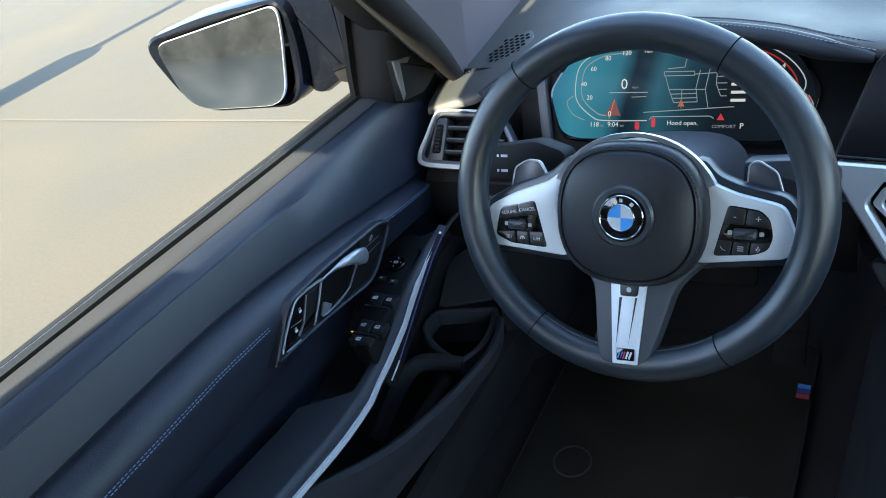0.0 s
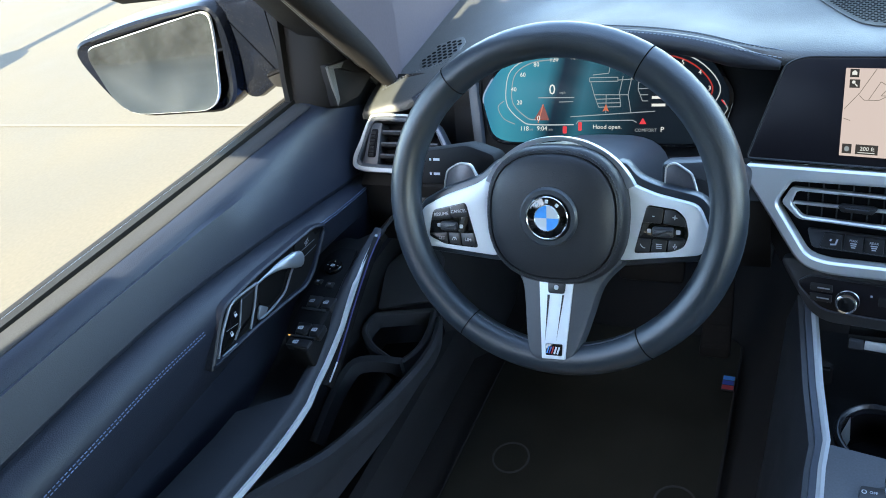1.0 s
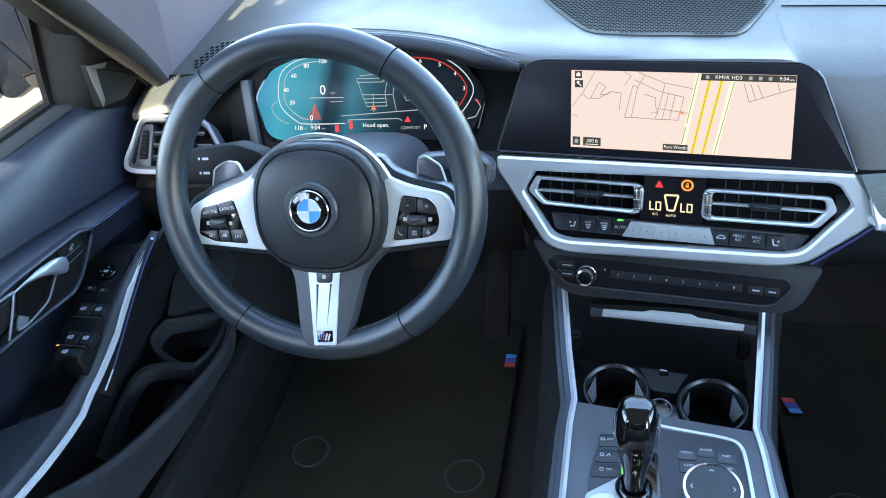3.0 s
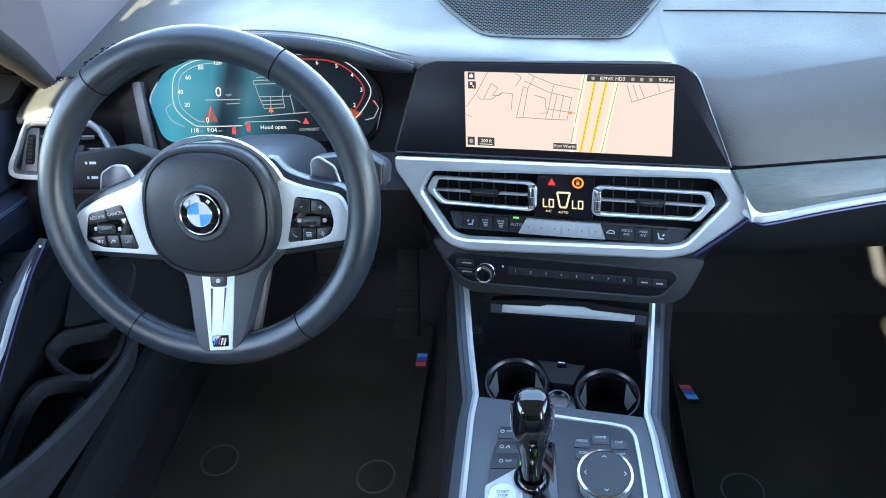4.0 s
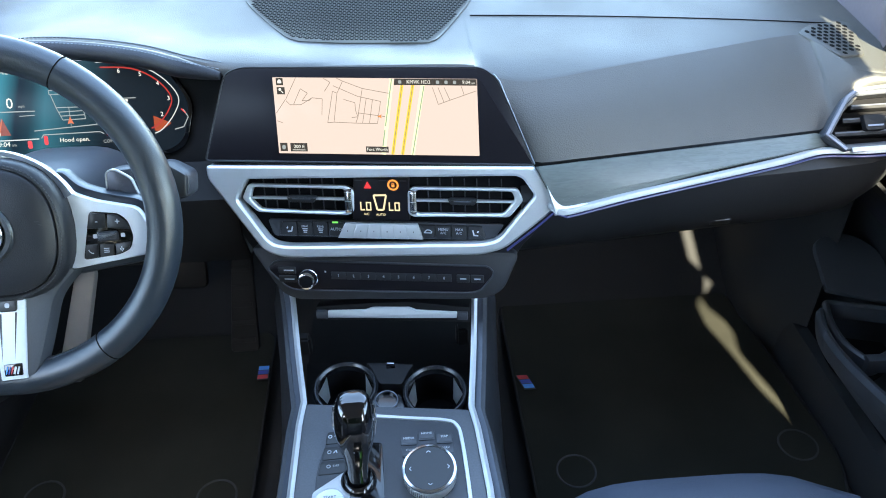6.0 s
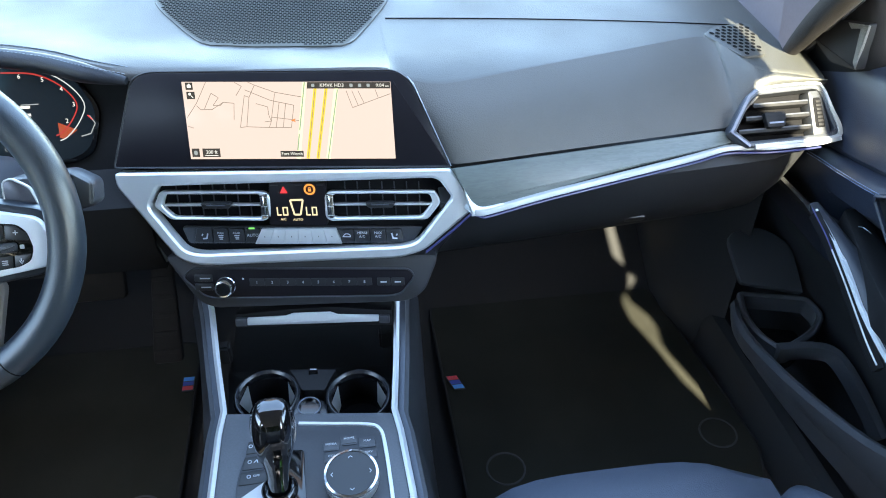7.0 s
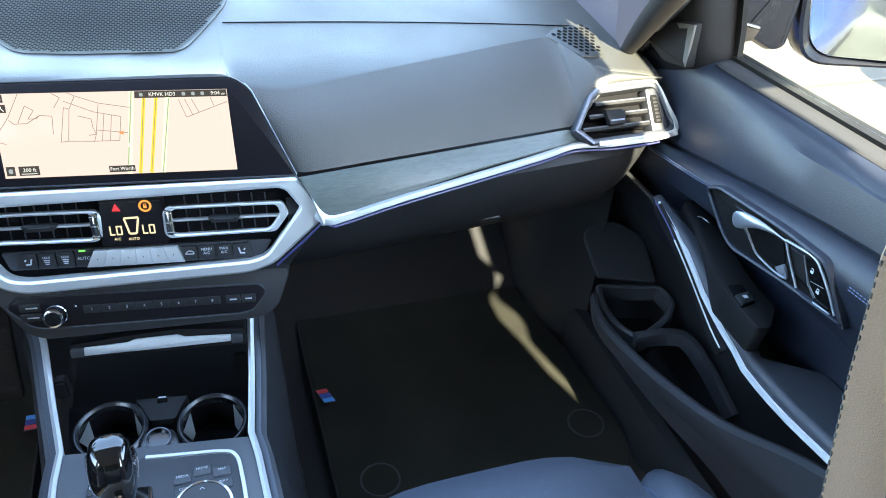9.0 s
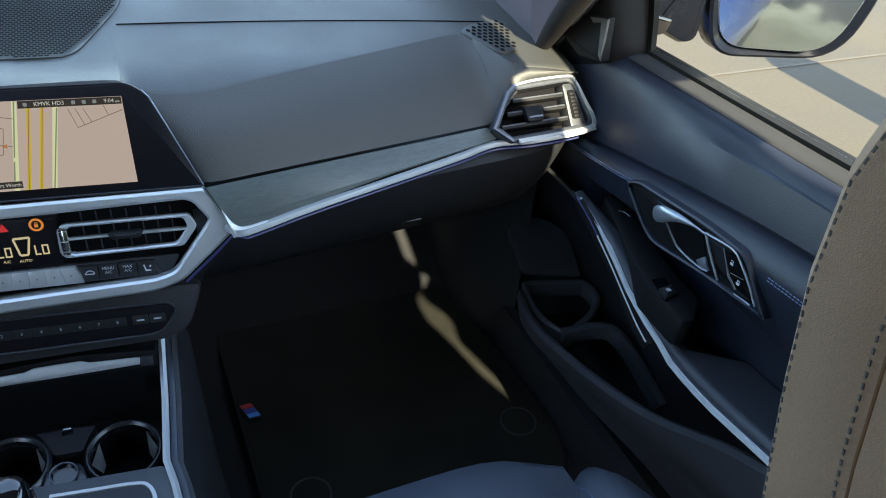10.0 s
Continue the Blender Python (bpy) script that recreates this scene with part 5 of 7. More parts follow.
poly(CLUSTER, [(-0.365, 0.823), (-0.361, 0.8245), (-0.357, 0.823), (-0.361, 0.8315)], cluster, G_ORANGE, "position_arrow", 0.0016)
ra = [tuple(p)[:2] for p in spline([(x, z, 0) for x, z in ((-0.323, 0.8871), (-0.2797, 0.8839), (-0.2482, 0.8694), (-0.2295, 0.8472), (-0.2366, 0.8287), (-0.2522, 0.8133), (-0.262, 0.8091))], 4)]
lines(CLUSTER, ra, 0.0013, cluster, G_LINE, "rev_scale")
ri = [((x + 0.29) * 0.86 - 0.29, (z - 0.848) * 0.86 + 0.848) for x, z in ra]
lines(CLUSTER, ri, 0.0016, cluster, glow("lit_dark_red", (1.0, 0.08, 0.07), 0.4), "rev_scale_inner")
for s, x, z in (("6", -0.2969, 0.877), ("5", -0.2719, 0.8726), ("4", -0.2524, 0.8621), ("3", -0.2412, 0.8457), ("2", -0.2511, 0.829)):
    text(s, 0.0075, CLUSTER, x, z, cluster, G_WHITE, 0.0015, name="rev_number")
poly(CLUSTER, [(-0.262, 0.828), (-0.2409, 0.8193), (-0.2561, 0.8102), (-0.262, 0.812)], cluster, glow("lit_ember_two", (1.0, 0.16, 0.05), 0.35), "rev_glow", 0.0011)
lines(CLUSTER, [(-0.2254, 0.8334), (-0.2201, 0.8251), (-0.2266, 0.8146), (-0.2377, 0.8123)], 0.0012, cluster, G_GREY, "fuel_scale")
lines(CLUSTER, [(-0.2275, 0.834), (-0.2225, 0.829)], 0.0014, cluster, G_RED, "fuel_mark")
lines(CLUSTER, [(-0.3, 0.848), (-0.28, 0.848)], 0.001, cluster, G_GREY, "rule")
for z in (0.8455, 0.8375, 0.8295):
    lines(CLUSTER, [(-0.306, z), (-0.290, z)], 0.0028, cluster, G_WHITE, "trip_readout")

# ---- map on the screen ----
M_LINE = glow("map_line", (0.45, 0.36, 0.30), 0.55)
M_GREEN = glow("map_green", (0.42, 0.55, 0.36), 0.7)
M_YEL = glow("map_yellow", (0.95, 0.68, 0.05), 0.9)
M_HALO = glow("map_halo", (0.95, 0.98, 0.62), 1.0)
M_DARK = glow("map_box", (0.10, 0.085, 0.075), 0.5)
for pts in ([(-0.0777, 0.8872), (-0.0906, 0.866), (-0.1032, 0.8511)], [(-0.0908, 0.8636), (-0.0865, 0.8596), (-0.0739, 0.8598), (-0.0608, 0.867), (-0.049, 0.866), (-0.0509, 0.849)], [(-0.0825, 0.8602), (-0.0733, 0.8761), (-0.0657, 0.8716), (-0.0723, 0.8639), (-0.0643, 0.864), (-0.0608, 0.867)],
            [(-0.0462, 0.8870), (-0.0387, 0.8829), (-0.0459, 0.8736)], [(-0.0312, 0.8872), (-0.0243, 0.8842), (-0.0027, 0.877), (0.0274, 0.8722)], [(-0.0243, 0.8842), (-0.0316, 0.872)], [(-0.0357, 0.8795), (-0.0084, 0.8689), (0.0173, 0.864), (0.0123, 0.8413), (-0.0132, 0.8414), (-0.0375, 0.8422)],
            [(-0.0367, 0.8737), (-0.0316, 0.872), (-0.0375, 0.8422), (-0.0448, 0.8415), (-0.0367, 0.8737)], [(-0.0248, 0.8657), (-0.012, 0.8624), (-0.0118, 0.8543), (-0.0095, 0.8479), (-0.0168, 0.8472)], [(-0.0028, 0.8759), (-0.0078, 0.8555), (-0.0095, 0.8479), (-0.0125, 0.8414)],
            [(0.0013, 0.8673), (-0.0047, 0.8416)], [(0.0083, 0.8656), (0.0032, 0.8417)], [(-0.0093, 0.852), (0.0134, 0.8495), (0.0218, 0.8484)], [(0.0769, 0.8786), (0.0827, 0.8615), (0.126, 0.8755)], [(0.0832, 0.8787), (0.0891, 0.8639)], [(0.090, 0.8787), (0.096, 0.866)], [(0.1092, 0.8801), (0.1121, 0.8717)], [(-0.1035, 0.843), (-0.097, 0.841)]):
    lines(SCREEN, pts, 0.0006, display, M_LINE, "street_line", 0.0015)
for pts, w, m, c in (([(0.0314, 0.887), (0.0170, 0.8092)], 0.0045, M_HALO, 0.0014), ([(0.0674, 0.887), (0.0506, 0.8092)], 0.0045, M_HALO, 0.0014), ([(0.0314, 0.887), (0.0213, 0.8385)], 0.0013, M_GREEN, 0.0017), ([(0.0205, 0.835), (0.017, 0.8178)], 0.0013, M_GREEN, 0.0017), ([(0.0674, 0.88), (0.0506, 0.8092)], 0.0012, M_GREEN, 0.0017),
                     ([(0.0440, 0.887), (0.0277, 0.8092)], 0.0034, M_YEL, 0.0016), ([(0.0563, 0.887), (0.0389, 0.8092)], 0.0034, M_YEL, 0.0016), ([(0.0440, 0.887), (0.0277, 0.8092)], 0.0007, M_LINE, 0.0018), ([(0.0563, 0.887), (0.0389, 0.8092)], 0.0007, M_LINE, 0.0018)):
    lines(SCREEN, pts, w, display, m, "main_road", c)
poly(SCREEN, [(0.0345, 0.8872), (0.0336, 0.8807), (0.1266, 0.8807), (0.1266, 0.8872)], display, M_DARK, "status_bar", 0.0021)
text("KMVK HD3", 0.0055, SCREEN, 0.0615, 0.8838, display, G_WHITE, 0.0024, name="station")
text("9:04", 0.0055, SCREEN, 0.115, 0.8838, display, G_WHITE, 0.0024, name="clock")
text("am", 0.0035, SCREEN, 0.1228, 0.8832, display, G_WHITE, 0.0024, name="clock_suffix")
for x in (0.0405, 0.083, 0.0925, 0.102):
    poly(SCREEN, rounded(rect(x - 0.0018, 0.8822, x + 0.0018, 0.8855), 0.001), display, G_GREY, "status_icon", 0.0024)
for r in (rect(-0.1005, 0.8795, -0.0925, 0.8868), rect(-0.1003, 0.8702, -0.0912, 0.8776), rect(-0.1022, 0.8113, -0.0937, 0.8200), rect(-0.0903, 0.8112, -0.0705, 0.8200), rect(-0.0027, 0.8112, 0.0233, 0.8174)):
    poly(SCREEN, r, display, M_DARK, "map_button", 0.0019)
poly(SCREEN, [(-0.0987, 0.8815), (-0.0943, 0.8815), (-0.0943, 0.884), (-0.0965, 0.8857), (-0.0987, 0.884)], display, G_WHITE, "home_icon", 0.0022)
poly(SCREEN, rounded(rect(-0.0982, 0.8738, -0.0952, 0.8766), 0.0014), display, G_WHITE, "search_icon", 0.0022)
lines(SCREEN, [(-0.0955, 0.8738), (-0.0932, 0.8715)], 0.001, display, G_WHITE, "search_handle", 0.0022)
poly(SCREEN, rounded(rect(-0.100, 0.8132, -0.0958, 0.8178), 0.002), display, G_GREY, "compass_icon", 0.0022)
text("200 ft", 0.0055, SCREEN, -0.080, 0.8162, display, G_WHITE, 0.0022, name="map_scale")
lines(SCREEN, [(-0.088, 0.8128), (-0.073, 0.8128)], 0.0006, display, G_WHITE, "scale_rule", 0.0022)
text("Fort Worth", 0.0050, SCREEN, 0.0103, 0.8143, display, G_WHITE, 0.0022, name="town_name")
poly(SCREEN, [(0.0125, 0.8487), (0.018, 0.8508), (0.0168, 0.8487), (0.018, 0.8466)], display, glow("map_arrow", (0.9, 0.3, 0.08), 0.8), "position_arrow", 0.0022)


# ---- centre vents ----
def centre_vent(ring_o, ring_i, x0, x1, tab, bar):
    v = part("centre_vent", ring_bm(STACK, rounded(ring_o, 0.004), rounded(ring_i, 0.004), 0.010, -0.001, 0.0014), SATIN, stack, "satin framed air vent")
    part("slat", plate_bm(STACK, rounded(rect(x0, 0.7562, x1, 0.7582), 0.0008, 2), 0.010, -0.004, 0.0006), SATIN, v, "thin satin slat")
    for k in range(7):
        x = x0 + 0.012 + k * (x1 - x0 - 0.02) / 6.5
        part("fin", plate_bm(STACK, rect(x, 0.741, x + 0.0013, 0.781), 0.012, -0.014, 0.0003), SOFT, v)
    part("tab", plate_bm(STACK, rounded([(tab[0], 0.7598), (tab[0] + 0.004, 0.7545), (tab[1] - 0.004, 0.7545), (tab[1], 0.7598), (tab[1] - 0.004, 0.7612), (tab[0] + 0.004, 0.7612)], 0.001), 0.010, 0.002, 0.001), BUTTON, v, "black vent tab")
    bars(STACK, [(tab[0] + 0.007, 0.7585, tab[1] - 0.007, 0.7585)], 0.0010, v, PADDLE, "tab_edge", 0.0024)
    part("thumbwheel", plate_bm(STACK, rounded(rect(bar[0], 0.7425, bar[1], 0.7705), 0.003), 0.012, 0.001, 0.003), CHROME, v, "bright ribbed thumbwheel")
    for z in (0.7465, 0.7565, 0.7665):
        bars(STACK, [(bar[0] + 0.001, z, bar[1] - 0.001, z)], 0.0006, v, SATIN, "rib", 0.0014)


centre_vent([(-0.1557, 0.757), (-0.1470, 0.7734), (-0.0285, 0.7727), (-0.0215, 0.768), (-0.0230, 0.7440), (-0.0307, 0.7398), (-0.1385, 0.7418)],
            [(-0.1465, 0.757), (-0.1415, 0.7702), (-0.034, 0.7698), (-0.0305, 0.767), (-0.0318, 0.746), (-0.035, 0.7432), (-0.1345, 0.7448)], -0.1445, -0.033, (-0.1015, -0.0656), (-0.0335, -0.0238))
centre_vent([(0.0418, 0.768), (0.0473, 0.7728), (0.1700, 0.7729), (0.1765, 0.760), (0.1600, 0.7408), (0.0461, 0.7396), (0.0409, 0.744)],
            [(0.0515, 0.7675), (0.054, 0.7698), (0.1635, 0.7698), (0.167, 0.760), (0.153, 0.7440), (0.0535, 0.743), (0.0505, 0.745)], 0.052, 0.166, (0.0884, 0.123), (0.0432, 0.0525))
cd = part("climate_display", plate_bm(STACK, rounded([(-0.0213, 0.7817), (0.0437, 0.7821), (0.0419, 0.7342), (-0.0255, 0.7347)], 0.002), 0.012, -0.004, 0.0006), DISPLAY, stack, "small black climate display")
CDZ = -0.0034
poly(STACK, [(-0.0098, 0.7705), (-0.0004, 0.7705), (-0.0051, 0.7785)], cd, G_RED, "hazard_triangle", CDZ)
bmr = ring_bm(STACK, [(0.0249 + 0.0068 * math.cos(a), 0.7747 + 0.0062 * math.sin(a)) for a in [2 * math.pi * k / 20 for k in range(20)]], [(0.0249 + 0.0045 * math.cos(a), 0.7747 + 0.0042 * math.sin(a)) for a in [2 * math.pi * k / 20 for k in range(20)]], 0.0004, CDZ, 0.0001)
part("lock_ring", bmr, G_RING, cd, "orange lit ring")
poly(STACK, rect(0.0231, 0.7724, 0.0267, 0.7752), cd, G_RING, "lock_symbol", CDZ)
bars(STACK, [(0.0237, 0.7752, 0.0237, 0.7768), (0.0237, 0.7768, 0.0261, 0.7768), (0.0261, 0.7768, 0.0261, 0.7752)], 0.0006, cd, G_RING, "lock_bow", CDZ)
bars(STACK, [(-0.0200, 0.7795, -0.0110, 0.7795), (0.0085, 0.7795, 0.0170, 0.7795), (0.0330, 0.7795, 0.0410, 0.7795)], 0.0012, cd, BUTTON, "key_edge", CDZ)
for x in (-0.0088, 0.0250):
    bars(STACK, [(x - 0.0058, 0.7552, x - 0.0058, 0.7455), (x - 0.0065, 0.7462, x - 0.0012, 0.7462), (x + 0.0010, 0.7552, x + 0.0010, 0.7455), (x + 0.0058, 0.7552, x + 0.0058, 0.7455), (x + 0.0010, 0.7545, x + 0.0058, 0.7545), (x + 0.0010, 0.7462, x + 0.0058, 0.7462)], 0.0015, cd, G_TAN, "temperature", CDZ)
text("A/C", 0.0042, STACK, -0.0085, 0.7413, cd, G_TAN, CDZ, name="climate_mode")
text("AUTO", 0.0042, STACK, 0.0085, 0.7408, cd, G_TAN, CDZ, name="climate_mode")
lines(STACK, [(0.0012, 0.7628), (0.0048, 0.7465), (0.0120, 0.7465), (0.0160, 0.7632), (0.0012, 0.7628)], 0.0021, cd, G_TAN, "fan_symbol", CDZ)
for k, lab in enumerate(("seat", "screen", "rear", "AUTO")):
    x = -0.1125 + 0.0188 * k
    b = part("climate_key", plate_bm(STACK, rounded([(x - (0.004 if k == 0 else 0), 0.7145), (x + 0.0178, 0.7138), (x + 0.0178, 0.7300), (x + 0.0005, 0.7305)], 0.0015), 0.012, -0.006, 0.001), BUTTON, stack, "black climate key")
    if lab == "AUTO":
        text("AUTO", 0.0050, STACK, x + 0.009, 0.7225, b, WHITE, -0.0055)
    else:
        if lab == "seat":
            bars(STACK, [(x + 0.0065, 0.7190, x + 0.0118, 0.7195), (x + 0.0112, 0.7192, x + 0.0130, 0.7250), (x + 0.0060, 0.7225, x + 0.0072, 0.7245)], 0.0016, b, WHITE, "key_symbol", -0.0055)
        else:
            text("MAX" if lab == "screen" else "REAR", 0.0036, STACK, x + 0.009, 0.7252, b, WHITE, -0.0055)
            bars(STACK, [(x + 0.0060, 0.7225, x + 0.0122, 0.7225), (x + 0.0066, 0.7205, x + 0.0118, 0.7205), (x + 0.0072, 0.7185, x + 0.0112, 0.7185)], 0.0011, b, WHITE, "key_symbol", -0.0055)
poly(STACK, rect(-0.0505, 0.7303, -0.0435, 0.7321), stack, G_GREEN, "indicator", -0.003)
for k, lab in enumerate(("", "MENU\nA/C", "MAX\nA/C", "")):
    x = 0.0535 + 0.0188 * k
    b = part("climate_key", plate_bm(STACK, rounded([(x + (0.003 if k == 0 else 0), 0.7128), (x + 0.0178 + (0.004 if k == 3 else 0), 0.7138), (x + 0.0178, 0.7288), (x, 0.7288)], 0.0015), 0.012, -0.006, 0.001), BUTTON, stack, "black climate key")
    if lab:
        text(lab, 0.0044, STACK, x + 0.009, 0.7225, b, WHITE, -0.0055)
    else:
        if k == 0:
            bars(STACK, [(x + 0.0050, 0.7205, x + 0.0140, 0.7203), (x + 0.0050, 0.7205, x + 0.0068, 0.7225), (x + 0.0068, 0.7225, x + 0.0085, 0.7238), (x + 0.0085, 0.7238, x + 0.0118, 0.7236), (x + 0.0118, 0.7236, x + 0.0140, 0.7220), (x + 0.0140, 0.7220, x + 0.0140, 0.7203)], 0.0011, b, WHITE, "key_symbol", -0.0055)
        else:
            bars(STACK, [(x + 0.0072, 0.7185, x + 0.0128, 0.7182), (x + 0.0078, 0.7185, x + 0.0064, 0.7245), (x + 0.0118, 0.7215, x + 0.0132, 0.7235)], 0.0016, b, WHITE, "key_symbol", -0.0055)
part("key_bed", plate_bm(STACK, rounded([(-0.124, 0.7125), (0.140, 0.7115), (0.154, 0.7310), (-0.130, 0.7320)], 0.004), 0.004, -0.010, 0.0006), SOFT, stack, "black key carrier")
for k in range(6):
    xt, xb = -0.0354 + k * 0.01442, -0.0447 + k * 0.01698
    b = part("toggle_key", plate_bm(STACK, [(xb + 0.0001, 0.7135), (xb + 0.01688, 0.7132), (xt + 0.01432, 0.7300), (xt + 0.0001, 0.7302)], 0.012, -0.002, 0.0004), SATIN, stack, "silver toggle key")
    poly(STACK, rounded(rect((xt + xb) / 2 + 0.0072, 0.721, (xt + xb) / 2 + 0.0082, 0.7225), 0.0003, 2), b, SOFT, "key_dot", -0.0016)

# ---- audio panel ----
ap = rounded([(-0.1345, 0.6755), (-0.1225, 0.6848), (0.1336, 0.6830), (0.1402, 0.6755), (0.1233, 0.6550), (0.11, 0.6525), (-0.1, 0.6510), (-0.112, 0.654)], 0.006)
au = part("audio_fascia", plate_bm(STACK, ap, 0.006, -0.001, 0.0015), DISPLAY, stack, "dark audio control fascia")
part("fascia_edge", ring_bm(STACK, inset(ap, -0.0015), inset(ap, -0.0002), 0.006, 0.0, 0.0005), SOFT, au, "grey fascia edge")
KB = basis(STACK, -0.0845, 0.6655, 0.0)
kn = part("volume_knob", lathe_bm([(0.0118, 0.0), (0.0118, 0.002), (0.0110, 0.003), (0.0110, 0.012), (0.0103, 0.0138), (0.0086, 0.0145)], 28, KB), CHROME, stack, "bright silver volume knob")
part("knob_cap", lathe_bm([(0.0084, 0.0140), (0.0080, 0.0150), (0.0035, 0.0152)], 24, KB), GLOSS, kn, "black knob cap")
for k in range(8):
    x = -0.0477 + k * 0.01829
    b = part("preset_key", plate_bm(STACK, rounded(rect(x - 0.0088, 0.6645, x + 0.0088, 0.6735), 0.0008, 2), 0.003, -0.0004, 0.0004), BUTTON, stack, "black preset key")
    text(str(k + 1), 0.0048, STACK, x, 0.6690, b, WHITE, 0.0002)
for x0, x1 in ((0.0955, 0.111), (0.1125, 0.128)):
    b = part("mode_key", plate_bm(STACK, rounded(rect(x0, 0.6645, x1, 0.6735), 0.001, 2), 0.004, 0.0008, 0.0006), BUTTON, stack, "black key")
    bars(STACK, [(x0 + 0.004, 0.669, x1 - 0.004, 0.669)], 0.0016, b, WHITE, "key_mark", 0.0012)
for z in (0.6745, 0.664):
    b = part("mode_key", plate_bm(STACK, rounded(rect(-0.121, z - 0.004, -0.0995, z + 0.004), 0.001, 2), 0.004, 0.0008, 0.0006), BUTTON, stack, "black key")
    bars(STACK, [(-0.114, z, -0.102, z)], 0.0014, b, SATIN, "key_mark", 0.0012)
poly(STACK, rect(-0.064, 0.673, -0.062, 0.675), stack, WHITE, "indicator", 0.0015)

# tray flap
fl = part("tray_flap", plate_bm(STACK, [(-0.082, 0.626), (-0.0187, 0.632), (0.036, 0.635), (0.109, 0.630), (0.109, 0.612), (-0.082, 0.610)], 0.03, -0.012, 0.001), SAIL, console, "black open tray cover")
out = rounded([(-0.0648, 0.6255), (-0.0187, 0.6276), (-0.0094, 0.6308), (0.0359, 0.6321), (0.0441, 0.629), (0.0944, 0.6278), (0.0935, 0.6208), (0.02, 0.6188), (-0.0654, 0.617)][::-1], 0.001)
part("flap_trim", plate_bm(STACK, out, 0.004, 0.0, 0.0008), SATIN, fl, "satin silver flap edge")
for x0, x1, z in ((-0.0798, -0.066, 0.620), (0.0945, 0.107, 0.6225)):
    part("flap_end", plate_bm(STACK, rounded(rect(x0, z - 0.0045, x1, z + 0.0045), 0.001, 2), 0.006, -0.001, 0.0006), SOFT, fl)
for s, x in ((-1, -0.098), (1, 0.103)):
    part("hinge", box_bm((x - 0.009, 0.127, 0.555), (x + 0.006, 0.143, 0.584), 0.003), SAIL, console, "black tray hinge")

# ---- cup holders ----
CUP = Surf(lambda x, y: (x, y, 0.556 + 0.10 * (y - 0.07)), (0, -0.1, 1))
holder = thing("cup_holder", "black double cup holder ahead of the selector", "cup holder")
for cx, cy in ((-0.0475, 0.066), (0.062, 0.052)):
    rim = [(cx + 0.0400 * math.cos(2 * math.pi * k / 32), cy + 0.0400 * math.sin(2 * math.pi * k / 32)) for k in range(32)]
    r = part("cup_rim", ring_bm(CUP, rim, inset(rim, 0.0066), 0.012, 0.005, 0.0026), CUPRIM, holder, "black rounded cup rim")
    m = basis(CUP, cx, cy, 0.0)
    bm = bmesh.new()
    rr = [[bm.verts.new(m @ Vector((q * math.cos(2 * math.pi * k / 32), q * math.sin(2 * math.pi * k / 32), h))) for k in range(32)] for q, h in ((0.0365, 0.0), (0.0345, -0.05), (0.030, -0.055), (0.001, -0.055))]
    for a, b in zip(rr, rr[1:]):
        for i in range(32):
            bm.faces.new((a[i - 1], a[i], b[i], b[i - 1]))
    # well in the near-black too, its inner shade put into the colour
    part("cup_well", bm, GAP_SHADE, holder, "black cup well")
    # bright plates inside the well imitate the reflections on its glossy wall
    for a in (0.35, 2.80):
        bm = bmesh.new()
        q = [m @ Vector((rad * math.cos(a + da), rad * math.sin(a + da), h)) for rad, da, h in ((0.0335, -0.42, -0.004), (0.0335, 0.42, -0.004), (0.0265, 0.20, -0.034), (0.0265, -0.20, -0.034))]
        bm.faces.new([bm.verts.new(p) for p in q])
        bmesh.ops.solidify(bm, geom=bm.faces[:], thickness=0.0015)
        part("wall_glint", bm, SATIN, holder, "satin plate for the reflection on the cup wall")
bridge = [(-0.022, 0.103), (0.038, 0.096), (0.030, 0.084), (0.022, 0.066), (-0.006, 0.069), (-0.014, 0.090)]
ub = part("socket_panel", plate_bm(CUP, rounded(bridge[::-1], 0.004), 0.03, 0.002, 0.001), SAIL, holder, "black panel with a charging socket")
poly(CUP, rect(0.003, 0.091, 0.014, 0.097), ub, GLOSS, "socket", 0.0026)
bars(CUP, [(0.0045, 0.0995, 0.0125, 0.0985)], 0.0016, ub, WHITE, "socket_mark", 0.0026)
part("middle_pad", plate_bm(CUP, rounded([(-0.020, 0.028), (0.028, 0.020), (0.020, 0.052), (-0.012, 0.056)], 0.006), 0.03, 0.0035, 0.002), CUPRIM, holder, "black bridge between the cups")
bt = part("round_socket", lathe_bm([(0.0135, 0), (0.0135, 0.004), (0.0115, 0.0045), (0.0105, 0.001), (0.002, 0.001)], 24, basis(CUP, 0.003, 0.040, 0.003)), GLOSS, holder, "round black socket with a bright ring")
part("socket_ring", ring_bm(CUP, [(0.003 + 0.0138 * math.cos(2 * math.pi * k / 24), 0.040 + 0.0138 * math.sin(2 * math.pi * k / 24)) for k in range(24)], [(0.003 + 0.0125 * math.cos(2 * math.pi * k / 24), 0.040 + 0.0125 * math.sin(2 * math.pi * k / 24)) for k in range(24)], 0.002, 0.0085, 0.0004), PADDLE, bt)
bed = rounded([(-0.100, 0.024), (0.108, -0.002), (0.114, 0.14), (-0.108, 0.155)], 0.004)
part("tray_bed", plate_bm(CUP, bed, 0.004, -0.0565, 0.0005), SAIL, holder, "dark tray floor")

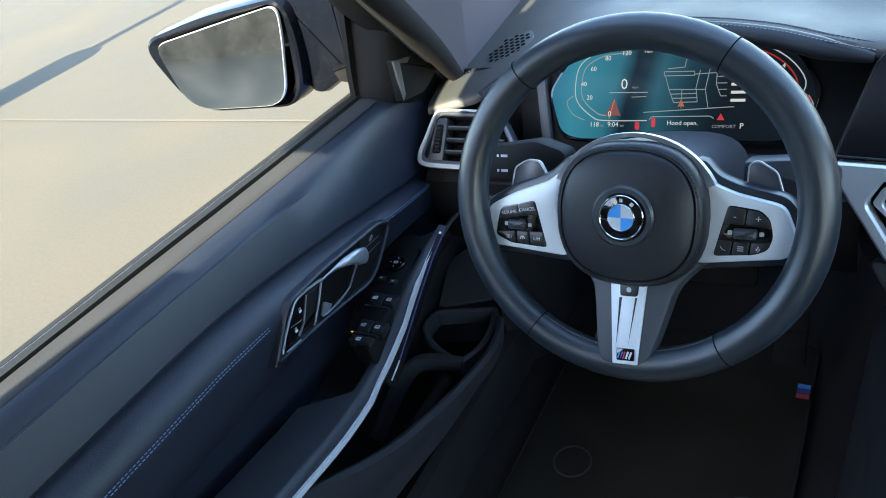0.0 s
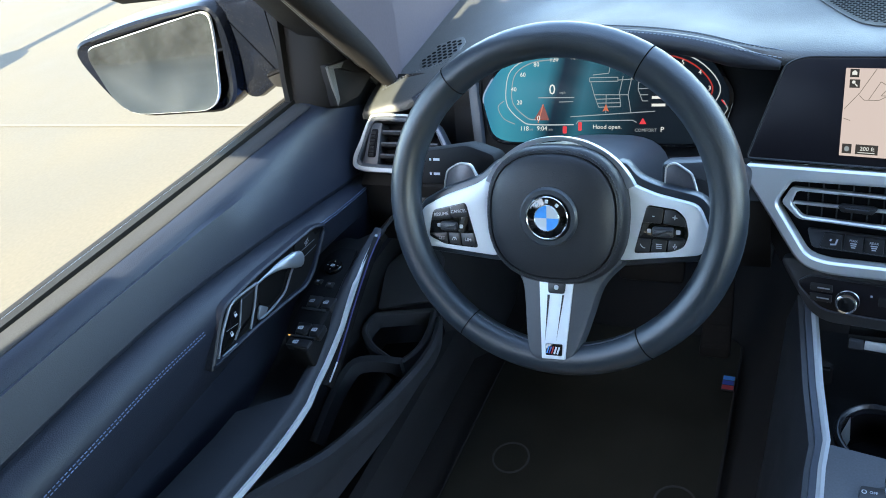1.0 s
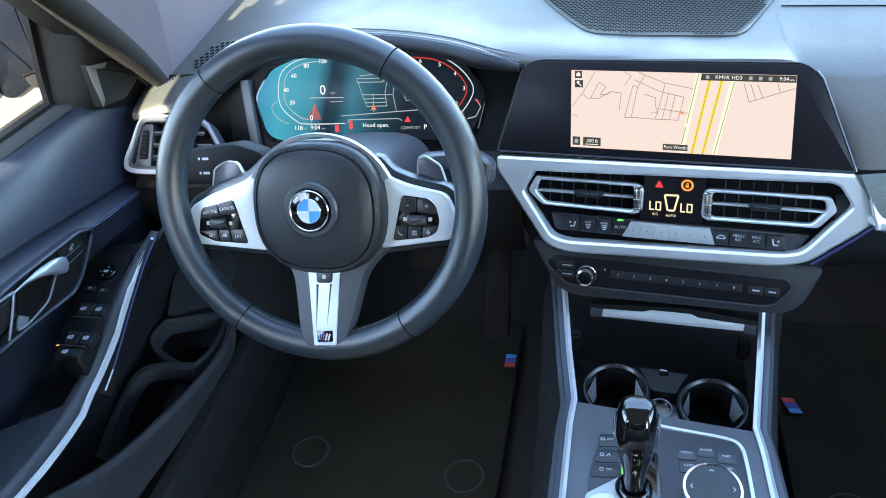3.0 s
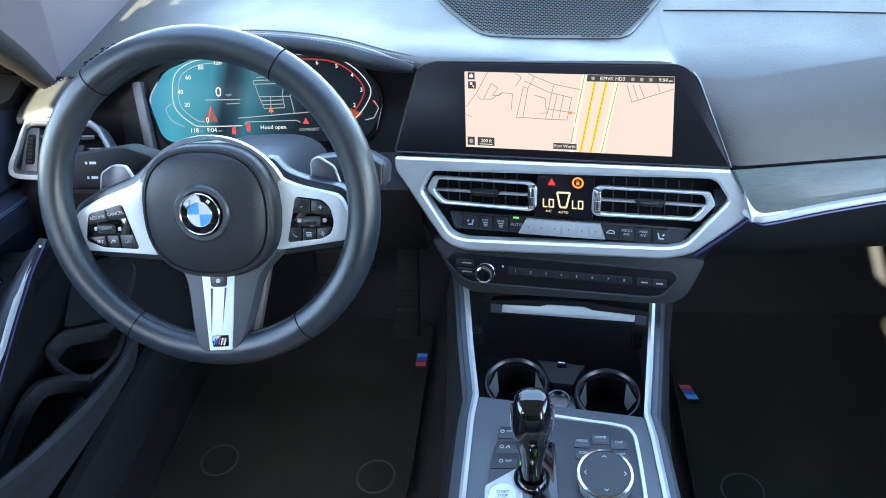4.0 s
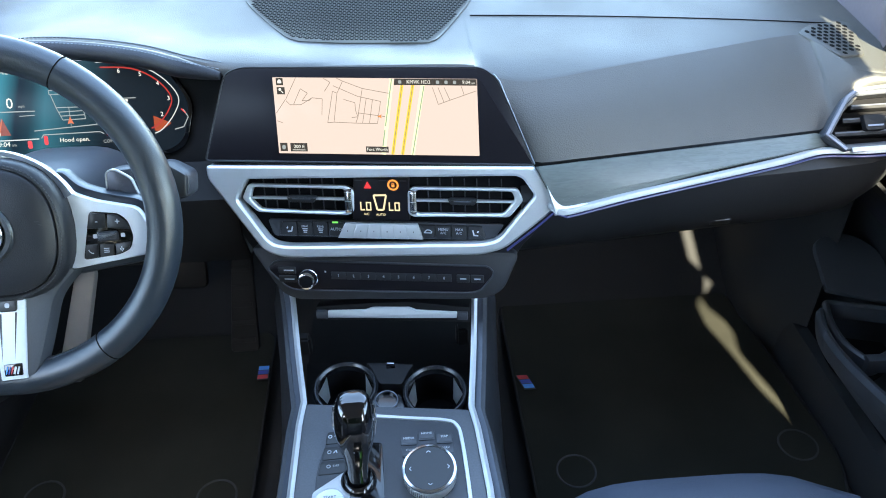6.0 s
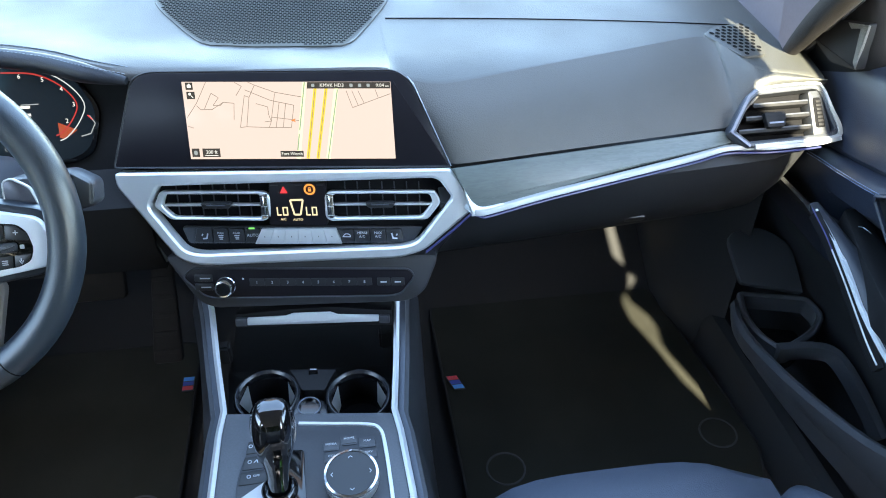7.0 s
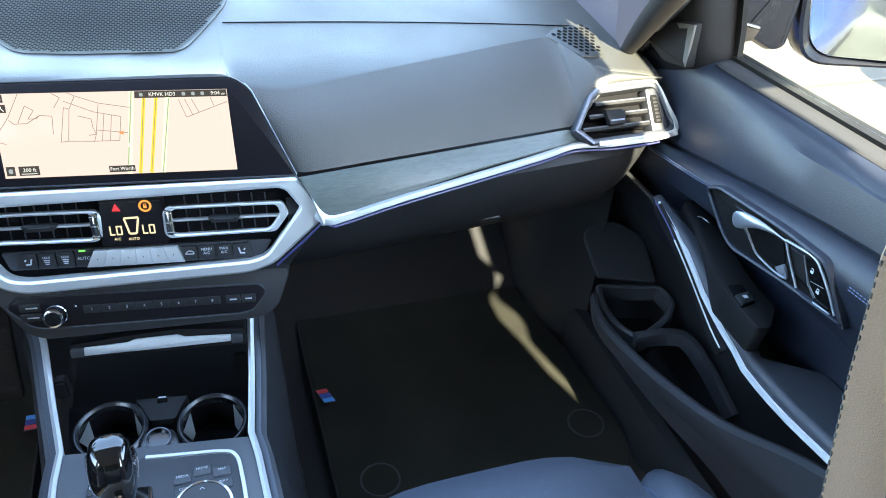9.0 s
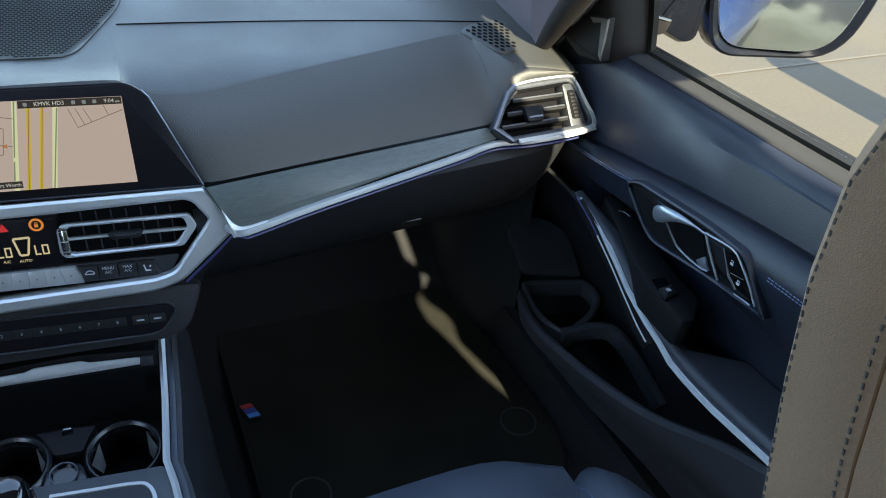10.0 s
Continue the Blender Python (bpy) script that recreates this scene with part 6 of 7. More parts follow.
# ---- selector area on the console ----
SEL = Surf(lambda x, y: (x, y, 0.571), (0, 0, 1))
shell = rounded([(-0.012, 0.006), (0.075, -0.008), (0.088, -0.022), (0.0885, -0.30), (-0.070, -0.30), (-0.073, -0.06), (-0.062, -0.022), (-0.045, -0.010)], [0.006, 0.012, 0.012, 0.01, 0.01, 0.02, 0.012, 0.012])
part("control_panel", plate_bm(SEL, shell, 0.01, 0.0016, 0.0008), CPANEL, console, "matt black selector surround")
edge = spline([(-0.008, 0.004, 0.5735), (0.03, -0.002, 0.5735), (0.068, -0.008, 0.5735), (0.082, -0.016, 0.5735), (0.0865, -0.04, 0.5735), (0.0885, -0.12, 0.5735), (0.0885, -0.29, 0.5735)], 5)
part("silver_edge", tube_bm(edge, [(-0.0022, -0.001), (0.0022, -0.001), (0.0018, 0.0012), (-0.0018, 0.0012)]), SATIN, console, "thin satin edge")
for k, y in enumerate((-0.022, -0.043, -0.062)):
    b = part("drive_key", plate_bm(SEL, rounded([(-0.071 + 0.003 * (2 - k), y - 0.009), (-0.041, y - 0.008), (-0.041, y + 0.009), (-0.069 + 0.003 * (2 - k), y + 0.008)], 0.002, 2), 0.006, 0.0026, 0.0008), BUTTON, console, "black key beside the selector")
    if k != 1:
        text("OFF", 0.0040, SEL, -0.0520, y + 0.001, b, WHITE, 0.0030)
    else:
        bars(SEL, [(-0.0555, y - 0.001, -0.0525, y + 0.003), (-0.0525, y + 0.003, -0.0515, y - 0.001)], 0.0009, b, WHITE, "key_mark", 0.0030)
    part("key_ring", ring_bm(SEL, [(-0.0600 + 0.0023 * math.cos(q), y + 0.001 + 0.0023 * math.sin(q)) for q in [math.pi / 6 * j for j in range(12)]], [(-0.0600 + 0.0016 * math.cos(q), y + 0.001 + 0.0016 * math.sin(q)) for q in [math.pi / 6 * j for j in range(12)]], 0.0003, 0.0030, 0.0001), WHITE, b)
st_out = rounded([(-0.0755, -0.093), (-0.041, -0.068), (-0.036, -0.076), (-0.036, -0.125), (-0.075, -0.135)], 0.004)
sb = part("start_panel", plate_bm(SEL, st_out, 0.006, 0.0035, 0.001), SATIN, console, "satin silver start panel")
part("start_button", lathe_bm([(0.0165, 0), (0.0165, 0.0010), (0.0155, 0.0014), (0.0150, 0.0008), (0.0145, 0.0008), (0.0140, 0.0016), (0.004, 0.0016)], 28, basis(SEL, -0.0565, -0.106, 0.0036)), SATIN, sb, "round silver start button")
text("START\nSTOP\nENGINE", 0.0046, SEL, -0.0565, -0.106, sb, SOFT, 0.0056)
part("selector_plate", plate_bm(SEL, rounded([(-0.036, -0.030), (-0.002, -0.034), (0.003, -0.20), (-0.040, -0.20)], 0.004), 0.006, 0.003, 0.0008), GLOSS, console, "gloss black selector plate")
for s, y in (("R", -0.1175), ("N", -0.1255), ("D", -0.1335)):
    text(s, 0.007, SEL, -0.0185, y, console, WHITE, 0.0036, name="gear_letter")
poly(SEL, rect(-0.0395, -0.066, -0.0365, -0.055), console, G_GREEN, "indicator", 0.0040)
poly(SEL, rect(-0.0150, -0.1335, -0.0100, -0.1285), console, G_GREEN, "indicator", 0.0040)

# gear selector: a leaning waisted lever with a chrome-edged head
gear = thing("gear_selector", "glossy black gear selector with a bright edge", "gear lever")
GB, GT = Vector((-0.027, -0.082, 0.574)), Vector((-0.026, -0.050, 0.672))
axis = (GT - GB)
rows = []
for f, w, d in ((0.0, 0.0125, 0.0120), (0.08, 0.0110, 0.0110), (0.2, 0.0113, 0.0115), (0.34, 0.0142, 0.0135), (0.46, 0.0182, 0.0165), (0.56, 0.0205, 0.0188), (0.66, 0.0212, 0.0197), (0.78, 0.0206, 0.0192), (0.86, 0.0194, 0.0176), (0.92, 0.0178, 0.0155), (0.96, 0.0156, 0.0126), (0.985, 0.0122, 0.0090), (1.0, 0.007, 0.005)):
    c = GB + axis * f
    fy = axis.normalized().cross(Vector((1, 0, 0))).normalized()
    rows.append([c + Vector((1, 0, 0)) * w * math.copysign(abs(math.cos(a)) ** 0.72, math.cos(a)) + fy * d * math.copysign(abs(math.sin(a)) ** 0.8, math.sin(a)) for a in [2 * math.pi * k / 28 for k in range(28)]])
for k in range(1, 8):
    cy = sum(p.y for p in rows[-k]) / 28
    rows[-k] = [Vector((p.x, p.y, p.z + 0.40 * (8 - k) / 7 * (p.y - cy))) for p in rows[-k]]
bm = grid_bm(rows, 0, closed=True)
bm.verts.ensure_lookup_table()
bm.faces.new(bm.verts[-28:])
head = part("lever_head", bm, LACQUER, gear, "glossy black lever head")
up = axis.normalized()
ff = up.cross(Vector((1, 0, 0))).normalized()
for s in (-1, 1):
    pth = [GB + axis * f + Vector((s * w, 0, 0)) + ff * 0.004 for f, w in ((0.30, 0.0125), (0.42, 0.0163), (0.55, 0.0204), (0.66, 0.0222), (0.76, 0.0217), (0.86, 0.0202))]
    part("bright_edge", tube_bm(pth, circle(0.0011, 6), up=ff), CHROME, gear, "thin chrome edge")
part("collar", lathe_bm([(0.018, 0), (0.019, 0.003), (0.0165, 0.007), (0.0145, 0.008), (0.0145, 0.002)], 28, Matrix.Translation(GB + Vector((0, 0, -0.001)))), GLOSS, gear, "dark ring at the foot")
GF = Surf(lambda a, b: tuple(GB + Vector((1, 0, 0)) * a + up * b - ff * 0.0 + (-ff if ff.y > 0 else ff) * (0.0135 + 0.085 * (b - 0.04))), (-ff if ff.y > 0 else ff))
text("P", 0.008, GF, 0.0, 0.047, gear, WHITE, 0.002, name="gear_letter")
bars(GF, [(-0.008, 0.0545, 0.008, 0.0545)], 0.0012, gear, SATIN, "mark", 0.002)

# rotary controller
CT = Surf(lambda x, y: (x, y, 0.574), (0, -0.10, 1))
ctl = thing("rotary_controller", "round black controller knob with a knurled silver rim", "control knob")
CM = basis(CT, 0.0480, -0.0835, 0.0)
part("knob_base", lathe_bm([(0.0275, 0.0), (0.0285, 0.004), (0.0285, 0.014), (0.0275, 0.0160)], 40, CM), SATIN, ctl, "knurled silver rim")
bm = bmesh.new()
for k in range(72):
    a = 2 * math.pi * k / 72
    c, s = math.cos(a), math.sin(a)
    for h0, h1 in ((0.0045, 0.0130),):
        q = [CM @ Vector((0.0283 * c - 0.0005 * s, 0.0283 * s + 0.0005 * c, h)) for h in (h0, h1)] + [CM @ Vector((0.0289 * c, 0.0289 * s, h)) for h in (h1, h0)]
        bm.faces.new([bm.verts.new(p) for p in q])
part("knurl", bm, CHROME, ctl)
part("bright_ring", tube_bm([CM @ Vector((0.0270 * math.cos(2 * math.pi * k / 48), 0.0270 * math.sin(2 * math.pi * k / 48), 0.0168)) for k in range(48)], [(-0.0014, -0.0014), (0.0014, -0.0014), (0.0012, 0.0010), (-0.0012, 0.0016)], up=tuple(CT.n), closed=True), CHROME, ctl, "bright ring")
part("touch_pad", lathe_bm([(0.0258, 0.0174), (0.0250, 0.0182), (0.005, 0.0178)], 40, CM), BUTTON, ctl, "matt black touch surface")
CTT = Surf(lambda a, b: tuple(CM @ Vector((a, b, 0.0186))), CT.n)
for dx, dy, segs in ((0, 0.019, [(-0.0022, -0.001, 0, 0.001), (0, 0.001, 0.0022, -0.001)]), (0, -0.019, [(-0.0022, 0.001, 0, -0.001), (0, -0.001, 0.0022, 0.001)]), (-0.020, 0, [(0.001, 0.0022, -0.001, 0), (-0.001, 0, 0.001, -0.0022)]), (0.020, 0, [(-0.001, 0.0022, 0.001, 0), (0.001, 0, -0.001, -0.0022)])):
    bars(CTT, [(a + dx, b + dy, c + dx, d + dy) for a, b, c, d in segs], 0.0007, ctl, WHITE, "arrow_mark", 0.0002)
for s, x, y in (("MEDIA", 0.0275, -0.0320), ("HOME", 0.0475, -0.0265), ("MAP", 0.0672, -0.0325), ("COM", 0.0285, -0.0480), ("NAV", 0.0680, -0.0480)):
    b = part("menu_key", plate_bm(SEL, rounded(rect(x - 0.0092, y - 0.0078, x + 0.0092, y + 0.0062), 0.002, 2), 0.004, 0.0028, 0.0008), CPANEL, console, "black menu key")
    text(s, 0.0042, SEL, x, y + 0.001, b, WHITE, 0.0032)
    bars(SEL, [(x - 0.008, y - 0.006, x + 0.008, y - 0.006)], 0.0006, b, GLOSS, "key_line", 0.0032)

# ---- steering wheel details ----
SPK2 = Surf(lambda a, b: tuple(WC + Vector((a, 0, 0)) + WV * b - WN * 0.040), WN)
for nm, outl, key in (("left", [(-0.1565, -0.0285), (-0.149, -0.0065), (-0.1206, 0.0085), (-0.0813, 0.0225), (-0.060, 0.040), (-0.055, 0.030), (-0.0741, 0.0), (-0.0605, -0.0530), (-0.1500, -0.0470)], [(-0.138, -0.0212), (-0.1346, -0.0075), (-0.0966, 0.0021), (-0.0833, -0.0455), (-0.1227, -0.0436), (-0.1407, -0.0361)]),
                      ("right", [(0.060, -0.0480), (0.0735, 0.0), (0.055, 0.030), (0.060, 0.042), (0.0735, 0.0265), (0.0943, 0.0182), (0.1335, 0.0095), (0.1445, -0.0168), (0.139, -0.0365)], [(0.0764, -0.0386), (0.0879, 0.0085), (0.1148, 0.0051), (0.1225, -0.0024), (0.126, -0.0178), (0.122, -0.0298), (0.1111, -0.0348)])):
    o2 = rounded(outl, 0.008, 4)
    sp = part("spoke", plate_bm(SPK2, o2, 0.010, 0.004, 0.003), TRIMW, wheel, "satin silver spoke with keys")
    part("spoke_body", plate_bm(SPK2, inset(o2, -0.008), 0.016, -0.004, 0.006), WHEEL, wheel, "black spoke underside")
    kb = rounded(key, 0.004, 3)
    part("key_block", plate_bm(SPK2, kb, 0.004, 0.0046, 0.0006), GLOSS, sp, "black key block")
    if nm == "left":
        rowsk = [("RESUME", [(-0.1370, -0.019), (-0.1330, -0.008), (-0.1150, -0.0035), (-0.1130, -0.0155)]), ("CANCEL", [(-0.1118, -0.0150), (-0.1138, -0.003), (-0.0972, 0.0010), (-0.0935, -0.0125)]), ("SET", [(-0.1385, -0.0325), (-0.1235, -0.0420), (-0.1175, -0.0425), (-0.1185, -0.0310)]), ("", [(-0.1170, -0.0310), (-0.1160, -0.0425), (-0.1030, -0.0435), (-0.1040, -0.0305)]), ("LIM", [(-0.1025, -0.0305), (-0.1015, -0.0436), (-0.0845, -0.0445), (-0.0875, -0.0295)])]
        toggle = (-0.1150, -0.0235)
    else:
        rowsk = [("-", [(0.0840, -0.0080), (0.0882, 0.0070), (0.1030, 0.0052), (0.1015, -0.0085)]), ("+", [(0.1030, -0.0085), (0.1045, 0.0050), (0.1140, 0.0036), (0.1215, -0.0030), (0.1238, -0.0105)]), ("", [(0.0775, -0.0375), (0.0805, -0.0235), (0.0925, -0.0235), (0.0910, -0.0365)]), ("", [(0.0925, -0.0365), (0.0940, -0.0235), (0.1070, -0.0235), (0.1060, -0.0350)]), ("", [(0.1075, -0.0350), (0.1085, -0.0235), (0.1235, -0.0225), (0.1205, -0.0295), (0.1110, -0.0340)])]
        toggle = (0.1035, -0.0158)
    for s, q in rowsk:
        k = part("wheel_key", plate_bm(SPK2, rounded(q, 0.0015, 2), 0.004, 0.0058, 0.0008), BUTTON, sp, "black wheel key")
        cx, cy = sum(p[0] for p in q) / len(q), sum(p[1] for p in q) / len(q)
        if s:
            text(s, 0.0048 if len(s) > 1 else 0.009, SPK2, cx, cy, k, WHITE, 0.0062, da=(1, 0.14 if nm == "left" and cy > -0.02 else -0.05))
        else:
            if nm == "left":
                segs = [(-0.0025, -0.0015, -0.0010, 0.0015), (-0.0010, 0.0015, 0.0015, 0.0015), (0.0015, 0.0015, 0.0025, -0.0010), (-0.0003, -0.0012, 0.0010, 0.0004)]
            elif cx < 0.09:
                segs = [(-0.0024, 0.0018, -0.0017, 0.0002), (-0.0017, 0.0002, 0.0002, -0.0015), (0.0002, -0.0015, 0.0022, -0.0018)]
            elif cx < 0.104:
                segs = [(-0.0026, z, 0.0026, z) for z in (0.0018, 0.0, -0.0018)]
            else:
                segs = [(0.0, 0.0026, 0.0, -0.0002), (-0.0016, 0.0006, -0.0008, -0.0014), (0.0016, 0.0006, 0.0008, -0.0014), (0.0, -0.0014, 0.0, -0.0028)]
            bars(SPK2, [(cx + p, cy + q_, cx + r, cy + t_) for p, q_, r, t_ in segs], 0.0008, k, WHITE, "key_symbol", 0.0062)
    part("toggle", plate_bm(SPK2, rounded(rect(toggle[0] - 0.010, toggle[1] - 0.0048, toggle[0] + 0.010, toggle[1] + 0.0048), 0.003), 0.004, 0.0105, 0.003), SOFT, sp, "knurled roller")
    for dx in (-0.013, 0.013):
        poly(SPK2, rounded(rect(toggle[0] + dx - 0.002, toggle[1] - 0.002, toggle[0] + dx + 0.002, toggle[1] + 0.002), 0.001), sp, WHITE, "roller_mark", 0.0050)
BOT = Surf(lambda a, b: tuple(WC + Vector((a, 0, 0)) + WV * b + WN * (-0.027 + 0.221 * (-0.06 - b))), WN + WV * 0.221)
part("lower_spoke", plate_bm(BOT, [(p.x, p.y) for p in spline([(0.072, -0.045, 0), (0.058, -0.058, 0), (0.0475, -0.0732, 0), (0.0410, -0.0967, 0), (0.0320, -0.128, 0), (0.023, -0.1430, 0), (0.004, -0.1475, 0), (-0.0145, -0.1465, 0), (-0.0225, -0.130, 0), (-0.0272, -0.0967, 0), (-0.0320, -0.0732, 0), (-0.044, -0.058, 0), (-0.060, -0.045, 0)], 3)], 0.02, 0.0, 0.005), SPOKE, wheel, "black lower spoke")
ls = part("lower_trim", plate_bm(BOT, rounded([(-0.0132, -0.0638), (0.0223, -0.0619), (0.0188, -0.1437), (-0.0047, -0.1451)], 0.001, 2), 0.006, 0.0025, 0.0012), TRIMW, wheel, "satin silver lower spoke trim")
part("trim_key", plate_bm(BOT, rounded([(-0.003, -0.0695), (0.0150, -0.0685), (0.0145, -0.0810), (-0.002, -0.0815)], 0.003), 0.004, 0.0045, 0.001), BUTTON, ls, "black heating key")
poly(BOT, rounded(rect(0.004, -0.0775, 0.0085, -0.073), 0.002), ls, WHITE, "key_symbol", 0.0049)
for q in ([(-0.0028, -0.083), (-0.0002, -0.083), (-0.0022, -0.130)], [(0.0122, -0.082), (0.0142, -0.082), (0.0092, -0.128)]):
    poly(BOT, q, ls, BUTTON, "groove", 0.0029)
bd = part("trim_badge", plate_bm(BOT, rounded([(-0.0015, -0.1299), (0.0158, -0.129), (0.0161, -0.1402), (-0.0005, -0.1411)], 0.001, 2), 0.002, 0.0035, 0.0004), GLOSS, ls, "small dark badge with coloured stripes")
for k, m in enumerate((LBLUE, DBLUE, RED)):
    bars(BOT, [(0.0008 + 0.0024 * k, -0.1390, 0.0026 + 0.0024 * k, -0.1320)], 0.0011, bd, m, "stripe", 0.0039)
bars(BOT, [(0.0084, -0.1390, 0.0102, -0.1320), (0.0114, -0.1390, 0.0132, -0.1320)], 0.0018, bd, WHITE, "mark", 0.0039)
# badge
BG = Surf(lambda a, b: tuple(WC + Vector((a + 0.0035, 0, 0)) + WV * (b - 0.002) + WN * 0.0), WN)
cir = lambda r, n=36: [(r * math.cos(2 * math.pi * k / n), r * math.sin(2 * math.pi * k / n)) for k in range(n)]
part("badge_dish", ring_bm(BG, cir(0.0285), cir(0.0206), 0.006, -0.002, 0.002), WHEEL, wheel, "dark recessed ring")
bg = part("badge", plate_bm(BG, cir(0.0205), 0.006, 0.0, 0.001), GLOSS, wheel, "round blue and white badge")
part("badge_ring", ring_bm(BG, cir(0.0206), cir(0.0192), 0.003, 0.0010, 0.0005), CHROME, bg, "bright rim")
for k in range(4):
    a0 = math.pi / 2 * k
    q = [(0, 0)] + [(0.0118 * math.cos(a0 + math.pi / 2 * t / 8), 0.0118 * math.sin(a0 + math.pi / 2 * t / 8)) for t in range(9)]
    poly(BG, q, bg, (WHITE, LBLUE, WHITE, LBLUE)[k], "quarter", 0.0006)
part("inner_ring", ring_bm(BG, cir(0.0125), cir(0.0117), 0.001, 0.0010, 0.0002), CHROME, bg)
for a in (0.9, 1.57, 2.24):
    bars(BG, [(0.0142 * math.cos(a), 0.0142 * math.sin(a), 0.0175 * math.cos(a), 0.0175 * math.sin(a))], 0.0032, bg, WHITE, "badge_mark", 0.0006)
text("AIRBAG", 0.006, WHL, 0.006, -0.044, wheel, SPOKE, -0.0085, name="embossed_word")
# pad seam, silver crown and rim seams
ps = [WHL.at(0.0029 + 0.0651 * math.copysign(abs(math.cos(a)) ** 0.8, math.cos(a)), -0.0039 + 0.0632 * math.copysign(abs(math.sin(a)) ** 0.8, math.sin(a)), -0.0156) for a in [2 * math.pi * k / 60 for k in range(61)]]
stitches(ps, SOFT, wheel, "pad_stitching", 0.0036, 0.0022, 0.0004, up=WN)
for sx in (-1, 1):
    bars(WHL, [(0.004 + sx * 0.043, 0.006, 0.004 + sx * 0.050, 0.006), (0.004 + sx * 0.044, 0.003, 0.004 + sx * 0.044, 0.009), (0.004 + sx * 0.049, 0.0035, 0.004 + sx * 0.052, 0.0025)], 0.0008, wheel, SOFT, "horn_mark", -0.0082)
crown = [WHL.at(0.003 + 0.0750 * math.cos(a), -0.002 + 0.0705 * math.sin(a), -0.034) for a in np.linspace(math.pi * 0.88, math.pi * 0.12, 30)]
part("crown_trim", tube_bm(crown, lambda f: [(x * (0.36 + 0.64 * abs(2 * f - 1) ** 1.6), y) for x, y in ((-0.0062, -0.002), (0.0062, -0.002), (0.005, 0.002), (-0.005, 0.003))], up=WN), SATIN_D, wheel, "satin silver crown round the pad")
part("crown_body", plate_bm(SPK2, [(0.003 + 0.073 * math.cos(a), -0.004 + 0.067 * math.sin(a)) for a in [2 * math.pi * k / 40 for k in range(40)]], 0.020, -0.003, 0.006), WHEEL, wheel, "black hub body")
for deg in (58, 129, 236, 305):
    a = radians(deg)
    c = WHL.at(RIM_R * math.cos(a), RIM_B + RIM_V * math.sin(a), -0.025)
    rad = (WHL.at(math.cos(a), math.sin(a)) - WC).normalized()
    tng = rad.cross(WN).normalized()
    pth = [c + rad * 0.0163 * math.cos(q) + WN * 0.0161 * math.sin(q) for q in [2 * math.pi * k / 20 for k in range(20)]]
    part("rim_seam", tube_bm(pth, circle(0.0006, 6), up=tng, closed=True), GAP_SHADE, wheel, "seam across the rim")
sti = [WHL.at((RIM_R - 0.0155) * math.cos(a), RIM_B + (RIM_V - 0.0155) * math.sin(a), -0.020) for a in np.linspace(radians(236), radians(305), 80)]
stitches(sti, STITCH_D, wheel, "rim_stitching", 0.004, 0.0026, 0.0005, up=WN)

# column, stalks and paddles
col = thing("steering_column", "black plastic steering column shroud with stalks", "steering column")
rows = []
for f, w, h in ((0.0, 0.05, 0.048), (0.35, 0.062, 0.058), (0.7, 0.070, 0.064), (1.0, 0.075, 0.066)):
    c = WC - WN * (0.055 + 0.17 * f) + WV * (-0.012 + 0.0 * f)
    rows.append([c + Vector((1, 0, 0)) * w * math.copysign(abs(math.cos(a)) ** 0.6, math.cos(a)) + WV * h * math.copysign(abs(math.sin(a)) ** 0.6, math.sin(a)) for a in [2 * math.pi * k / 32 for k in range(32)]])
part("shroud", grid_bm(rows, 0.003, closed=True), CPANEL, col, "black column shroud")
PD = Surf(lambda x, z: (x, 0.0 - 0.02 + 0.42 * (z - 0.86) + 0.085, z), (0, -1, 0.42))
for q in ([(-0.482, 0.838), (-0.476, 0.865), (-0.462, 0.8725), (-0.448, 0.8715), (-0.440, 0.858), (-0.446, 0.838)], [(-0.249, 0.850), (-0.248, 0.8745), (-0.240, 0.8775), (-0.224, 0.868), (-0.2165, 0.846), (-0.222, 0.840)]):
    q = rounded(q, 0.004)
    pdl = part("shift_paddle", plate_bm(PD, q, 0.005, 0.0, 0.0015), PADDLE, wheel, "grey shift paddle behind the rim")
    part("paddle_edge", ring_bm(PD, inset(q, -0.0004), inset(q, 0.0011), 0.004, 0.0006, 0.0003), SATIN, pdl, "bright paddle edge")
SK = Surf(lambda x, z: (x, 0.105 + 0.42 * (z - 0.86), z), (0, -1, 0.42))
sl = part("light_stalk", plate_bm(SK, rounded([(-0.560, 0.845), (-0.553, 0.862), (-0.47, 0.8725), (-0.435, 0.862), (-0.435, 0.84), (-0.47, 0.829), (-0.545, 0.828)], 0.008), 0.03, 0.0, 0.006), SAIL, col, "black turn signal stalk")
for z in (0.856, 0.841):
    bars(SK, [(-0.516, z, -0.5135, z), (-0.511, z, -0.503, z)], 0.0026, sl, WHITE, "stalk_symbol", 0.0006)
part("wiper_stalk", plate_bm(SK, rounded([(-0.20, 0.862), (-0.178, 0.850), (-0.180, 0.828), (-0.215, 0.822), (-0.26, 0.83), (-0.26, 0.858)], 0.006), 0.03, 0.0, 0.007), SOFT, col, "black wiper stalk")
part("stalk_tip", plate_bm(SK, rounded([(-0.200, 0.8615), (-0.181, 0.8495), (-0.183, 0.829), (-0.196, 0.8265)], 0.003), 0.02, 0.003, 0.003), BUTTON, col, "grey stalk tip")

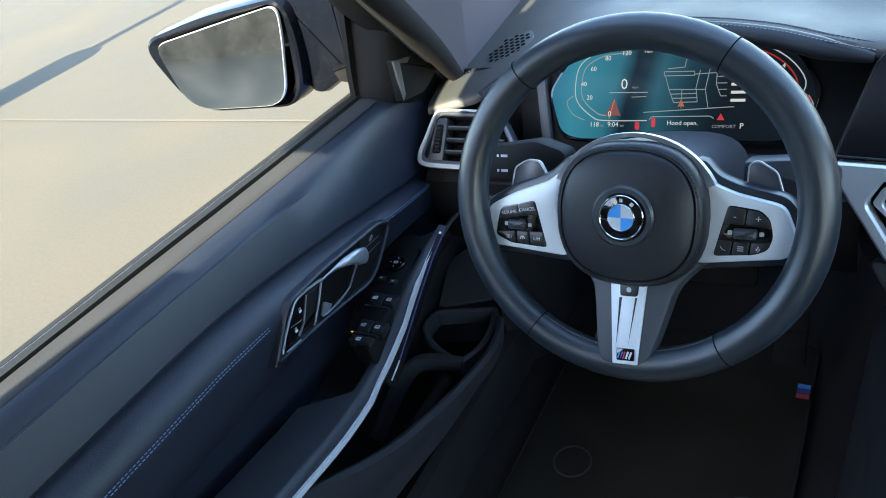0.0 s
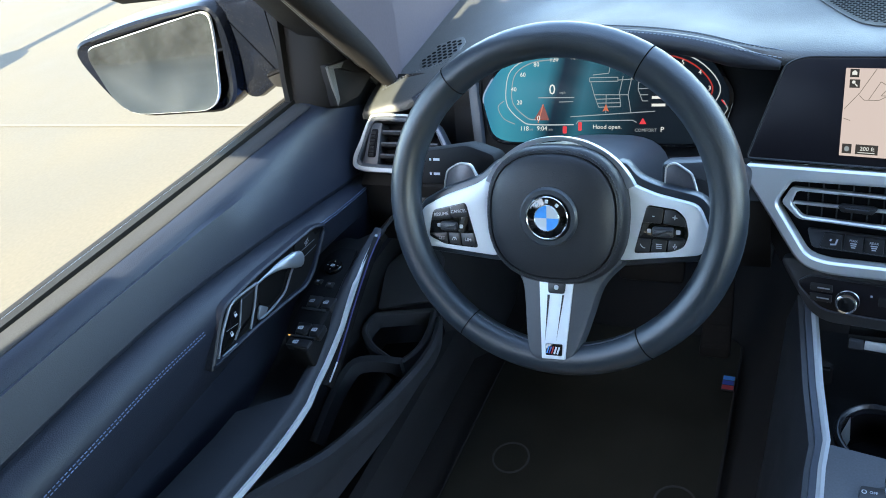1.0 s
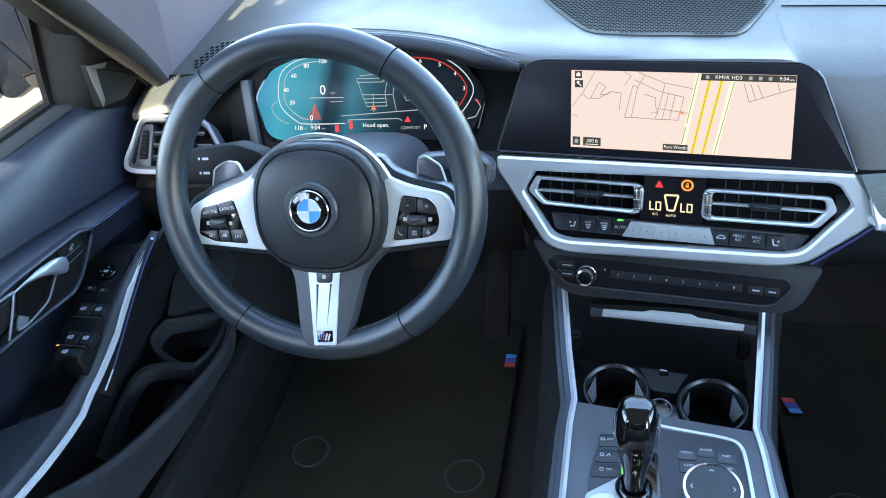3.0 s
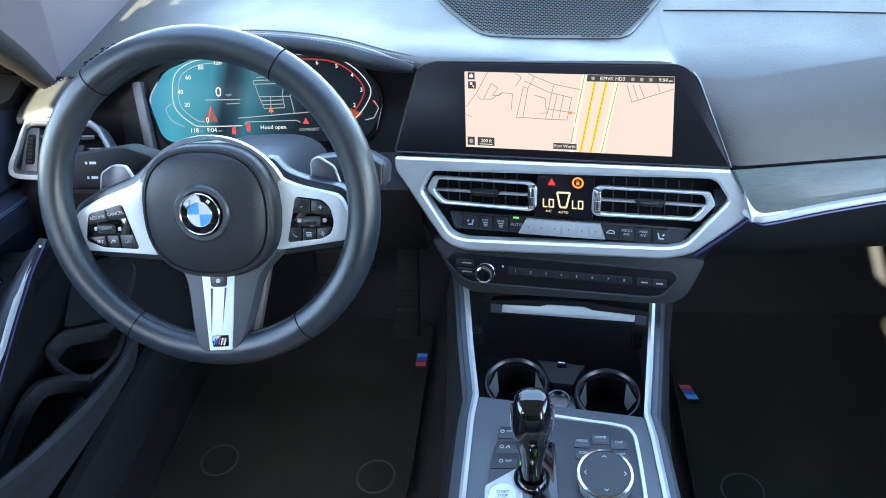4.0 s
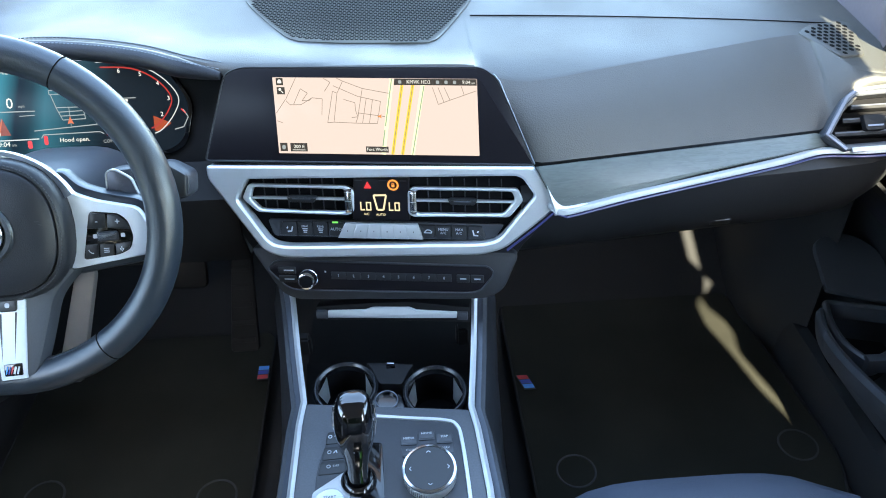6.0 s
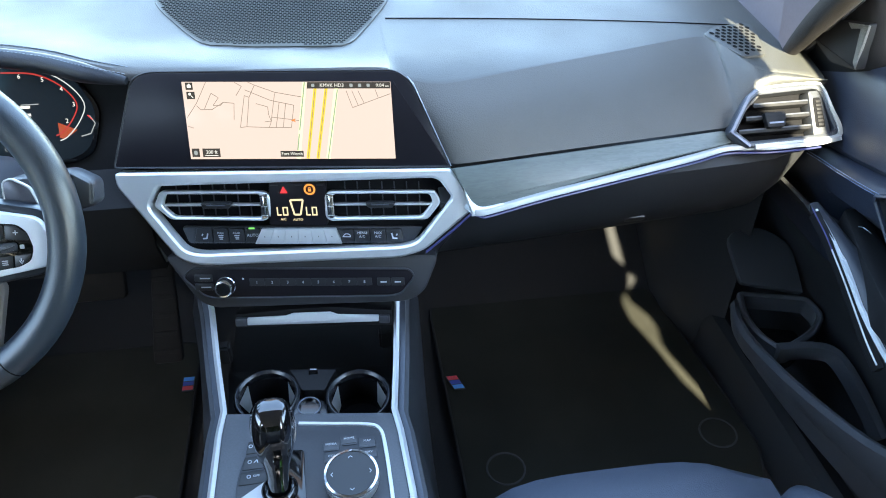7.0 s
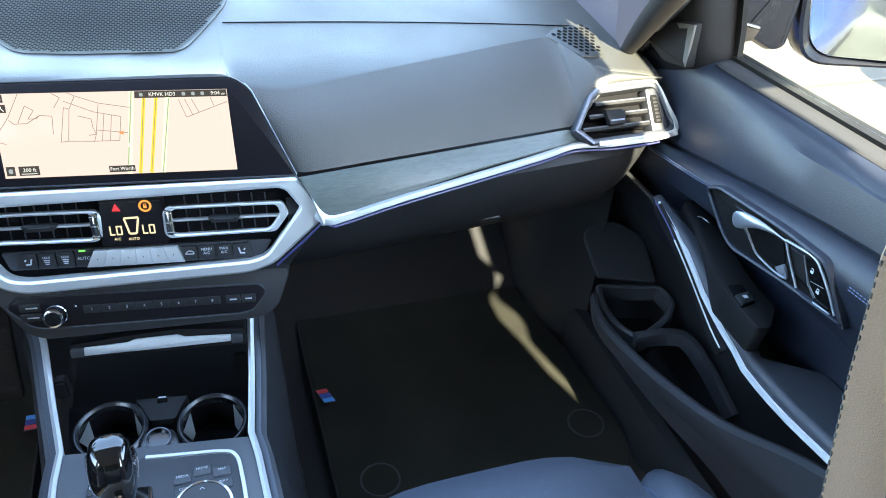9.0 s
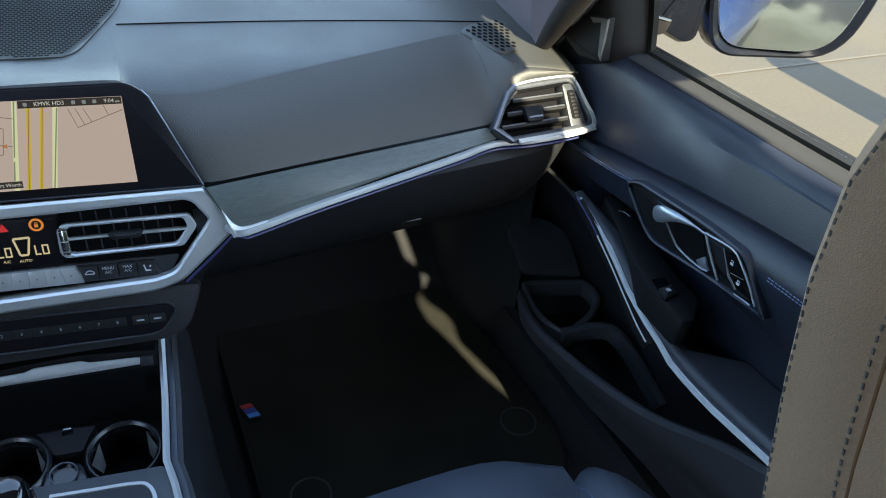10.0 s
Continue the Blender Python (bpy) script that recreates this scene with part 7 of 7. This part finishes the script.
# light switch panel under the outer vent
LSP = Surf(lambda x, z: (x, 0.192 + 0.25 * (z - 0.73), z), (0, -1, 0.25))
lsw = thing("light_switch", "black light switch panel beside the steering column", "switch panel")
part("panel", plate_bm(LSP, rounded(rect(-0.610, 0.705, -0.500, 0.748), 0.004), 0.02, 0.0, 0.002), SAIL, lsw)
for k in range(3):
    x0 = -0.602 + 0.033 * k
    kx = part("switch_key", plate_bm(LSP, rounded(rect(x0, 0.712, x0 + 0.030, 0.741), 0.003), 0.006, 0.003, 0.0015), BUTTON, lsw)
    bars(LSP, [(x0 + 0.011, 0.727, x0 + 0.019, 0.727)], 0.0020, kx, KEYMARK, "key_mark", 0.0036)

# ---- door fittings ----
def door_fittings(s, d, driver):
    D = Surf(lambda y, z: (s * (0.6612 - 0.06 * (z - 0.80)), y, z), (-s, 0, -0.06))
    flip = (lambda q: q) if s > 0 else (lambda q: q[::-1])
    bez = flip(rounded([(0.064, 0.785), (0.040, 0.7985), (-0.069, 0.8135), (-0.1275, 0.8165), (-0.1400, 0.8085), (-0.178, 0.7665), (-0.0985, 0.7575), (-0.0043, 0.739), (0.0163, 0.746), (0.045, 0.768)], [0.008, 0.008, 0.02, 0.010, 0.008, 0.003, 0.02, 0.010, 0.010, 0.010]))
    b = part("handle_bezel", ring_bm(D, bez, inset(bez, 0.0042), 0.010, 0.0042, 0.0018), LEATHER, d, "black padded surround of the door handle")
    part("bezel_floor", plate_bm(D, inset(bez, 0.0044), 0.004, -0.001, 0.0004), SAIL, b, "dark recess")
    cup = flip(rounded([(-0.026, 0.787), (-0.040, 0.7985), (-0.070, 0.8005), (-0.0835, 0.7770), (-0.0700, 0.7640), (-0.045, 0.7645), (-0.030, 0.7760)], 0.006))
    # flat near-black plate in place of a shaded hollow
    part("handle_cup", plate_bm(D, cup, 0.002, 0.0004, 0.0003), GAP_SHADE, b, "near-black sheet for the shaded hollow behind the handle")
    lever = spline([D.at(y, z, c) for y, z, c in ((-0.0780, 0.8030, 0.003), (-0.060, 0.8035, 0.006), (-0.044, 0.8025, 0.010), (-0.030, 0.7990, 0.0135), (-0.0185, 0.7935, 0.0145), (-0.0105, 0.7890, 0.0135))], 6)
    wide = lambda f: 0.0013 + 0.0082 * min(1.0, max(0.0, (f - 0.12) / 0.60)) ** 1.3 * (1.0 if f < 0.93 else 0.86 if f < 0.99 else 0.6)
    part("door_handle", tube_bm(lever, lambda f: [(math.copysign(abs(math.cos(q)) ** 0.7, math.cos(q)) * wide(f), math.copysign(abs(math.sin(q)) ** 0.8, math.sin(q)) * min(0.0045, 0.8 * wide(f))) for q in [math.pi / 7 * k for k in range(14)]], up=(-s, 0, 0.06)), SATIN_D, b, "satin silver door handle")
    loop = spline([D.at(y, z, c) for y, z, c in ((-0.0205, 0.7870, 0.010), (-0.0270, 0.7795, 0.007), (-0.0345, 0.7700, 0.0045), (-0.0440, 0.7625, 0.003), (-0.0640, 0.7605, 0.0025), (-0.0820, 0.7615, 0.0025), (-0.0930, 0.7650, 0.0025))], 4)
    part("handle_loop", tube_bm(loop, circle(0.0013, 8), up=(-s, 0, 0)), SATIN_D, b, "thin satin loop under the handle")
    foot = flip(rounded([(-0.0735, 0.7660), (-0.0830, 0.7770), (-0.0870, 0.7740), (-0.0940, 0.7650), (-0.0800, 0.7625)], 0.0015, 2))
    part("handle_foot", plate_bm(D, foot, 0.003, 0.003, 0.001), SATIN_D, b, "small satin wedge")
    for pts, w in (([(-0.0760, 0.8035), (-0.1063, 0.8095), (-0.1200, 0.8095), (-0.1300, 0.8035), (-0.1490, 0.7870), (-0.1620, 0.7720)], 0.0032), ([(-0.0760, 0.8035), (-0.0905, 0.7845), (-0.1085, 0.7645)], 0.0028), ([(-0.1330, 0.7655), (-0.1560, 0.7690)], 0.0018)):
        part("silver_line", tube_bm(spline([D.at(y, z, 0.002) for y, z in pts], 4), circle(w / 2, 8), up=(-s, 0, 0)), SATIN_D, b, "thin satin frame")
    lk = flip(rounded([(-0.1030, 0.8030), (-0.1190, 0.8055), (-0.1480, 0.7800), (-0.1530, 0.7720), (-0.1330, 0.7690), (-0.1200, 0.7770)], 0.003))
    l = part("lock_key", plate_bm(D, lk, 0.004, 0.0010, 0.0008), GLOSS, b, "black lock and unlock keys")
    part("key_edge", tube_bm([D.at(y, z, 0.0012) for y, z in ((-0.1030, 0.8030), (-0.1195, 0.7775), (-0.1320, 0.7695))], circle(0.0006, 6), up=(-s, 0, 0)), SATIN_D, l)
    bars(D, [(-0.1205, 0.7835, -0.1385, 0.7880)], 0.0006, l, KEYMARK, "key_line", 0.0014)
    for y, z, gap in ((-0.1190, 0.7945, 1), (-0.1335, 0.7795, 0)):
        poly(D, flip(rounded(rect(y - 0.0022, z - 0.0022, y + 0.0022, z + 0.0010), 0.001)), l, WHITE, "lock_symbol", 0.0016)
        bars(D, [(y - 0.0014, z + 0.0010, y - 0.0014, z + 0.0032), (y - 0.0014, z + 0.0032, y + 0.0014, z + 0.0032), (y + 0.0014, z + 0.0032, y + 0.0014, z + (0.0020 if gap else 0.0010))], 0.0008, l, WHITE, "lock_bow", 0.0016)
    if driver:
        mem = flip(rounded([(0.038, 0.793), (0.0, 0.799), (-0.008, 0.785), (-0.004, 0.765), (0.025, 0.762), (0.042, 0.775)], 0.004))
        m = part("memory_keys", plate_bm(D, mem, 0.004, 0.0015, 0.001), SAIL, b, "black seat memory keys")
        text("SET", 0.0062, D, 0.020, 0.7885, m, WHITE, 0.0021, da=(-s * 1.0 if s > 0 else 1, 0.2))
        bars(D, [(0.034, 0.782, 0.0, 0.786), (0.034, 0.774, 0.0, 0.776)], 0.0007, m, SATIN_D, "key_line", 0.0021)
    # switch console behind the pull
    W = Surf((lambda x, y: (s * x, y, 0.6945 + 0.085 * y)) if driver else (lambda x, y: (s * x, y, 0.690 + 0.16 * max(0.0, y - 0.02))), (0, -0.085 if driver else -0.12, 1))
    q = [(0.644, -0.064), (0.682, -0.056), (0.692, -0.036), (0.698, 0.003), (0.708, 0.047), (0.712, 0.10), (0.70, 0.118), (0.672, 0.118), (0.660, 0.057), (0.648, -0.01)]
    q = [(0.656, -0.088), (0.672, -0.090), (0.702, -0.060), (0.704, -0.020), (0.722, 0.113), (0.720, 0.142), (0.700, 0.142), (0.678, 0.06), (0.659, -0.02)] if s > 0 else q[::-1]
    sw = part("switch_panel", plate_bm(W, rounded(q, 0.006), 0.04, 0.0, 0.002), SAIL, d, "black switch console")
    if driver:
        rev = lambda z: z if s > 0 else z[::-1]
        for x, y, wd in ((0.678, 0.014, 0.021), (0.657, 0.014, 0.019), (0.668, -0.031, 0.020), (0.6475, -0.031, 0.019), (0.662, -0.053, 0.030)):
            w = part("window_switch", plate_bm(W, rev(rounded([(x - 0.5 * wd + 0.002, y - 0.0095), (x + 0.5 * wd - 0.002, y - 0.0095), (x + 0.5 * wd + 0.003, y + 0.0095), (x - 0.5 * wd + 0.003, y + 0.0095)] if wd < 0.03 else rect(0.646, y - 0.006, 0.678, y + 0.006), 0.002)), 0.008, 0.0030, 0.0012), BUTTON, sw, "black window switch")
            sx = x + 0.004
            bars(W, [(sx - 0.0030, y - 0.0020, sx + 0.0030, y - 0.0020), (sx + 0.0030, y - 0.0020, sx + 0.0028, y + 0.0012), (sx - 0.0030, y - 0.0020, sx - 0.0028, y + 0.0024), (sx - 0.0028, y + 0.0024, sx + 0.0028, y + 0.0012), (sx - 0.0018, y - 0.0006, sx + 0.0018, y - 0.0006)], 0.0016, w, WHITE, "switch_symbol", 0.0036)
        for y, x0, x1 in ((0.002, 0.655, 0.692), (-0.0425, 0.645, 0.682)):
            part("divider", plate_bm(W, rev(rect(x0, y - 0.0008, x1, y + 0.0008)), 0.004, 0.0024, 0.0003), SOFT, sw, "thin ridge between switches")
        for x, y in ((0.694, 0.049), (0.674, 0.046)):
            k = part("mirror_key", plate_bm(W, rev(rounded(rect(x - 0.0055, y - 0.004, x + 0.0055, y + 0.004), 0.0015)), 0.005, 0.0026, 0.001), BUTTON, sw, "small black mirror key")
            poly(W, rev(rounded(rect(x - 0.002, y - 0.0013, x + 0.002, y + 0.0013), 0.0008)), k, WHITE if x > 0.68 else KEYMARK, "key_symbol", 0.0031)
        part("mirror_dial", lathe_bm([(0.0125, 0), (0.0125, 0.004), (0.0115, 0.0052), (0.004, 0.0048)], 24, basis(W, 0.686, 0.077, 0.0)), GLOSS, sw, "round mirror adjuster")
        bars(W, [(0.6835, 0.0755, 0.6885, 0.0755), (0.6885, 0.0755, 0.6885, 0.0785), (0.6885, 0.0785, 0.6835, 0.0785), (0.6835, 0.0785, 0.6835, 0.0755), (0.677, 0.077, 0.679, 0.077), (0.693, 0.077, 0.695, 0.077), (0.686, 0.0685, 0.686, 0.0705), (0.686, 0.0835, 0.686, 0.0855)], 0.0010, sw, WHITE, "dial_symbol", 0.0058)
        poly(W, rev(rect(0.6785, -0.0460, 0.6820, -0.0440)), sw, G_AMBER, "indicator", 0.0040)
    else:
        rec = part("switch_recess", plate_bm(W, rounded([(0.659, -0.053), (0.681, -0.049), (0.6865, -0.015), (0.668, -0.013)], 0.002), 0.008, 0.0008, 0.0006), GLOSS, sw, "black window switch recess")
        w = part("window_switch", plate_bm(W, rounded([(0.6605, -0.051), (0.680, -0.047), (0.6825, -0.031), (0.6635, -0.033)], 0.002), 0.008, 0.0050, 0.002), BUTTON, rec, "black window switch")
        poly(W, rounded(rect(0.6685, -0.0430, 0.6745, -0.0375), 0.001), w, WHITE, "switch_symbol", 0.0056)
        part("panel_line", tube_bm(spline([W.at(0.700, 0.108, 0.001), W.at(0.7065, 0.104, 0.001), W.at(0.7095, 0.088, 0.001), W.at(0.7055, 0.050, 0.001), W.at(0.700, 0.010, 0.001)], 4), circle(0.0009, 6)), SATIN_D, sw, "fine bright edge line")
    # bottle holder at the front of the pocket
    def low(x, y, z):
        p = spread(x, y, z, 1.11)
        return s * p[0], p[1], p[2]

    H = Surf(lambda x, y: low(x, y, 0.520), (0, 0, 1))
    turn = (lambda q: q) if s > 0 else (lambda q: q[::-1])
    i_ = turn(rounded([(0.647, 0.204), (0.732, 0.180), (0.736, 0.150), (0.706, 0.120), (0.650, 0.094), (0.634, 0.125), (0.635, 0.165)], [0.004, 0.004, 0.02, 0.022, 0.006, 0.02, 0.02]))
    o = inset(i_, -0.010)
    hb = part("bottle_holder", ring_bm(H, o, i_, 0.03, 0.0, 0.003), POCKET, d, "black bottle holder")
    # holder depth shown by a near-black sheet, shade by colour
    part("holder_well", plate_bm(H, i_, 0.002, -0.07, 0.0004), GAP_SHADE, hb, "dark hollow")
    part("holder_panel", plate_bm(Surf(lambda x, y: low(x, y, 0.522 + 0.6 * (y - 0.20)), (0, -0.6, 1)), turn(rounded([(0.642, 0.285), (0.700, 0.292), (0.742, 0.262), (0.736, 0.194), (0.644, 0.216)], [0.02, 0.02, 0.02, 0.004, 0.004])), 0.01, 0.004, 0.002), POCKET, hb, "black panel ahead of the holder")
    part("holder_bar", tube_bm(spline([H.at(0.640, 0.090, 0.0), H.at(0.69, 0.086, 0.0), H.at(0.720, 0.072, -0.006), H.at(0.737, 0.03, -0.035), H.at(0.744, -0.03, -0.07)], 4), [(-0.008, -0.02), (0.008, -0.02), (0.007, 0.004), (0.0, 0.006), (-0.007, 0.004)]), POCKET, hb, "black cross bar")
    # perforated loudspeaker strip under the front of the armrest
    bm = bmesh.new()
    for i in range(22):
        for j in range(11):
            y = 0.135 - 0.0075 * i + 0.0037 * (j % 2)
            z = lerp_table(SIL, y) - 0.022 - 0.0052 * j
            x = 0.664 + (lerp_table(SIL, y) - z - 0.02) * 0.80
            bm.faces.new([bm.verts.new((s * (x - 0.0032), y + 0.0017 * math.cos(a), z + 0.0015 * math.sin(a))) for a in [math.pi / 3 * k for k in range(6)]])
    part("speaker_perforation", bm, GAP_SHADE, d, "perforated loudspeaker cover")


door_fittings(-1, door_l, True)
door_fittings(1, door_r, False)

# ---- floor mats ----
def mat(s, name, label, outline, badge, rings):
    m = thing(name, label, "floor mat", "floor mats")
    F = Surf(lambda x, y: (x, y, 0.236), (0, 0, 1))
    part("carpet_top", plate_bm(F, rounded(outline, 0.03), 0.006, 0.004, 0.003), MAT, m, "black carpet pile")
    o = rounded(outline, 0.03)
    part("binding", tube_bm([F.at(*p, 0.003) for p in o], circle(0.0025, 6), closed=True), CARPET, m, "dark bound edge")
    bx, by, dx = badge
    sk = lambda pts: [(x - 0.32 * (y - by), y) for x, y in pts] if s > 0 else pts
    bdg = part("badge_tab", plate_bm(F, sk(rect(bx - 0.010, by - 0.017, bx + 0.010, by + 0.017)), 0.002, 0.012, 0.0005), PLASTIC, m, "small tab with three coloured stripes")
    for k, c in enumerate((LBLUE, DBLUE, RED) if s > 0 else (RED, DBLUE, LBLUE)):
        poly(F, sk(rect(bx - 0.0092, by - 0.0155 + 0.0108 * k, bx + 0.0092, by - 0.0061 + 0.0108 * k)), bdg, c, "stripe", 0.0128)
    for rx, ry in rings:
        part("fastener_ring", ring_bm(F, [(rx + 0.032 * math.cos(2 * math.pi * k / 28), ry + 0.032 * math.sin(2 * math.pi * k / 28)) for k in range(28)], [(rx + 0.029 * math.cos(2 * math.pi * k / 28), ry + 0.029 * math.sin(2 * math.pi * k / 28)) for k in range(28)], 0.003, 0.0055, 0.0006), PLASTIC, m, "round fastener")


mat(1, "floor_mat", "black carpet mat in the passenger footwell", [(0.215, 0.56), (0.215, 0.0), (0.64, 0.0), (0.690, 0.07), (0.712, 0.14), (0.700, 0.30), (0.675, 0.56)], (0.2335, 0.338, 0), ((0.285, 0.150), (0.655, 0.170)))
mat(-1, "floor_mat", "black carpet mat in the driver's footwell", [(-0.225, 0.52), (-0.64, 0.52), (-0.64, 0.0), (-0.25, 0.0), (-0.225, 0.12)], (-0.2365, 0.402, 0), ((-0.28, 0.15), (-0.55, 0.17)))

# ---- pedals ----
ped = thing("pedals", "metal faced brake and accelerator pedals with a foot rest", "pedals")
PF = Surf(lambda x, z: (x, 0.46 + 0.55 * (z - 0.40), z), (0, -1, 0.55))
part("brake_pedal", plate_bm(PF, rounded(rect(-0.425, 0.405, -0.315, 0.46), 0.01), 0.012, 0.0, 0.003), SAIL, ped, "black brake pedal")
part("pedal_face", plate_bm(PF, rounded(rect(-0.418, 0.452, -0.400, 0.468), 0.003), 0.004, 0.003, 0.001), SATIN, ped, "metal pedal insert")
part("accelerator", plate_bm(PF, rounded([(-0.285, 0.30), (-0.235, 0.30), (-0.235, 0.46), (-0.27, 0.46)], 0.008), 0.012, 0.0, 0.003), SAIL, ped, "black accelerator pedal")
part("foot_rest", plate_bm(PF, rounded([(-0.59, 0.27), (-0.545, 0.27), (-0.500, 0.44), (-0.515, 0.46), (-0.535, 0.44)], 0.008), 0.015, 0.01, 0.004), LINER, ped, "pale foot rest edge")
for k in range(5):
    part("rib", plate_bm(PF, rect(-0.28 + 0.002 * k, 0.315 + 0.028 * k, -0.24, 0.322 + 0.028 * k), 0.004, 0.002, 0.0006), SAIL, ped)

# ---- seat parts ----
def bolster(x0, x1, name, label):
    rows = []
    for f in np.linspace(0, 1, 9):
        x = x0 + (x1 - x0) * f
        h = 0.018 * math.sin(math.pi * f)
        e = 0.03 * abs(2 * f - 1) ** 2
        rows.append([(x, -0.115 - e, 0.38), (x, -0.105 - e, 0.45 + h), (x, -0.112 - e, 0.488 + h), (x, -0.135 - e, 0.508 + h), (x, -0.20, 0.525 + h), (x, -0.30, 0.535 + h), (x, -0.5, 0.545 + h)])
    return part(name, grid_bm(rows, 0.006), SEAT, seat, label)


bolster(0.514, 0.600, "side_bolster", "stitched leather side bolster")
bolster(0.115, 0.165, "side_bolster", "stitched leather side bolster")
for off in (0.0, 0.006):
    stitches([(0.530 + off, y, z) for y, z in ((-0.118, 0.496), (-0.145, 0.518), (-0.20, 0.5345), (-0.30, 0.545), (-0.5, 0.555))], STITCH, seat)

# backrest: shell, side panel and piping seen from behind
BR = [(0.62, -0.52), (0.80, -0.487), (0.95, -0.462), (1.02, -0.445), (1.06, -0.435), (1.10, -0.427), (1.135, -0.425), (1.16, -0.430), (1.185, -0.445), (1.20, -0.465)]
rows, seam_l, seam_r = [], [], []
for z, y in BR:
    k = 1.0 - max(0.0, z - 1.14) * 2.2
    rows.append([(0.42, y + 0.012, z), (0.36, y + 0.02, z), (0.320, y + 0.012, z), (0.306, y + 0.004, z), (0.300, y - 0.001, z), (0.299, y - 0.010, z), (0.3005, y - 0.022, z), (0.3025, y - 0.029, z)])
    seam_l.append((0.2985, y - 0.0025, z))
    seam_r.append((0.302, y - 0.030, z))
# side and rear take the sunlit leather colour
part("backrest_side", grid_bm(rows, 0.004), SUN_TAUPE, seat, "dark leather side panel with sunlight put into its taupe colour")
rows = [[(0.3025, y - 0.0315, z), (0.304, y - 0.045, z), (0.310, y - 0.07, z), (0.335, y - 0.10, z), (0.45, y - 0.115, z)] for z, y in BR]
part("backrest_rear", grid_bm(rows, 0.004), SUN_TAUPE, seat, "leather backrest shell in the same sunlit taupe colour")
part("piping", tube_bm(seam_r, circle(0.0012, 8), up=(1, 0, 0)), material("brown_piping", (0.09, 0.045, 0.022), 0.6), seat, "brown seam piping")
for off in (0.0045, -0.0055):
    stitches([(x - 0.001, y + off, z) for x, y, z in seam_r], STITCH_D, seat, "seam_stitching", 0.0040, 0.0020, 0.00026, up=(1, 0, 0))
stitches(seam_l, STITCH_D, seat, "edge_stitching", 0.0040, 0.0020, 0.00026, up=(1, 0, 0))

# ---- lamp post beside the car: only its shadow falls into view ----
post = thing("lamp_post", "grey lamp post on a round concrete base", "lamp post")
LP = Matrix.Translation((-5.42, 1.70, 0.0))
part("base", lathe_bm([(0.20, 0.0), (0.20, 0.72), (0.18, 0.76), (0.05, 0.76)], 24, LP), CONCRETE, post, "round concrete base")
part("pole", lathe_bm([(0.055, 0.74), (0.04, 7.5), (0.02, 7.52)], 16, LP), SATIN, post, "grey steel pole")

# stand-in out of view, added only for the shadow band right of the car
bollard = thing("bollard", "unseen round bollard added to cast a shadow on the ground", "bollard")
part("shaft", lathe_bm([(0.13, 0.0), (0.13, 1.02), (0.11, 1.07), (0.04, 1.10)], 24, Matrix.Translation((2.98, 0.34, 0.0))), CONCRETE, bollard)


# ---- hedge behind the car, seen in the driver's mirror ----
random.seed(5)
bm = bmesh.new()
for k in range(26000):
    x, y = random.uniform(-30, 8), -16 + random.gauss(0, 0.5)
    top = 7.5 + 1.2 * math.sin(x * 0.9) * math.sin(x * 0.37 + 1)
    p, r = Vector((x, y, top * random.random() ** 0.7)), random.uniform(0.20, 0.48)
    u = Vector((random.gauss(0, 1), random.gauss(0, 1), random.gauss(0, 1))).normalized()
    v = u.orthogonal().normalized()
    bm.faces.new([bm.verts.new(p + q) for q in (u * r, v * r * 0.6, -u * r, -v * r * 0.6)])
for k in range(76):
    xs = (-30 + 0.5 * k, -29.5 + 0.5 * k)
    hs = [6.4 + 1.2 * math.sin(x * 0.9) * math.sin(x * 0.37 + 1) for x in xs]
    bm.faces.new([bm.verts.new(p) for p in ((xs[0], -16.2, 0), (xs[1], -16.2, 0), (xs[1], -16.4, hs[1]), (xs[0], -16.4, hs[0]))])
tagged(link_mesh("hedge", bm, LEAF), "dark green leafy hedge behind the parking ground", "hedge", kind="stuff")
